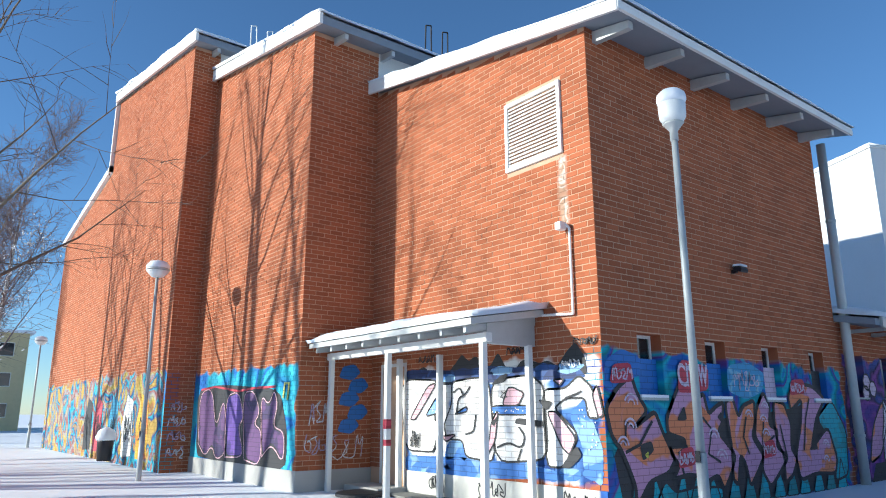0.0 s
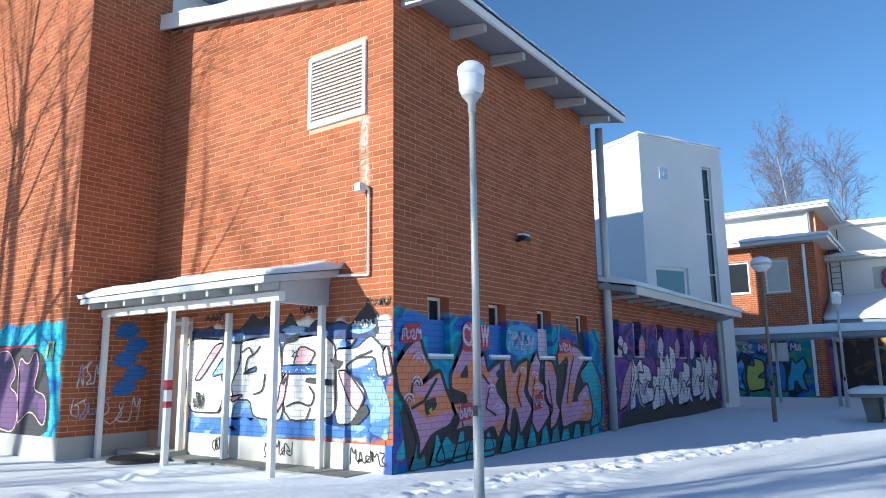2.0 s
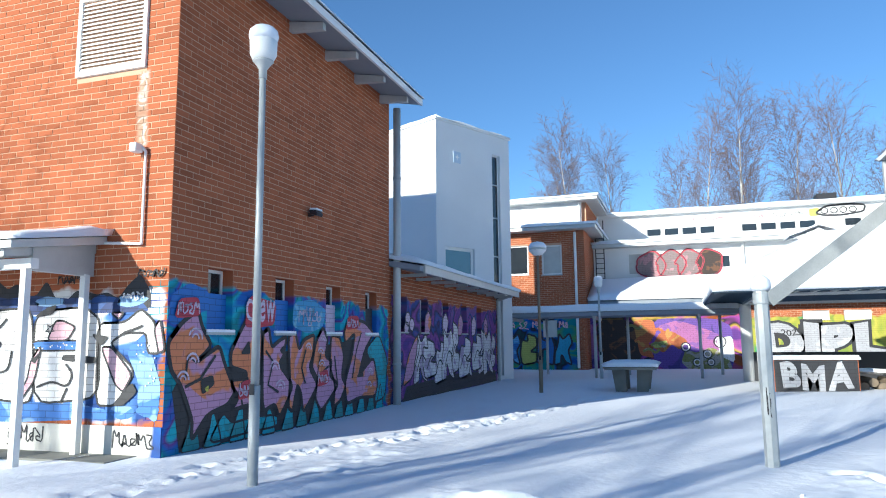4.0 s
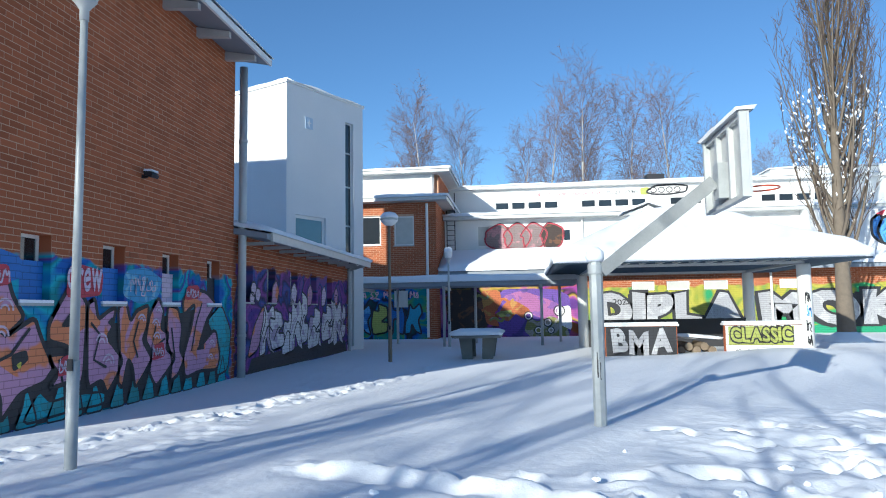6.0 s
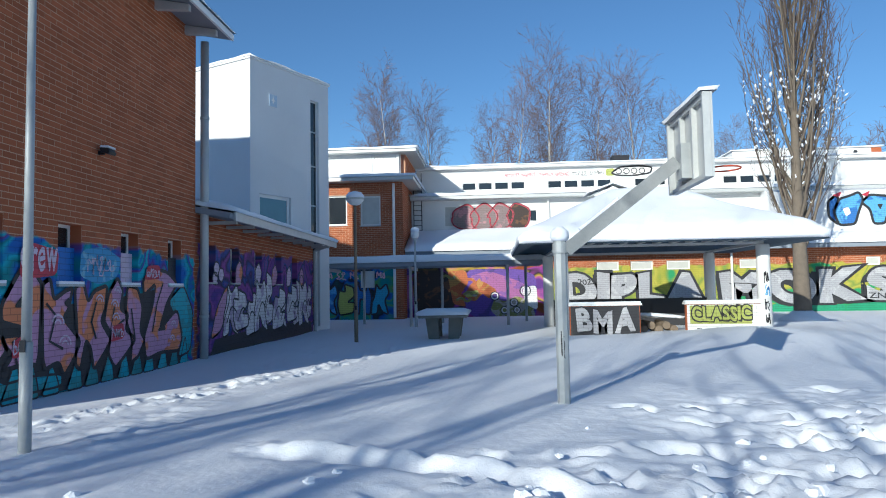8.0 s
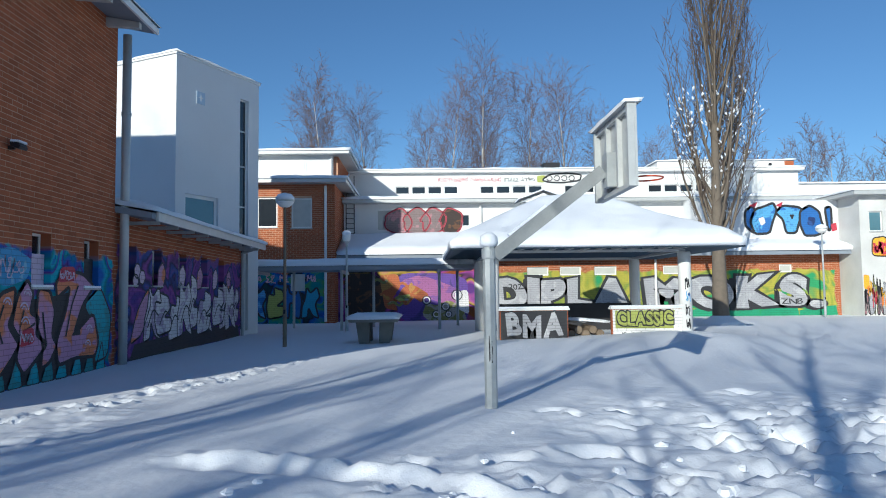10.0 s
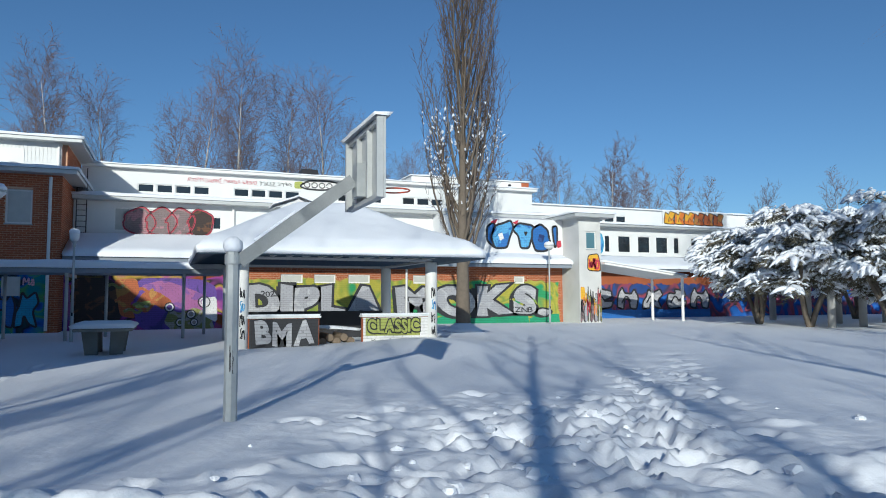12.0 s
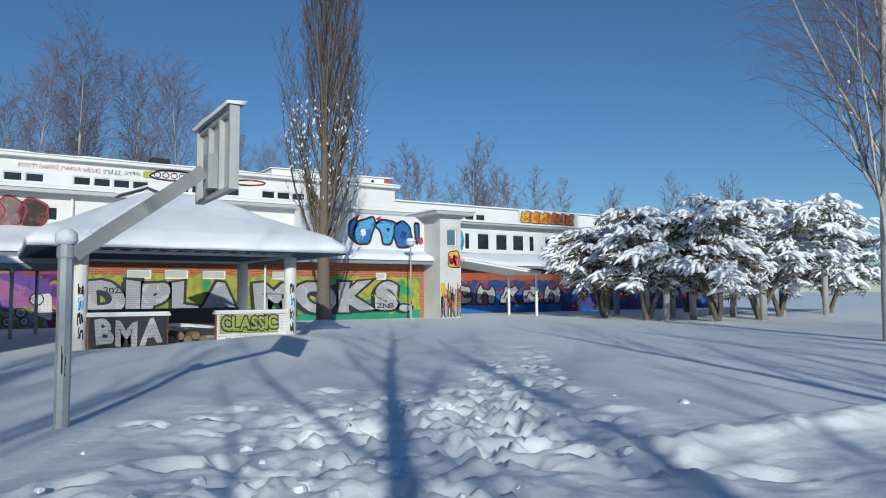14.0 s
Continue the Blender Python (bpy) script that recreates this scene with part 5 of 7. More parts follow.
heap = thing("log_heap", (22.9, -6.4, 0), "heap of dark logs under a crust of snow in the shelter", "log heap")
for k in range(6):
    yy, zz = -6.95 + 0.24 * k, 0.16 + 0.13 * (k % 2)
    part("log", tubes(((22.6, yy, zz), (23.5, yy + 0.1, zz + 0.05), 0.13, 0.11), seg=10), M_wood, heap)
snow_slab("snow", [(22.5, -7.2, 0.5), (23.6, -7.2, 0.45), (23.6, -5.8, 0.5), (22.5, -5.8, 0.62)], 0.12, heap, cell=0.15)
part("panel", boxes((26.8, -9.3, 0, 26.98, -3.4, 1.1)), M_black, sh, "rear parapet sprayed black")

# ---- trees ----
def grow(rng, p, d, length, r, level, segs, spec):
    """Adds the tapering segments of a branch and its side branches to segs."""
    n = spec["n"][level]
    pts = [p.copy()]
    d = d.normalized()
    for i in range(n):
        d = (d + Vector((rng.uniform(-1, 1), rng.uniform(-1, 1), rng.uniform(-1, 1))) * spec["bend"][level] + Vector((0, 0, spec["lift"][level]))).normalized()
        pts.append(pts[-1] + d * length / n)
    for i in range(n):
        a, b = 1 - i / n * spec["taper"], 1 - (i + 1) / n * spec["taper"]
        if level == 0:
            a, b = a ** spec.get("pow", 1.0), b ** spec.get("pow", 1.0)
        segs[min(level, 2)].append((pts[i], pts[i + 1], r * a, r * b))
    if level + 1 >= len(spec["n"]):
        return
    for k in range(spec["kids"][level]):
        f = spec["from"][level] + (1 - spec["from"][level]) * (k + rng.random()) / spec["kids"][level]
        i = min(n - 1, int(f * n))
        q = pts[i].lerp(pts[i + 1], f * n - i)
        axis = (pts[i + 1] - pts[i]).normalized()
        side = axis.orthogonal().normalized()
        side.rotate(Matrix.Rotation(rng.uniform(0, 2 * math.pi), 3, axis))
        ang = radians(spec["angle"][level] * rng.uniform(0.75, 1.25))
        nd = axis * math.cos(ang) + side * math.sin(ang)
        grow(rng, q, nd, length * spec["ratio"][level] * rng.uniform(0.6, 1.15) * (1.2 - 0.5 * f), max(spec["least"], r * (1 - f * spec["taper"]) * spec["thin"][level]), level + 1, segs, spec)


def tube_mesh(segs, sides):
    v, f = [], []
    for p0, p1, r0, r1 in segs:
        d = (p1 - p0)
        if d.length < 1e-6:
            continue
        d.normalize()
        s = d.orthogonal().normalized()
        t = d.cross(s)
        k = len(v)
        for p, r in ((p0, r0), (p1, r1)):
            for i in range(sides):
                a = 2 * math.pi * i / sides
                v.append(tuple(p + s * (r * math.cos(a)) + t * (r * math.sin(a))))
        for i in range(sides):
            f.append((k + i, k + (i + 1) % sides, k + sides + (i + 1) % sides, k + sides + i))
    return v, f


def snow_on(segs, rng, chance, rmin, rmax, zmax, stretch=1.0):
    """Small uneven clumps of snow sitting on the upper side of branches."""
    v, f = [], []
    for p0, p1, r0, r1 in segs:
        if rng.random() > chance or p0.z > zmax:
            continue
        c = p0.lerp(p1, rng.random())
        d = (p1 - p0).normalized()
        r = rng.uniform(rmin, rmax)
        add_clump(v, f, c + Vector((0, 0, r0 + r * 0.3)), d, r, rng, stretch)
    return v, f


def add_clump(v, f, c, d, r, rng, stretch=1.0):
    k = len(v)
    s = d.cross(Vector((0, 0, 1)))
    s = s.normalized() if s.length > 0.05 else Vector((1, 0, 0))
    u = s.cross(d).normalized()
    rings = ((-1.0, 0.35), (-0.3, 0.95), (0.4, 0.8), (1.0, 0.25))
    for a, w in rings:
        for i in range(5):
            t = 2 * math.pi * i / 5 + rng.random() * 0.9
            q = r * w * rng.uniform(0.7, 1.25)
            v.append(tuple(c + d * (a * r * 1.7 * stretch * rng.uniform(0.8, 1.2)) + s * (q * math.cos(t)) + u * (q * 0.6 * math.sin(t))))
    for a in range(3):
        for i in range(5):
            f.append((k + a * 5 + i, k + a * 5 + (i + 1) % 5, k + a * 5 + 5 + (i + 1) % 5, k + a * 5 + 5 + i))
    f.append(tuple(k + i for i in range(4, -1, -1)))
    f.append(tuple(k + 15 + i for i in range(5)))


SPEC_BIRCH = dict(n=[10, 6, 4, 2], bend=[0.05, 0.1, 0.14, 0.16], lift=[0.03, 0.10, 0.0, -0.14], taper=0.95, kids=[30, 11, 7], angle=[32, 36, 38], ratio=[0.33, 0.46, 0.62], thin=[0.34, 0.45, 0.5], least=0.015)
SPEC_BIRCH["from"] = [0.26, 0.15, 0.1]
SPEC_MAPLE = dict(n=[8, 6, 4, 3], bend=[0.06, 0.14, 0.2, 0.25], lift=[0.02, 0.06, 0.03, 0.0], taper=0.9, kids=[14, 8, 7], angle=[48, 42, 42], ratio=[0.5, 0.45, 0.45], thin=[0.5, 0.5, 0.5], least=0.008)
SPEC_MAPLE["from"] = [0.22, 0.2, 0.2]
SPEC_POPLAR = dict(n=[10, 8, 5, 2], bend=[0.03, 0.05, 0.10, 0.2], lift=[0.05, 0.24, 0.25, 0.15], taper=0.97, kids=[86, 13, 6], angle=[32, 26, 36], ratio=[0.3, 0.32, 0.38], thin=[0.26, 0.4, 0.5], least=0.014, pow=2.2)
SPEC_POPLAR["from"] = [0.11, 0.12, 0.2]


def tree(name, loc, height, radius, spec, seed, bark, twig, label, snow=None, group="", lean=(0, 0), limbs_dark=False):
    rng = random.Random(seed)
    t = thing(name, loc, label, "tree", group)
    segs = [[], [], []]
    grow(rng, Vector(loc) + Vector((0, 0, -0.2)), Vector((lean[0], lean[1], 1)), height, radius, 0, segs, spec)
    v, f = tube_mesh(segs[0], 9)
    v2, f2 = tube_mesh(segs[1], 5)
    if limbs_dark:
        raw("trunk", v, f, bark, t, smooth=True)
        raw("branchwork", v2, f2, twig, t, smooth=True)
    else:
        raw("trunk", v + v2, f + [tuple(len(v) + i for i in q) for q in f2], bark, t, smooth=True)
    v, f = tube_mesh(segs[2], 3)
    raw("crown", v, f, twig, t, "fine bare twigs")
    if snow:
        v, f = snow_on(segs[1] + segs[2], rng, *snow)
        tagged(raw("snow", v, f, M_snow, t, "clumps of snow caught in the branches", smooth=True), kind="stuff")
    return t


poplar = tree("poplar_tree", (29.0, -13.75, 0.15), 23.0, 0.37, SPEC_POPLAR, 11, M_bark, M_twig, "tall columnar bare poplar with snow in its lower branches", snow=(0.17, 0.02, 0.07, 10.0, 0.8))
part("snow", lathe([(1.1, -0.1), (0.75, 0.12), (0.45, 0.3), (0.37, 0.36)], (29.0, -13.75, 0.1), 18), M_snow, poplar, "cone of snow round the trunk", smooth=True)

SPEC_BIG = dict(SPEC_BIRCH, kids=[40, 14, 11], ratio=[0.46, 0.5, 0.6], least=0.006)
SPEC_BIG["from"] = [0.14, 0.15, 0.15]
far_label = "tall bare birch behind the roofs"
birch_a = tree("birch_tree", (62, 7.0, 0), 19.0, 0.26, SPEC_BIRCH, 3, M_bark_birch, M_twig_birch, far_label, group="birches behind the school", limbs_dark=True)
birch_b = tree("birch_tree", (62, -6.5, 0), 20.5, 0.28, SPEC_BIRCH, 8, M_bark_birch, M_twig_birch, far_label, group="birches behind the school", limbs_dark=True)
birch_c = tree("birch_tree", (63, -11.0, 0), 19.5, 0.25, SPEC_BIRCH, 15, M_bark_birch, M_twig_birch, far_label, group="birches behind the school", limbs_dark=True)
SPEC_FAR = dict(SPEC_BIRCH, n=[8, 4, 3, 2], kids=[22, 8, 6], least=0.03)
SPEC_FAR["from"] = [0.26, 0.15, 0.1]
birch_d = tree("birch_tree", (90, -52, 0), 20.0, 0.26, SPEC_FAR, 19, M_bark_birch, M_twig_birch, "bare birch in the wood beyond the school", group="far wood", limbs_dark=True)
birch_e = tree("birch_tree", (92, -58, 0), 20.0, 0.26, SPEC_FAR, 24, M_bark_birch, M_twig_birch, "bare birch in the wood beyond the school", group="far wood", limbs_dark=True)
rngt = random.Random(5)
for i, (x, y, s) in enumerate(((63, 9.5, 0.95), (66, 4.5, 0.9), (65, -3.0, 1.0), (66, -8.5, 0.95), (62, -14.0, 0.95), (64, -17.5, 0.86), (66, -21.0, 0.8), (68, -25.0, 0.75), (64, -1.0, 0.85),
                              (88, -63, 1.12), (92, -70, 0.95), (95, -77, 1.0), (96, -84, 1.0), (90, -46, 0.95), (98, -92, 0.95), (95, -100, 0.95), (88, -110, 1.0), (80, -118, 1.0), (100, -40, 0.95), (96, -66, 0.9), (99, -54, 0.95), (97, -73, 1.0))):
    src = (birch_a, birch_b, birch_c)[i % 3] if x < 80 else (birch_d, birch_e)[i % 2]
    o = copy_thing(src, Matrix.Translation((x, y, 0)) @ Matrix.Rotation(rngt.uniform(0, 6.28), 4, "Z") @ Matrix.Diagonal((s, s, s, 1)))

# trees on the sunny side of the court
side_tree = tree("maple_tree", (-12.0, 4.1, 0), 15.0, 0.24, SPEC_MAPLE, 21, M_bark, M_twig, "bare tree on the sunny edge of the court", group="trees by the path")
side_tree2 = tree("maple_tree", (-26.0, 33.0, 0), 17.0, 0.26, SPEC_MAPLE, 33, M_bark, M_twig, "bare tree on the sunny edge of the court", group="trees by the path")
for i, (x, y, s) in enumerate(((-20, 13.5, 0.95), (-15, -2.5, 0.9), (-24, 6.5, 1.1), (-4.5, 28.5, 0.75), (-18, 21.0, 0.8), (-9, 33.5, 0.95), (-19, -9.0, 1.0), (-27, -14, 1.1), (-13, 18.0, 0.7), (-32, 2.0, 1.1), (-22, 30.0, 1.0), (-36, 13.0, 1.1), (-41, 22.0, 1.2), (-38, -7.0, 1.2), (-46, 6.0, 1.2), (-30, 20.0, 1.0), (-34, -18.0, 1.1), (-44, -16.0, 1.2), (-28, 10.0, 0.9))):
    copy_thing((side_tree, side_tree2)[i % 2], Matrix.Translation((x, y, 0)) @ Matrix.Rotation(1.7 * i + 0.5, 4, "Z") @ Matrix.Diagonal((s, s, s, 1)))
SPEC_STEM = dict(SPEC_MAPLE, kids=[6, 4, 3], angle=[20, 30, 36], ratio=[0.6, 0.4, 0.45], thin=[0.7, 0.5, 0.5])
SPEC_STEM["from"] = [0.12, 0.3, 0.2]
stem_tree = tree("ash_tree", (-10.5, 23.2, 0), 17.0, 0.34, SPEC_STEM, 27, M_bark, M_twig, "bare slender tree with steep limbs by the court", group="slender trees by the path")
SPEC_SLIM = dict(SPEC_STEM, kids=[9, 5, 4], thin=[0.5, 0.5, 0.5])
slim_tree = tree("ash_tree", (-14.0, 12.2, 0), 16.0, 0.17, SPEC_SLIM, 35, M_bark, M_twig, "bare slender tree with steep limbs by the court", group="slender trees by the path")
for i, (x, y, s, src) in enumerate(((-18.0, 14.0, 1.0, slim_tree), (-22.0, 17.6, 1.1, slim_tree), (-16.0, 10.9, 0.9, slim_tree), (-24.0, 16.2, 1.1, slim_tree), (-9.5, 26.0, 0.9, stem_tree), (-12.0, 20.9, 0.9, stem_tree))):
    copy_thing(src, Matrix.Translation((x, y, 0)) @ Matrix.Rotation(2.1 * i + 0.9, 4, "Z") @ Matrix.Diagonal((s, s, s, 1)))
frosty = tree("birch_tree", (3.2, 44.0, 0), 17.0, 0.2, SPEC_BIRCH, 41, M_bark_birch, M_twig_birch, "snow-dusted birch by the path", snow=(0.12, 0.03, 0.08, 12.0), group="birches by the path", limbs_dark=True)
tree("birch_tree", (0.9, 60.0, 0), 18.0, 0.22, SPEC_BIRCH, 43, M_bark_birch, M_twig_birch, "snow-dusted birch by the path", snow=(0.12, 0.03, 0.08, 12.0), group="birches by the path", limbs_dark=True)
for i, (x, y, k) in enumerate(((1.6, 38.0, 0.62), (0.2, 47.0, 0.8), (2.2, 53.0, 0.9), (4.0, 62.0, 0.95), (1.0, 66.0, 1.0))):
    copy_thing(frosty, Matrix.Translation((x, y, 0)) @ Matrix.Rotation(1.3 * i + 0.4, 4, "Z") @ Matrix.Diagonal((k, k, k, 1)))
tree("maple_tree", (-1.6, 19.0, 0), 14.5, 0.18, SPEC_MAPLE, 52, M_bark, M_twig, "bare tree by the path with overhanging branches", lean=(0.05, 0.0))
tree("birch_tree", (10.3, -24.6, 0), 19.0, 0.24, SPEC_BIG, 61, M_bark_birch, M_twig_birch, "large birch with snow along its branches", snow=(0.05, 0.02, 0.045, 7.5))


# ---- snow-laden pines and the pergola ----
def fan(v, f, c, a, rng, size):
    """A pad of snow whose fingers spread outwards along a bough and droop at their tips."""
    for k in range(8):
        t = a + rng.gauss(0, 1.0)
        p, d = c + Vector((rng.uniform(-0.28, 0.28), rng.uniform(-0.28, 0.28), rng.uniform(-0.18, 0.14))), Vector((math.cos(t), math.sin(t), rng.uniform(0.0, 0.3)))
        r0, step, m = rng.uniform(0.08, 0.15) * size, rng.uniform(0.13, 0.22) * size, len(v)
        for j, w in enumerate((0.55, 1.0, 0.95, 0.75, 0.3)):
            side = d.cross(Vector((0, 0, 1))).normalized()
            up = side.cross(d).normalized()
            for i in range(5):
                g = 2 * math.pi * i / 5 + 0.4 * j
                rr = r0 * w * rng.uniform(0.8, 1.2)
                v.append(tuple(p + side * (rr * math.cos(g)) + up * (rr * 0.8 * math.sin(g))))
            p = p + d.normalized() * step
            d.z -= rng.uniform(0.2, 0.5)
        for j in range(4):
            for i in range(5):
                f.append((m + j * 5 + i, m + j * 5 + (i + 1) % 5, m + j * 5 + 5 + (i + 1) % 5, m + j * 5 + 5 + i))
        f.append(tuple(m + i for i in range(4, -1, -1)))
        f.append(tuple(m + 20 + i for i in range(5)))


def pine(loc, height, spread, seed):
    rng = random.Random(seed)
    t = thing("pine_tree", loc, "spreading dwarf pine bowed under heavy snow", "tree", "snowy pines")
    base = Vector(loc)
    trunk, needles_v, needles_f, sv, sf = [], [], [], [], []
    stems = []
    for k in range(4):
        a = 6.28 * k / 4 + rng.uniform(-0.5, 0.5)
        p, d, r = base + Vector((0, 0, -0.1)), Vector((0.35 * math.cos(a), 0.35 * math.sin(a), 1)), 0.15
        for i in range(7):
            q = p + d.normalized() * height * 0.85 / 7
            trunk.append((p, q, r, r * 0.86))
            d = d + Vector((rng.uniform(-0.25, 0.25) + 0.06 * math.cos(a), rng.uniform(-0.25, 0.25) + 0.06 * math.sin(a), 0.05))
            p, r = q, r * 0.86
            if i >= 3 or (i == 2 and k % 2):
                stems.append((p.copy(), i))
    for p, i in stems:
        for k in range(4):
            a = rng.uniform(0, 6.28)
            ln = spread * rng.uniform(0.2, 0.5) * (1.1 - 0.07 * i)
            d = Vector((math.cos(a), math.sin(a), rng.uniform(-0.1, 0.8)))
            q = p.copy()
            snowy = rng.random() < 0.85
            for s in range(5):
                e = q + d.normalized() * ln / 5
                trunk.append((q, e, 0.045 * (1 - s / 6), 0.045 * (1 - (s + 1) / 6)))
                d += Vector((rng.uniform(-0.3, 0.3), rng.uniform(-0.3, 0.3), -0.2 + rng.uniform(-0.12, 0.1)))
                q = e
                if q.z < base.z + 1.5:
                    break
                if s < 1:
                    continue
                for c in range(5):
                    o = e + Vector((rng.uniform(-0.4, 0.4), rng.uniform(-0.4, 0.4), rng.uniform(-0.35, 0.1)))
                    for b in range(9):
                        nd = Vector((rng.uniform(-1, 1), rng.uniform(-1, 1), rng.uniform(-0.9, 0.4))).normalized() * rng.uniform(0.2, 0.5)
                        w = nd.orthogonal().normalized() * 0.022
                        m = len(needles_v)
                        needles_v.extend([tuple(o - w), tuple(o + w), tuple(o + nd)])
                        needles_f.append((m, m + 1, m + 2))
                    if rng.random() < 0.75:
                        add_clump(sv, sf, o + Vector((0, 0, rng.uniform(0.05, 0.2))), Vector((d.x + rng.uniform(-0.5, 0.5), d.y + rng.uniform(-0.5, 0.5), rng.uniform(-0.7, 0.0))).normalized(), rng.uniform(0.05, 0.12), rng, rng.uniform(0.9, 1.8))
                if snowy and s >= 2:
                    fan(sv, sf, e + Vector((rng.uniform(-0.25, 0.25), rng.uniform(-0.25, 0.25), 0.14 + rng.uniform(-0.15, 0.2))), a, rng, rng.uniform(0.55, 1.3) * (0.75 + 0.1 * s))
    v, f = tube_mesh(trunk, 6)
    raw("trunk", v, f, M_bark, t, smooth=True)
    raw("crown", needles_v, needles_f, M_needle, t, "dark green needles")
    tagged(raw("snow", sv, sf, M_snow, t, "heavy drooping clumps of snow", smooth=True), kind="stuff")
    return t


for k, (x, y, h, s) in enumerate(((29.8, -32.3, 6.2, 6.0), (26.3, -32.1, 7.4, 7.0), (22.9, -33.6, 7.0, 7.5), (25.2, -43.0, 8.5, 8.5), (24.0, -39.0, 7.8, 7.0), (26.4, -51.0, 7.0, 8.0), (33.0, -44.0, 8.5, 8.0))):
    pine((x, y, 0.0), h, s, 70 + k)
pg = thing("pergola", (26, -38, 0), "concrete pergola with round columns among the pines", "pergola")
for (x, y) in ((25.6, -32.8), (25.7, -35.2), (25.9, -37.6), (26.4, -40.0), (23.1, -38.0), (25.0, -48.0), (32.9, -36.6), (28.4, -34.4), (28.6, -37.0), (25.6, -44.0), (28.7, -41.0)):
    part("column", lathe([(0.2, -0.1), (0.19, 3.0), (0.22, 3.05), (0.22, 3.1)], (x, y, 0), 14), M_conc, pg, "round concrete column", smooth=True)
part("beam", boxes((25.4, -48.3, 3.1, 26.2, -32.4, 3.4)), M_conc, pg, "concrete edge beam")
part("beam", boxes((28.3, -41.3, 3.1, 28.9, -34.0, 3.4)), M_conc, pg, "concrete edge beam")
snow_slab("snow", [(25.4, -48.3, 3.4), (26.2, -48.3, 3.4), (26.2, -32.4, 3.4), (25.4, -32.4, 3.4)], 0.2, pg)

# ---- side entrance roof by the white block ----
c2 = thing("entrance_canopy", (34.4, -29.8, 0), "white lean-to canopy on a single post with snow on it", "canopy")
part("roof", prism([(-25.0, 3.55), (-25.0, 3.68), (-31.0, 2.92), (-31.0, 2.8)], "x", 34.1, 37.6), M_white, c2)
snow_slab("snow", [(34.05, -31.0, 2.92), (37.6, -31.0, 2.92), (37.6, -25.0, 3.68), (34.05, -25.0, 3.68)], 0.16, c2)
part("post", tubes(((34.4, -30.85, 0), (34.4, -30.85, 2.85), 0.09)), M_white, c2)
part("post", tubes(((37.3, -30.85, 0), (37.3, -30.85, 2.85), 0.09)), M_white, c2)
yh = thing("apartment_house", (5, 76, 0), "distant pale yellow apartment house behind trees", "building")
part("wall", wall_with_holes("x", 76.0, 0.4, -12, 9.0, 0, 9.0, [(x0, x0 + 1.4, z0, z0 + 1.3) for x0 in (-9, -5, -1, 3, 6.5) for z0 in (1.2, 4.0, 6.8)]), M_yellowhouse, yh)
for x0 in (-9, -5, -1, 3, 6.5):
    for z0 in (1.2, 4.0, 6.8):
        window_unit(yh, "x", 76.0, x0, x0 + 1.4, z0, z0 + 1.3, deep=0.1, sill=False)
part("roof", boxes((-12.4, 75.4, 9.0, 9.4, 88, 9.25)), M_snow, yh)
part("side_wall", boxes((-12, 76.4, 0, 9.0, 87, 8.99)), M_yellowhouse, yh)

# ---- graffiti ----
def glyph(ch, offset):
    cu = bpy.data.curves.new("glyph", "FONT")
    cu.body, cu.offset, cu.size, cu.resolution_u = ch, offset, 1.0, 4
    ob = new("glyph", cu)
    bpy.context.view_layer.update()
    ev = ob.evaluated_get(bpy.context.evaluated_depsgraph_get())
    me = ev.to_mesh()
    v = [(p.co.x, p.co.y) for p in me.vertices]
    f = [tuple(p.vertices) for p in me.polygons]
    ev.to_mesh_clear()
    bpy.data.objects.remove(ob)
    bpy.data.curves.remove(cu)
    return v, f


FORMS = ([(0.0, 0.0), (0.35, 0.05), (0.4, 0.35), (0.6, 0.1), (0.95, 0.0), (0.75, 0.45), (1.0, 0.7), (0.85, 1.0), (0.5, 0.8), (0.3, 1.0), (0.2, 0.6), (0.05, 0.4)],
         [(0.1, 0.0), (0.9, 0.08), (1.0, 0.4), (0.55, 0.42), (0.95, 0.6), (0.9, 0.9), (0.4, 1.0), (0.45, 0.75), (0.1, 0.8), (0.0, 0.35)],
         [(0.0, 0.1), (0.3, 0.0), (0.35, 0.5), (0.55, 0.5), (0.6, 0.05), (0.9, 0.0), (1.0, 0.6), (0.8, 1.0), (0.65, 0.75), (0.35, 0.8), (0.25, 1.1), (0.05, 0.7)])

# south wall: spiky pink letters with black shadow over points of teal
S = (wall_s, "x", WY, -1)
rs = random.Random(4)
patch(*S, [(7.75, 0.9), (7.95, 0.02), (15.3, 0.02), (15.1, 1.3), (14.2, 1.75), (13.2, 1.6), (11.9, 1.5), (10.3, 1.4), (9.0, 1.2), (8.2, 1.5)], P_black_x, 0.01)
piece(*S, [(7.6, 1.9), (7.65, 2.3), (8.05, 2.5), (8.5, 2.4), (8.5, 2.1), (8.1, 2.0), (7.75, 1.85)], P_blue_x, 0.0115, None)
piece(*S, [(11.05, 2.35), (11.75, 2.45), (12.35, 2.25), (12.2, 1.9), (11.6, 1.75), (11.0, 1.9)], P_sky_x, 0.0115, None)
piece(*S, [(14.25, 1.4), (15.0, 1.8), (15.55, 1.15), (15.4, 0.25), (14.75, 0.15), (15.0, 0.75)], P_cyan_x, 0.0125, P_black_x, 0.05)
piece(*S, [(8.6, 0.05), (8.95, 0.5), (9.2, 0.3), (9.8, 0.35), (10.55, 0.3), (10.55, 0.1), (9.6, 0.1)], P_cyan_x, 0.0125, P_black_x, 0.04)
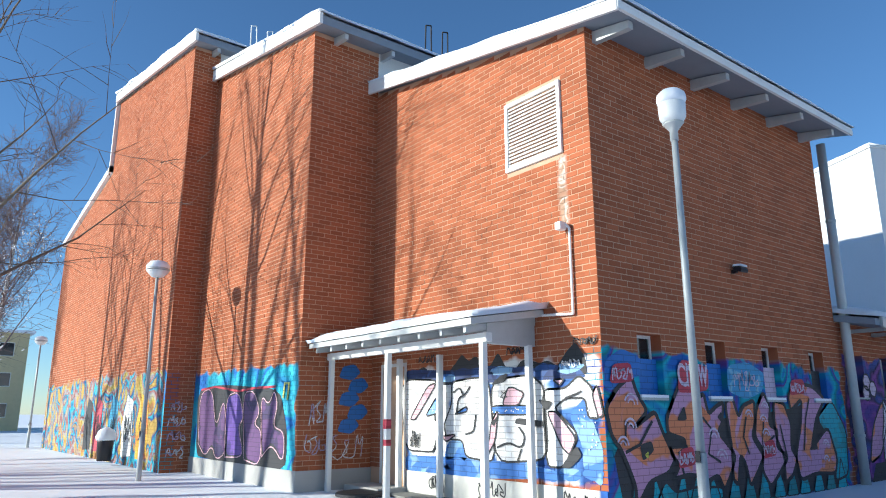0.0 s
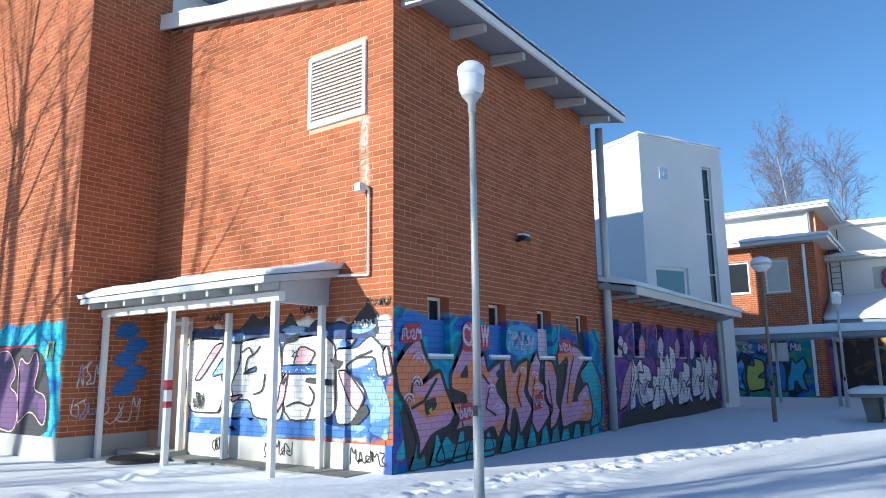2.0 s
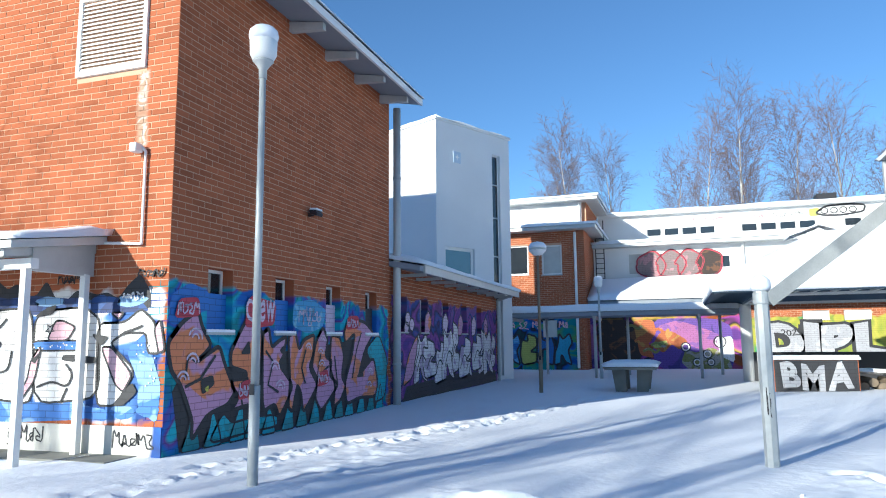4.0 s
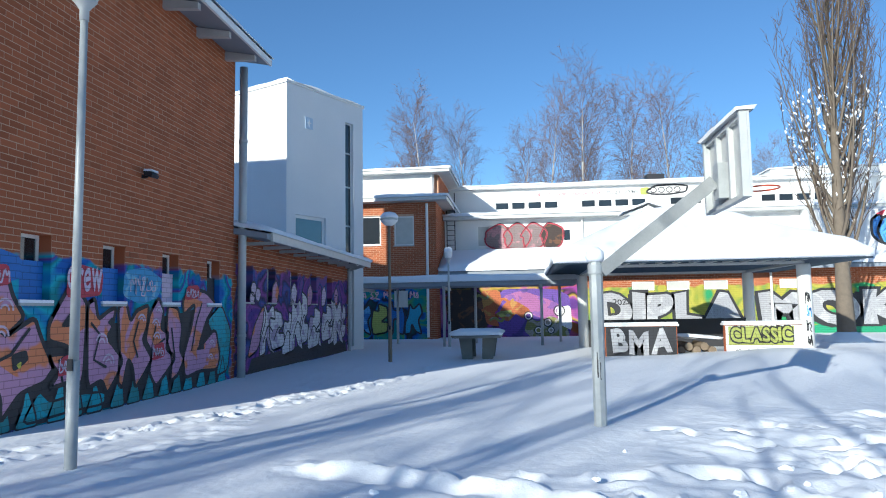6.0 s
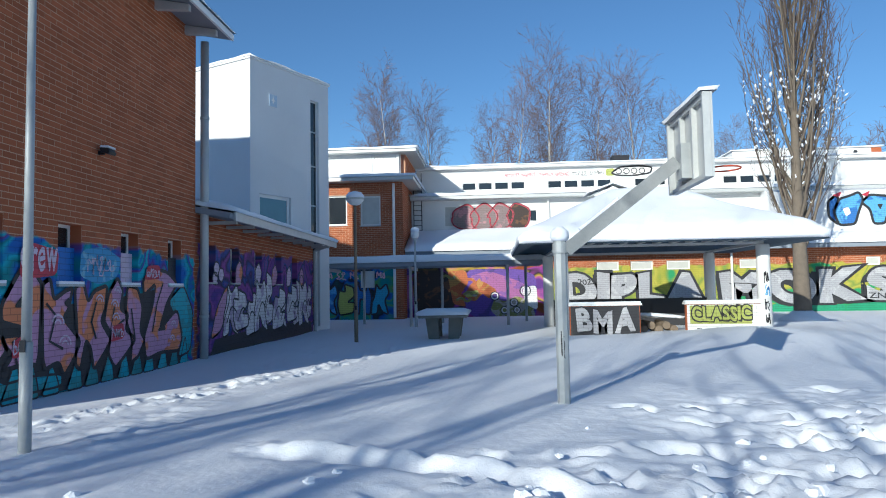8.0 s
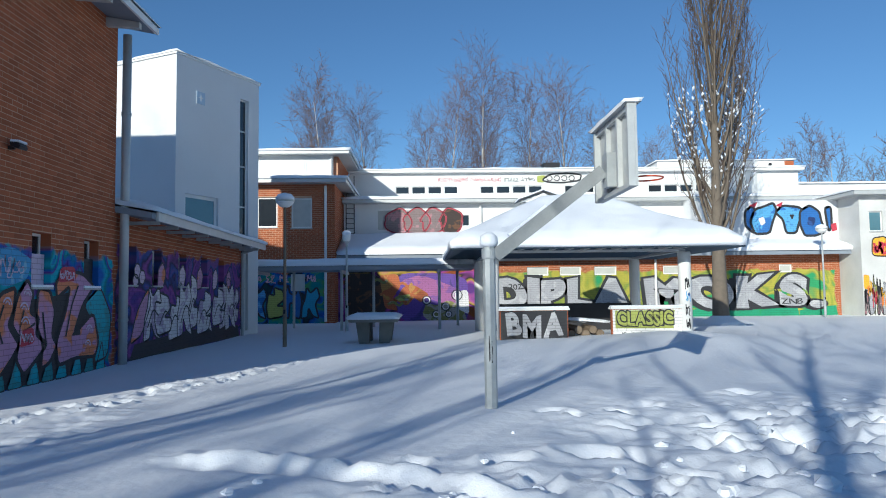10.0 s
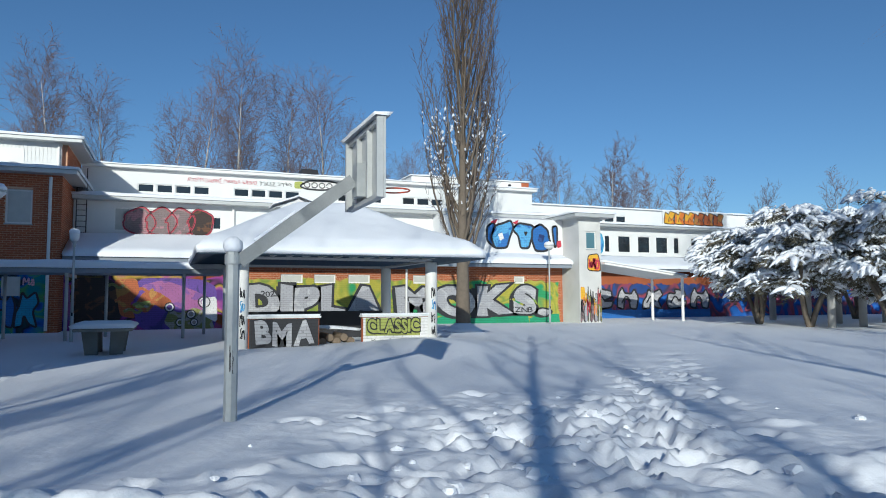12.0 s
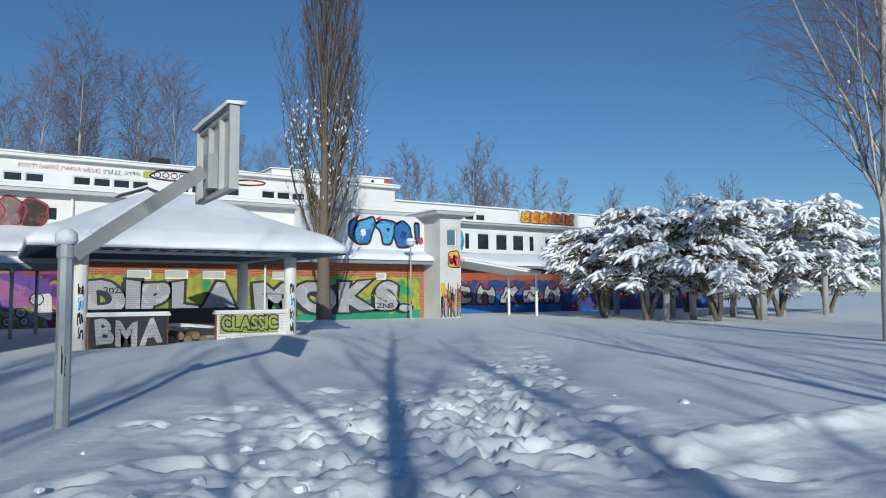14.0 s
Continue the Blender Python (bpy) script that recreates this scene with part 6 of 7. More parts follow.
for i in range(14):
    u = 8.0 + i * 0.52 + rs.uniform(-0.08, 0.08)
    piece(*S, [(u, 0.0), (u + 0.16, 0.3), (u + 0.3 + rs.uniform(-0.1, 0.1), 0.5 + rs.uniform(0, 0.3)), (u + 0.42, 0.2), (u + 0.46, 0.0)], P_cyan_x if i % 3 else P_teal_x, 0.0135, P_black_x, 0.035)
piece(*S, [(7.6, 1.6), (7.9, 1.9), (8.25, 2.1), (8.35, 1.85), (8.6, 1.55), (8.25, 1.3), (8.45, 1.4), (8.8, 1.55), (8.95, 1.25), (9.25, 0.8), (9.05, 0.6), (8.55, 0.5), (8.2, 0.15), (8.2, 0.45), (8.05, 0.75), (7.9, 1.0), (7.7, 1.2)], P_pink_x, 0.019, P_black_x, 0.075)
piece(*S, [(9.1, 1.45), (9.4, 1.85), (9.65, 2.15), (9.85, 1.9), (10.0, 1.75), (9.95, 0.5), (9.6, 0.55), (9.15, 0.5), (9.35, 0.7), (9.15, 0.9), (9.15, 1.0), (9.55, 1.0), (9.55, 1.1), (9.1, 1.2)], P_pink_x, 0.019, P_black_x, 0.075)
piece(*S, [(10.0, 1.75), (10.2, 1.85), (10.3, 1.5), (10.6, 1.65), (10.8, 1.7), (10.7, 1.35), (10.55, 1.2), (11.05, 0.8), (10.85, 0.5), (10.6, 0.25), (10.45, 0.5), (10.05, 0.4)], P_pink_x, 0.019, P_black_x, 0.075)
piece(*S, [(10.85, 1.7), (11.1, 1.8), (11.25, 1.45), (11.45, 1.65), (11.85, 1.75), (11.8, 1.35), (11.65, 1.1), (12.0, 0.75), (11.75, 0.5), (11.45, 0.25), (11.35, 0.65), (11.2, 0.8), (11.05, 0.3), (10.9, 0.4), (10.95, 0.9)], P_pink_x, 0.019, P_black_x, 0.075)
piece(*S, [(11.9, 1.6), (12.2, 1.9), (12.4, 1.65), (12.3, 1.3), (12.6, 1.2), (12.5, 0.9), (12.9, 0.7), (12.55, 0.45), (12.15, 0.2), (11.9, 0.5), (12.0, 0.85), (11.75, 1.1)], P_pink_x, 0.019, P_black_x, 0.075)
piece(*S, [(12.55, 1.75), (12.95, 1.7), (13.15, 1.3), (13.05, 0.85), (13.25, 0.65), (13.0, 0.35), (12.7, 0.25), (12.75, 0.7), (12.5, 1.1)], P_pink_x, 0.019, P_black_x, 0.075)
piece(*S, [(13.15, 1.85), (13.5, 2.1), (14.2, 2.05), (14.7, 1.8), (14.2, 1.4), (13.85, 0.8), (14.7, 1.25), (14.95, 0.6), (14.8, 0.3), (13.95, 0.35), (13.3, 0.25), (13.2, 0.7), (13.55, 1.3), (13.7, 1.8), (13.2, 1.55)], P_pink_x, 0.019, P_black_x, 0.075)
for pts in ([(8.35, 1.05), (8.65, 1.1), (8.7, 0.95), (8.4, 0.8)], [(9.35, 1.4), (9.6, 1.65), (9.65, 1.4)], [(13.75, 0.8), (14.05, 1.0), (14.15, 0.8)], [(10.55, 1.45), (10.7, 1.55), (10.7, 1.35)]):
    piece(*S, pts, P_black_x, 0.028, None)
piece(*S, [(8.45, 0.9), (8.55, 0.95), (8.55, 0.85), (8.5, 0.85)], P_lime_x, 0.031, None)
for pts in ([(8.25, 1.3), (8.05, 1.4), (8.0, 1.05)], [(8.0, 0.95), (8.35, 1.05), (8.7, 1.4)], [(9.6, 1.0), (9.35, 0.9), (9.45, 0.55)], [(10.1, 1.45), (10.35, 1.25), (10.2, 0.85), (10.55, 0.7)], [(11.5, 1.45), (11.35, 1.1), (11.5, 0.8)], [(12.1, 1.35), (11.95, 0.9), (12.45, 1.1)], [(12.7, 1.3), (12.85, 0.7)], [(14.0, 1.8), (13.75, 1.4), (13.55, 0.8)]):
    stroke(*S, pts, 0.05, P_black_x, 0.029)
for u, z, r in ((8.2, 1.65, 0.16), (8.15, 1.3, 0.14), (7.95, 1.05, 0.13), (10.4, 1.1, 0.16), (10.6, 0.75, 0.16), (12.2, 1.6, 0.12), (12.1, 1.35, 0.13), (12.15, 1.1, 0.13), (11.6, 1.45, 0.12), (14.5, 0.85, 0.13), (14.45, 0.55, 0.12)):
    stroke(*S, [(u + r * math.cos(0.4 * a), z + r * math.sin(0.4 * a)) for a in range(8)], 0.035, P_lilac_x, 0.031)
    stroke(*S, [(u + r * 0.5 * math.cos(0.4 * a), z + r * 0.5 * math.sin(0.4 * a)) for a in range(8)], 0.03, P_lilac_x, 0.031)
piece(*S, [(9.45, 1.85), (9.5, 2.3), (9.65, 2.4), (10.4, 2.3), (10.35, 1.9), (9.85, 1.85)], P_red_x, 0.033, None)
letters("Crew", *S, 9.45, 10.35, 1.93, 2.32, P_lilac_x, None, bold=0.02, seed=9, out=0.036)
for k, (u, z, w) in enumerate(((7.7, 1.95, 0.6), (9.3, 0.65, 0.5), (11.95, 0.7, 0.5), (13.2, 1.85, 0.7))):
    piece(*S, [(u, z), (u + w, z + 0.05), (u + w * 0.9, z + 0.34), (u + 0.1, z + 0.3)], P_red_x, 0.034, None)
    scribble(*S, u + 0.05, z + 0.06, w - 0.1, 0.22, 4, P_lilac_x, k, 0.028, 0.038)
scribble(*S, 11.2, 1.95, 0.9, 0.35, 5, P_lilac_x, 31, 0.025, 0.03)
for h, m in zip(south_holes, (P_blue_x, P_blue_x, P_lilac_x, P_black_x)):
    part("window_board", boxes((h[0] + 0.01, WY + 0.12, h[2] + 0.05, h[1] - 0.01, WY + 0.15, h[2] + 0.62)), m, hall, "sprayed board over the lower half of a window")

# west wall: white piece with black lines, pale pink bars and starry blue
Wl = (wall_w, "y", WX, -1)
piece(*Wl, [(11.15, 2.25), (11.0, 2.4), (9.3, 2.3), (8.5, 2.35), (7.45, 2.25), (6.4, 2.2), (6.25, 2.05), (7.2, 2.05), (9.15, 2.05)], P_navy_y, 0.0105, None)
for pts in ([(11.1, 0.7), (9.2, 0.75), (7.15, 0.7), (7.25, 0.5), (9.0, 0.4), (11.05, 0.4)], [(9.7, 1.0), (9.2, 1.1), (9.1, 0.55), (9.85, 0.5)], [(6.65, 1.5), (6.25, 1.8), (6.15, 1.35), (6.0, 1.0), (6.05, 0.45), (6.4, 0.7), (6.4, 1.05)]):
    piece(*Wl, pts, P_cobalt_y, 0.012, None)
piece(*Wl, [(11.0, 2.2), (9.95, 2.15), (10.1, 1.4), (9.9, 1.35), (10.05, 0.8), (11.05, 0.8), (11.25, 2.0)], P_white_y, 0.015, P_black_y, 0.035)
piece(*Wl, [(9.55, 2.1), (9.0, 2.15), (8.5, 2.15), (8.35, 0.7), (9.15, 0.75), (9.25, 1.05), (9.7, 1.05), (9.8, 1.3), (9.55, 1.7)], P_white_y, 0.015, P_black_y, 0.035)
piece(*Wl, [(8.45, 2.1), (7.45, 2.15), (7.15, 1.95), (7.1, 0.8), (8.35, 0.7)], P_white_y, 0.015, P_black_y, 0.035)
piece(*Wl, [(7.2, 1.9), (6.7, 1.9), (6.4, 2.1), (6.15, 1.9), (6.05, 1.45), (6.25, 1.45), (6.3, 1.75), (6.7, 1.75), (6.95, 1.6), (6.45, 1.2), (6.8, 0.7), (7.15, 0.7)], P_white_y, 0.015, P_black_y, 0.035)
for pts in ([(8.45, 1.65), (7.45, 1.65), (7.45, 1.5), (8.4, 1.5)], [(10.4, 1.45), (9.95, 1.9), (9.85, 1.55)], [(9.5, 1.5), (9.1, 1.65), (9.1, 1.55)]):
    piece(*Wl, pts, P_cobalt_y, 0.022, P_black_y, 0.03)
for pts in ([(10.3, 2.05), (10.0, 2.1), (10.7, 1.4), (10.9, 1.4)], [(8.0, 1.95), (7.85, 1.95), (7.6, 1.85), (7.75, 1.65), (8.15, 1.65)], [(7.1, 1.55), (6.9, 1.55), (6.5, 1.15), (6.65, 0.9), (6.8, 1.0)], [(6.15, 1.8), (6.05, 1.95), (5.95, 1.5), (6.05, 1.45)], [(8.45, 1.35), (8.25, 1.6), (8.35, 1.05), (8.6, 0.75), (8.7, 0.8), (8.5, 1.05)], [(6.95, 2.05), (6.7, 2.05), (6.8, 1.95)], [(9.85, 1.1), (9.4, 1.15), (9.7, 1.0)]):
    piece(*Wl, pts, P_pinkw_y, 0.026, P_black_y, 0.03)
for pts in ([(6.85, 0.7), (6.5, 1.05), (6.4, 0.9), (6.65, 0.7)], [(7.85, 1.35), (7.8, 1.45), (7.15, 1.4), (7.2, 1.3)], [(7.3, 1.75), (6.95, 1.7), (7.1, 1.55)], [(8.45, 1.35), (8.25, 1.5), (8.35, 1.3)], [(8.2, 2.15), (8.0, 2.2), (8.05, 2.05), (8.45, 2.0)]):
    piece(*Wl, pts, P_black_y, 0.03, None)
for pts in ([(8.3, 0.95), (8.0, 1.05), (7.7, 0.95), (7.6, 1.15), (7.75, 1.3)], [(9.0, 2.0), (9.15, 1.85), (9.35, 1.8), (9.4, 1.5)], [(9.95, 1.3), (10.05, 0.9), (10.15, 0.8)], [(8.85, 1.5), (8.9, 1.2), (9.15, 1.15)], [(7.7, 0.95), (7.8, 0.75)], [(9.5, 1.9), (9.3, 2.0), (9.2, 1.85)], [(6.7, 1.75), (6.5, 1.8), (6.35, 1.85)]):
    stroke(*Wl, smooth_line(pts), 0.035, P_black_y, 0.032)
stroke(*Wl, [(8.1 + (0.09 if i % 2 else 0.035) * math.sin(0.63 * i), 1.82 + (0.09 if i % 2 else 0.035) * math.cos(0.63 * i)) for i in range(11)], 0.025, P_black_y, 0.032)
for i in range(34):
    u, z = (rs.uniform(7.5, 8.4), rs.uniform(1.53, 1.63)) if i < 12 else (rs.uniform(6.1, 6.45), rs.uniform(0.9, 1.6)) if i < 26 else (rs.uniform(9.95, 10.2), rs.uniform(1.55, 1.7))
    patch(*Wl, [(u + 0.014 * math.cos(a), z + 0.014 * math.sin(a)) for a in range(6)], P_white_y, 0.03)
crest = [(6.25 + 0.2 * i, 2.34 + 0.12 * math.sin(1.7 * i) * math.sin(0.45 * i + 1) + (0.22 if i in (13, 14, 15) else 0.16 if i in (1, 2, 10) else 0)) for i in range(25)]
piece(*Wl, crest + [(11.1, 2.05), (6.25, 2.05)], P_black_y, 0.0095, None)
for i in range(9):
    u, z, r = 6.6 + 0.52 * i, 2.22 + 0.05 * math.sin(3 * i), 0.2
    piece(*Wl, [(u + r * 1.5 * rs.uniform(0.8, 1.15) * math.cos(a * 0.7), z + r * 0.45 * rs.uniform(0.8, 1.15) * math.sin(a * 0.7)) for a in range(9)], P_cobalt_y if i % 3 == 0 else P_navy_y, 0.0118, None)
for i in range(11):
    u, z, r = 6.2 + i * 0.46, 0.6 + rs.uniform(-0.06, 0.06), rs.uniform(0.12, 0.2)
    piece(*Wl, [(u + r * 1.5 * rs.uniform(0.8, 1.15) * math.cos(a * 0.7), z + r * 0.6 * rs.uniform(0.8, 1.2) * math.sin(a * 0.7)) for a in range(9)], P_cobalt_y, 0.0125 + 0.0004 * (i % 4), None)
for k, (u, z, w, h) in enumerate(((6.0, 2.55, 0.5, 0.14), (7.45, 2.5, 0.55, 0.16), (8.1, 0.1, 0.75, 0.3), (6.05, 0.12, 0.75, 0.25), (9.75, 0.12, 0.5, 0.3), (9.9, 2.5, 0.7, 0.16), (10.55, 0.85, 0.35, 0.35))):
    scribble(*Wl, u, z, w, h, 5, P_black_y, 20 + k, 0.024, 0.036)
scribble(*Wl, 6.35, 2.24, 0.4, 0.12, 5, P_white_y, 44, 0.018, 0.036)

# bays
bay_walls = [o for o in hall.children if o.name.startswith("wall")]
bw1 = [o for o in bay_walls if "tall sunlit" in str(o.get("label", ""))]
piece(bw1[0], "y", B1X, -1, [(18.25, 0.45), (18.45, 2.15), (16.85, 2.25), (13.3, 2.05), (12.85, 1.15), (12.85, 0.4), (15.0, 0.3), (17.25, 0.4)], P_black_y, 0.011, None)
for pts, m in (([(18.1, 0.75), (18.25, 2.05), (17.35, 2.2), (16.9, 1.1), (16.45, 2.0), (16.1, 0.6), (16.75, 0.4), (17.1, 0.75), (17.55, 0.45)], P_purple_y), ([(16.2, 0.5), (16.35, 1.95), (15.55, 2.05), (15.15, 1.45), (15.45, 1.2), (15.0, 0.55)], P_violet_y), ([(15.0, 0.5), (15.3, 2.0), (14.65, 2.05), (14.25, 1.55), (14.55, 1.3), (14.1, 1.15), (14.1, 0.4)], P_purple_y), ([(14.05, 0.6), (14.25, 1.95), (13.8, 1.7), (13.55, 2.05), (13.35, 1.7), (13.55, 1.25), (12.95, 1.15), (12.95, 0.5), (13.55, 0.9)], P_purple_y)):
    piece(bw1[0], "y", B1X, -1, pts, m, 0.016, P_black_y, 0.09)
    stroke(bw1[0], "y", B1X, -1, smooth_line(pts + pts[:1]), 0.025, P_pinkw_y, 0.024)
stroke(bw1[0], "y", B1X, -1, [(18.15, 2.15), (17.1, 2.2), (15.55, 2.05), (14.65, 2.1), (13.5, 2.1)], 0.05, P_red_y, 0.026)
stroke(bw1[0], "y", B1X, -1, [(13.1, 1.85), (13.05, 2.15), (12.85, 2.15), (12.9, 1.8)], 0.08, P_lime_y, 0.026)
for k, u in enumerate((20.0, 21.6, 23.4, 25.5, 27.0)):
    patch(bw1[1], "y", B2X, -1, [(u, 0.3), (u + 1.1, 0.25), (u + 1.3, 1.2), (u + 0.9, 2.1), (u + 0.2, 1.9)], (P_yellow_y, P_white_y, P_cyan_y, P_red_y, P_black_y)[k], 0.013)
    scribble(bw1[1], "y", B2X, -1, u + 0.2, 0.7, 0.8, 0.9, 3, P_black_y, k, 0.06, 0.02)
for k, (x, z, w, h) in enumerate(((6.05, 1.3, 0.5, 0.5), (6.0, 0.7, 0.5, 0.45), (6.6, 0.6, 0.8, 0.5))):
    scribble(side1, "x", B1Y, -1, x, z, w, h, 3, P_white_x, 50 + k, 0.025, 0.015)
for k in range(5):
    u, z = 6.75 + 0.22 * (k % 2), 1.15 + 0.28 * k
    piece(side1, "x", B1Y, -1, [(u, z), (u + 0.35, z - 0.05), (u + 0.55, z + 0.12), (u + 0.4, z + 0.3), (u + 0.1, z + 0.24)], P_blue_x, 0.012 + 0.001 * k, None)
for k in range(4):
    scribble(side2, "x", B2Y, -1, 5.2, 0.4 + 0.4 * k, 0.5, 0.28, 3, P_white_x, 65 + k, 0.03, 0.015)

# low wing: silver-white blocks with black between them
for i in range(11):
    u, w, z, h = 17.4 + i * 0.8, 1.2 + 0.3 * math.sin(3 * i), 0.4 + 0.12 * math.sin(2 * i), 1.45 + 0.3 * math.sin(5 * i)
    piece(lw, "x", WY + 0.02, -1, [(u + w * (a + 0.25 * math.sin(4 * i) * b), z + h * b) for a, b in FORMS[(i * i) % 3]], P_white_x, 0.014 + 0.004 * (i % 2), P_black_x, 0.06)
    stroke(lw, "x", WY + 0.02, -1, smooth_line([(u + 0.2 * w, z + 0.25 * h), (u + 0.5 * w, z + 0.6 * h), (u + 0.8 * w, z + 0.45 * h)]), 0.05, P_black_x, 0.028)
    if i % 2:
        piece(lw, "x", WY + 0.02, -1, [(u + 0.1, 1.75), (u + 0.5, 1.8), (u + 0.7, 2.2), (u + 0.45, 2.5), (u + 0.15, 2.3)], P_pink_x if i % 4 == 1 else P_lilac_x, 0.012, P_black_x, 0.05)
for u, z, r in ((17.0, 2.2, 0.2), (17.3, 2.05, 0.2), (16.9, 1.95, 0.18), (25.0, 2.0, 0.22), (25.2, 1.6, 0.25)):
    piece(lw, "x", WY + 0.02, -1, [(u + r * math.cos(a), z + r * math.sin(a)) for a in range(6)], P_lilac_x, 0.011, P_black_x, 0.04)
piece(lw, "x", WY + 0.02, -1, [(16.6, 0.4), (17.3, 0.6), (17.9, 1.4), (17.7, 1.8), (17.0, 1.2)], P_pink_x, 0.0115, P_black_x, 0.05)
patch(lw, "x", WY + 0.02, -1, [(16.6, 0.02), (26.5, 0.02), (26.3, 0.45), (21, 0.55), (16.9, 0.4)], P_black_x, 0.01)

# court wall
Cw = (cw, "y", 36.4, -1)
for word, ua, ub, sd in (("DIPLA", -4.7, -12.2, 5), ("MOKS.", -12.9, -22.6, 8)):
    letters(word, *Cw, ua + 0.14, ub + 0.14, 0.4, 2.15, P_black_y, None, bold=0.12, jit=0.06, seed=sd, out=0.012, gap=-0.02)
    letters(word, *Cw, ua, ub, 0.52, 2.27, P_silver_y, P_black_y, bold=0.075, edge=0.06, jit=0.06, seed=sd, out=0.022, gap=0.03)
letters("2023", *Cw, -5.6, -6.5, 1.7, 2.0, P_black_y, None, bold=0.01, seed=2, out=0.036)
letters("ZNB", *Cw, -20.2, -21.4, 0.75, 1.05, P_black_y, None, bold=0.01, seed=2, out=0.036)
for i in range(9):
    u = -4.4 - i * 2.1
    patch(*Cw, [(u, 0.1), (u - 2.1, 0.1), (u - 2.0, 0.45 + 0.1 * (i % 3)), (u - 0.9, 0.6), (u, 0.4)], P_green_y, 0.009)
# mural behind the walkway: violet and pink clouds, a burnt patch, an orange arrow and pale curling creatures
piece(*Cw, [(4.15, 2.75), (3.15, 2.7), (3.15, 0.1), (4.15, 0.1)], P_violet_y, 0.0100, None)
piece(*Cw, [(3.75, 2.3), (3.15, 2.45), (3.0, 0.55), (3.7, 0.7), (3.4, 1.4)], P_magenta_y, 0.0115, None)
piece(*Cw, [(0.4, 2.65), (-2.7, 2.6), (-3.45, 2.2), (-3.45, 0.0), (0.25, 0.05)], P_violet_y, 0.0130, None)
piece(*Cw, [(3.1, 2.65), (1.35, 2.6), (0.8, 1.65), (0.95, 0.5), (2.15, 0.15), (3.0, 0.4)], P_burnt_y, 0.0145, None)
piece(*Cw, [(0.1, 2.25), (-0.95, 2.55), (-2.7, 1.9), (-3.3, 1.3), (-2.4, 0.9), (-1.25, 1.35), (-0.35, 1.65)], P_magenta_y, 0.0160, None)
piece(*Cw, [(1.25, 2.55), (0.25, 2.6), (0.1, 1.95), (0.55, 1.35), (0.25, 0.65), (0.95, 0.8), (1.1, 1.65)], P_orange_y, 0.0175, None)
piece(*Cw, [(2.55, 0.1), (1.85, 0.5), (0.8, 0.45), (0.25, 0.05)], P_magenta_y, 0.0190, None)
piece(*Cw, [(0.4, 1.2), (-0.05, 1.95), (-0.65, 2.0), (-1.4, 1.5), (-0.95, 1.05), (-0.6, 1.35), (-0.2, 0.9)], P_orange_y, 0.0205, None)
piece(*Cw, [(0.35, 1.4), (-0.4, 1.55), (-0.3, 1.2), (0.25, 1.15)], P_lime_y, 0.0220, None)
piece(*Cw, [(-1.0, 0.45), (-1.25, 1.1), (-1.75, 0.9), (-2.4, 1.2), (-3.15, 0.85), (-3.4, 0.05), (-2.1, 0.0), (-1.35, 0.1)], P_olive_y, 0.0235, None)
piece(*Cw, [(-2.7, 1.6), (-3.45, 1.75), (-3.5, 0.4), (-2.85, 0.75)], P_white_y, 0.0250, None)
for u, z, r in (((-1.25, 1.2, 0.16), (-2.85, 1.45, 0.2), (-2.25, 0.85, 0.15), (-2.4, 0.45, 0.12), (-1.75, 0.45, 0.14))):
    stroke(*Cw, [(u + r * math.cos(0.5 * a), z + r * math.sin(0.5 * a)) for a in range(14)], 0.06, P_white_y, 0.032)
    stroke(*Cw, [(u + 1.4 * r * math.cos(0.5 * a), z + 1.4 * r * math.sin(0.5 * a)) for a in range(14)], 0.05, P_black_y, 0.033)
for k, (u, z) in enumerate(((1.6, 2.2), (1.2, 1.5), (0.8, 1.0), (0.3, 2.0), (0.4, 1.3))):
    stroke(*Cw, smooth_line([(u, z), (u - 0.3, z + 0.15), (u - 0.6, z - 0.1), (u - 0.8, z + 0.1)]), 0.14, P_orange_y if k % 2 else P_olive_y, 0.03)
# brick block under the walkway
for i, u in enumerate((7.75, 6.85, 6.0, 5.1)):
    piece(bw, "y", 35.0, -1, [(u - 0.95 * p, 0.35 + 1.6 * q) for p, q in FORMS[i % 3]], (P_sky_y, P_lime_y, P_blue_y, P_cyan_y)[i], 0.014 + 0.003 * (i % 2), P_black_y, 0.09)
for i in range(5):
    scribble(bw, "y", 35.0, -1, 7.6 - 0.7 * i, 2.2, -0.5, 0.4, 2, P_pinkw_y, 70 + i, 0.06, 0.014)
part("notice_board", boxes((34.9, 4.9, 1.75, 34.98, 5.6, 2.6)), M_board_window, block, "plain beige notice board")
# rings on the white upper wall
for i, u in enumerate((0.3, -0.75, -1.7, -2.7)):
    pts = [(u + 0.7 * math.cos(a * 0.42) * (1 + 0.15 * math.sin(a + i)), 5.6 + 0.74 * math.sin(a * 0.42) * (1 + 0.12 * math.cos(a * 1.3 + i))) for a in range(16)]
    pts = smooth_line(pts, True, 1, 0.25)
    pts.append(pts[0])
    patch(school, "y", 38.6, -1, pts[:-1], (P_smoke_y, P_smoke_y, P_smoke_y, P_burnt_y)[i], 0.012 + 0.002 * i, "paint_disc")
    stroke(school, "y", 38.6, -1, pts, 0.09, P_red_y, 0.03)
    stroke(school, "y", 38.6, -1, [(a[0], a[1] + 0.02) for a in pts], 0.03, P_black_y, 0.034)
for k in range(6):
    scribble(school, "y", 41.0, -1, -2.0 - 1.0 * k, 8.22, -0.9, 0.28, 5, P_red_y if k < 4 else P_black_y, k, 0.02, 0.02)
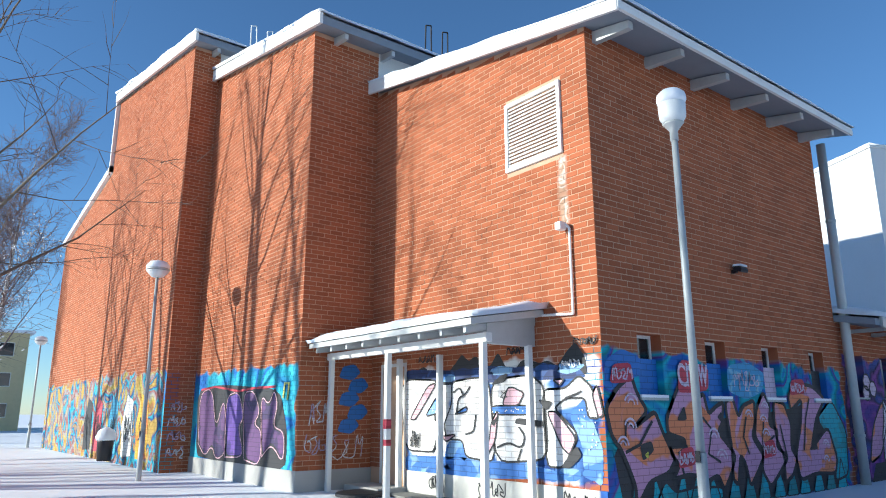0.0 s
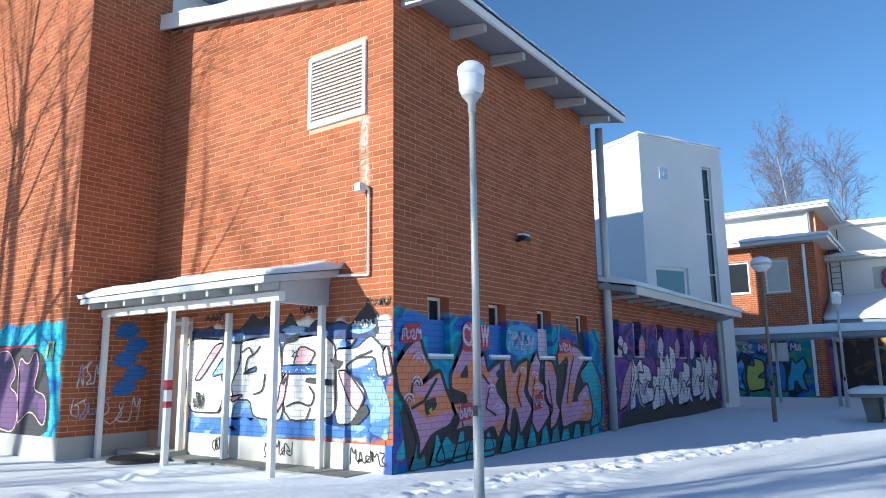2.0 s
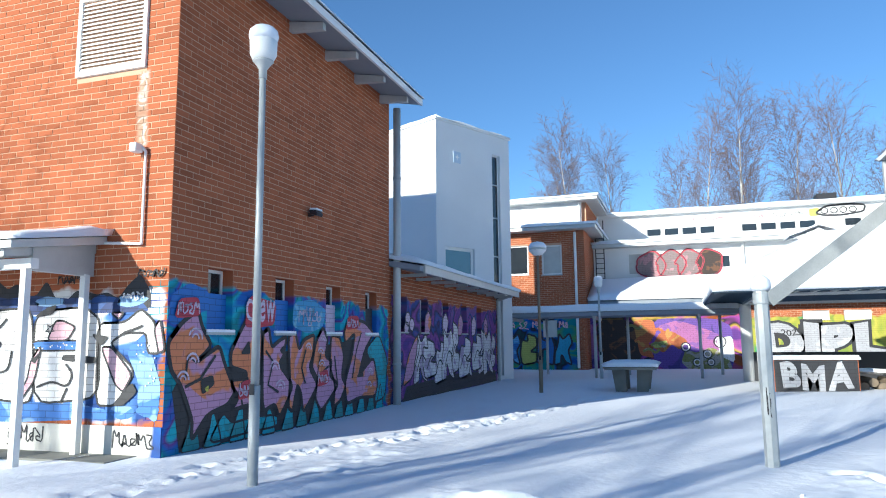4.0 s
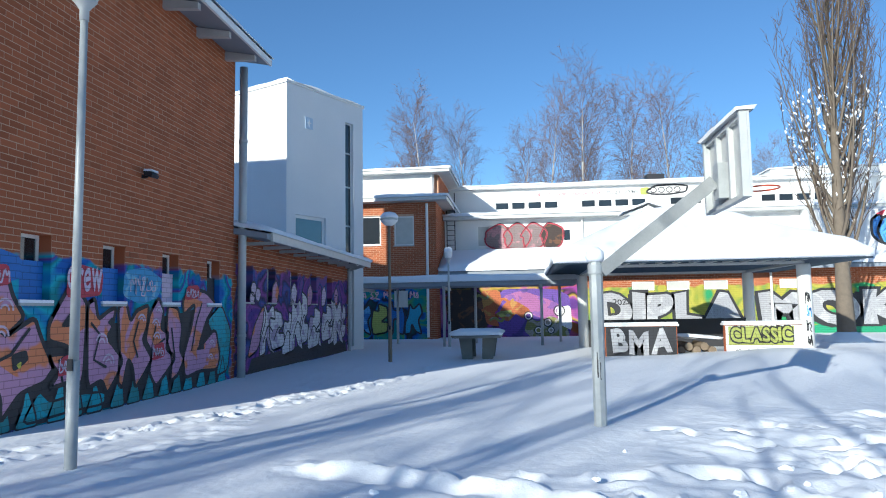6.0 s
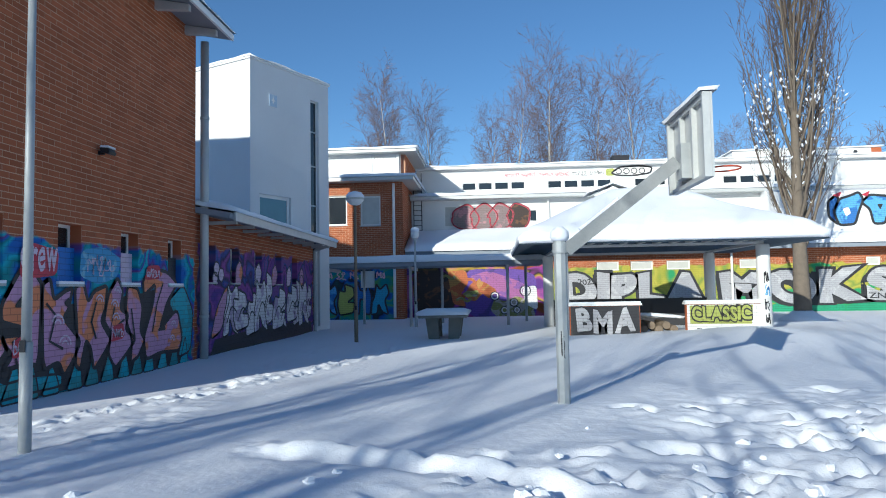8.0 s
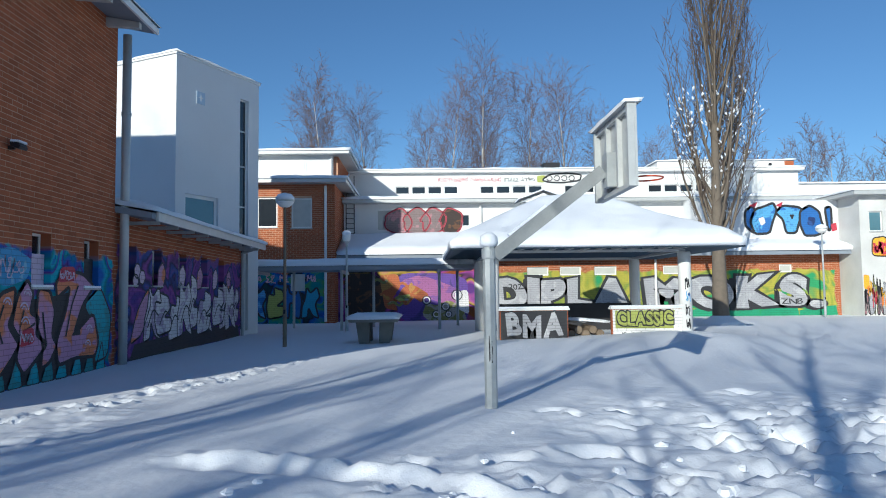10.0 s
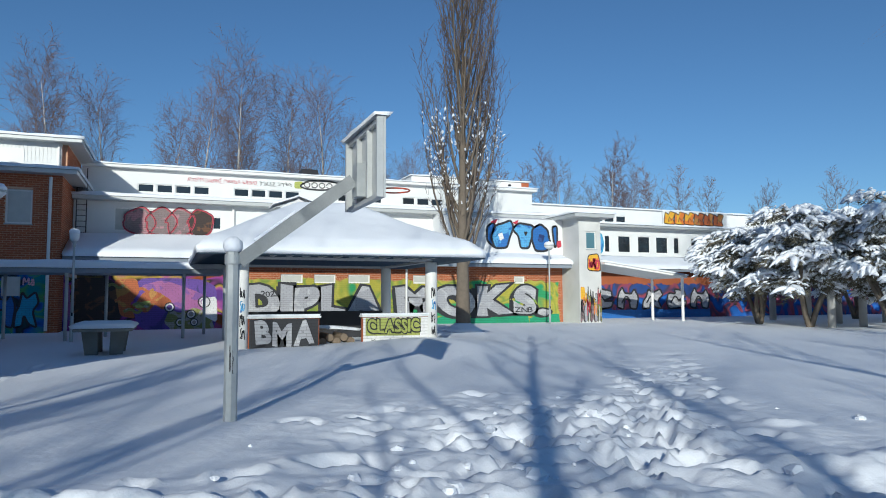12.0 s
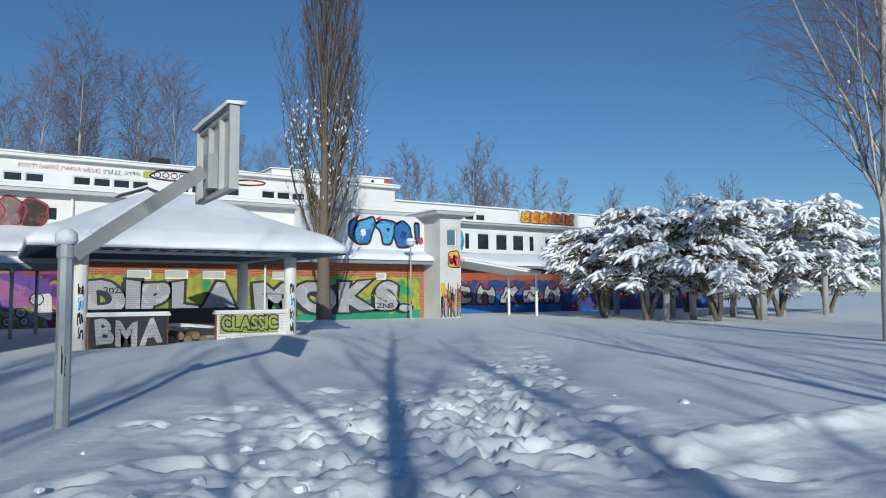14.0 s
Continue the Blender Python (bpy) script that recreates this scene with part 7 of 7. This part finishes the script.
piece(school, "y", 41.0, -1, [(-8.0, 8.15), (-8.5, 8.15), (-8.5, 8.6), (-8.0, 8.55)], P_lime_y, 0.012, None)
piece(school, "y", 41.0, -1, [(-8.3, 8.3), (-8.8, 8.65), (-9.9, 8.7), (-10.7, 8.6), (-10.6, 8.25), (-9.6, 8.12), (-8.7, 8.15)], P_white_y, 0.016, P_black_y, 0.1)
for k in range(4):
    stroke(school, "y", 41.0, -1, [(-8.75 - 0.45 * k + 0.17 * math.cos(0.6 * a), 8.4 + 0.16 * math.sin(0.6 * a)) for a in range(11)], 0.06, P_black_y, 0.024)
# blue piece on the white side wall
bp = [o for o in stair.children if o.name.startswith("side_wall")][0]
for pts, m, k in (([(-18.4, 5.75), (-18.8, 6.05), (-19.0, 5.75), (-18.9, 5.2), (-19.25, 4.8), (-18.85, 4.55), (-18.4, 4.95)], P_blue_y, 0), ([(-18.65, 5.2), (-18.95, 5.85), (-19.45, 6.0), (-19.95, 6.2), (-20.15, 5.8), (-19.9, 5.2), (-19.7, 4.55), (-18.9, 4.5)], P_sky_y, 1), ([(-20.05, 5.65), (-20.45, 6.05), (-21.4, 5.95), (-21.65, 5.55), (-21.35, 5.2), (-21.15, 4.55), (-20.6, 4.55), (-20.45, 5.3)], P_sky_y, 2), ([(-21.4, 5.75), (-21.95, 6.05), (-22.45, 5.7), (-22.55, 5.15), (-22.75, 4.6), (-22.2, 4.4), (-21.6, 4.4), (-21.35, 5.05)], P_blue_y, 3), ([(-22.75, 5.9), (-23.1, 5.95), (-23.1, 4.85), (-22.9, 4.6)], P_blue_y, 4)):
    piece(bp, "y", 36.3, -1, pts, m, 0.014 + 0.004 * k, P_black_y, 0.13)
for pts, m in (([(-19.1, 5.35), (-19.4, 5.45), (-19.5, 5.1), (-19.25, 4.95)], P_white_y), ([(-20.8, 5.55), (-21.1, 5.55), (-20.95, 5.25)], P_black_y), ([(-21.85, 5.45), (-22.25, 5.35), (-22.1, 4.9), (-21.75, 5.0)], P_navy_y), ([(-23.05, 5.0), (-23.35, 5.1), (-23.4, 4.7), (-23.1, 4.6)], P_red_y), ([(-18.6, 6.05), (-19.1, 6.25), (-18.95, 5.95)], P_red_y), ([(-20.05, 6.05), (-20.5, 6.25), (-20.35, 5.95)], P_red_y)):
    piece(bp, "y", 36.3, -1, pts, m, 0.036, None)
for k in range(6):
    u = -23.53 - 0.23 * k
    piece(stair, "y", 34.5, -1, [(u - 0.32 * p, 0.15 + (1.5 + 0.25 * (k % 3)) * q) for p, q in FORMS[k % 3]], (P_smoke_y, P_silver_y, P_olive_y)[k % 3], 0.008 + 0.002 * (k % 2), P_black_y, 0.03)
    scribble(stair, "y", 34.5, -1, u, 0.6 + 0.5 * (k % 2), -0.24, 1.0, 2, (P_black_y, P_yellow_y, P_red_y)[k % 3], k, 0.05, 0.016)
piece(stair, "y", 34.5, -1, [(-24.05, 3.2), (-24.95, 3.15), (-24.95, 3.6), (-24.8, 4.2), (-24.1, 4.1)], P_yellow_y, 0.01, P_black_y, 0.06)
scribble(stair, "y", 34.5, -1, -24.15, 3.3, -0.7, 0.7, 3, P_red_y, 3, 0.12, 0.02)
piece(stair, "y", 34.5, -1, [(-23.55, 1.5), (-23.85, 1.5), (-23.85, 2.2), (-23.55, 2.25)], P_yellow_y, 0.018, None)
# yellow piece on the far roof edge
for i in range(6):
    u = -36.4 - i * 0.95
    piece(fw, "y", 43.5 - 0.85, -1, [(u + 0.1, 7.25), (u - 0.95, 7.2), (u - 0.75, 7.6), (u - 1.0, 8.1), (u - 0.5, 8.22), (u - 0.35, 7.95), (u - 0.05, 8.15), (u + 0.05, 7.7)], P_yellow_y if i < 3 else P_orange_y, 0.012 + 0.003 * (i % 2), P_black_y, 0.07)
    stroke(fw, "y", 43.5 - 0.85, -1, [(u - 0.3, 7.4), (u - 0.4, 7.75), (u - 0.65, 7.5)], 0.07, P_black_y, 0.024)
piece(fw, "y", 43.5, -1, [(-30.3, 4.9), (-31.2, 4.9), (-31.4, 5.6), (-31.2, 6.4), (-30.5, 6.5), (-30.2, 5.8)], P_sky_y, 0.012, P_cyan_y, 0.1)
part("roof_upstand", boxes((42.65, -42.5, 7.05, 42.75, -36.2, 8.25)), M_boards, fw, "boarded roof edge sprayed yellow")
for i in range(6):
    u = -27 - i * 2.2
    piece(fw, "y", 42.0, -1, [(u - 1.9 * p, 0.75 + 1.5 * q) for p, q in FORMS[i % 3]], P_smoke_y if i == 0 else P_silver_y, 0.012 + 0.003 * (i % 2), P_black_y, 0.14)
    stroke(fw, "y", 42.0, -1, smooth_line([(u - 0.4, 1.2), (u - 0.8, 1.8), (u - 1.2, 1.3)]), 0.12, P_black_y, 0.024)
    patch(fw, "y", 42.0, -1, [(u + 0.3, 0.05), (u - 1.9, 0.05), (u - 1.9, 0.75), (u + 0.3, 0.7)], P_blue_y, 0.009)

# shelter panels and pillars
pans = [o for o in sh.children if o.name.startswith("panel")]
patch(pans[0], "y", 21.5, -1, [(-3.52, 0.0), (-5.63, 0.0), (-5.63, 0.96), (-3.52, 0.96)], P_black_y, 0.006)
letters("BMA", pans[0], "y", 21.5, -1, -3.68, -5.52, 0.1, 0.9, P_silver_y, P_black_y, bold=0.05, edge=0.05, seed=2, jit=0.1, out=0.014, gap=0.08)
patch(pans[1], "y", 21.5, -1, [(-7.07, 0.0), (-9.28, 0.0), (-9.28, 0.96), (-7.07, 0.96)], P_white_y, 0.006)
patch(pans[1], "y", 21.5, -1, [(-7.15, 0.38), (-9.0, 0.36), (-9.05, 0.94), (-7.15, 0.94)], P_lime_y, 0.009)
letters("CLASSIC", pans[1], "y", 21.5, -1, -7.2, -9.0, 0.45, 0.9, P_lime_y, P_black_y, bold=0.03, edge=0.08, seed=4, out=0.014)
for k in range(3):
    scribble(pans[1], "y", 21.5, -1, -7.3 - 0.65 * k, 0.08, -0.5, 0.2, 3, P_black_y, k, 0.025, 0.014)
for px, py, seed in ((SX0, SY0, 3), (SX0, SY1, 5)):
    for k in range(4):
        scribble(sh, "y", px - 0.2, -1, py + 0.07, 0.35 + 0.42 * k, -0.14, 0.36, 2, (P_black_y, P_black_y, P_sky_y, P_black_y)[k], seed + k, 0.028, 0.004)
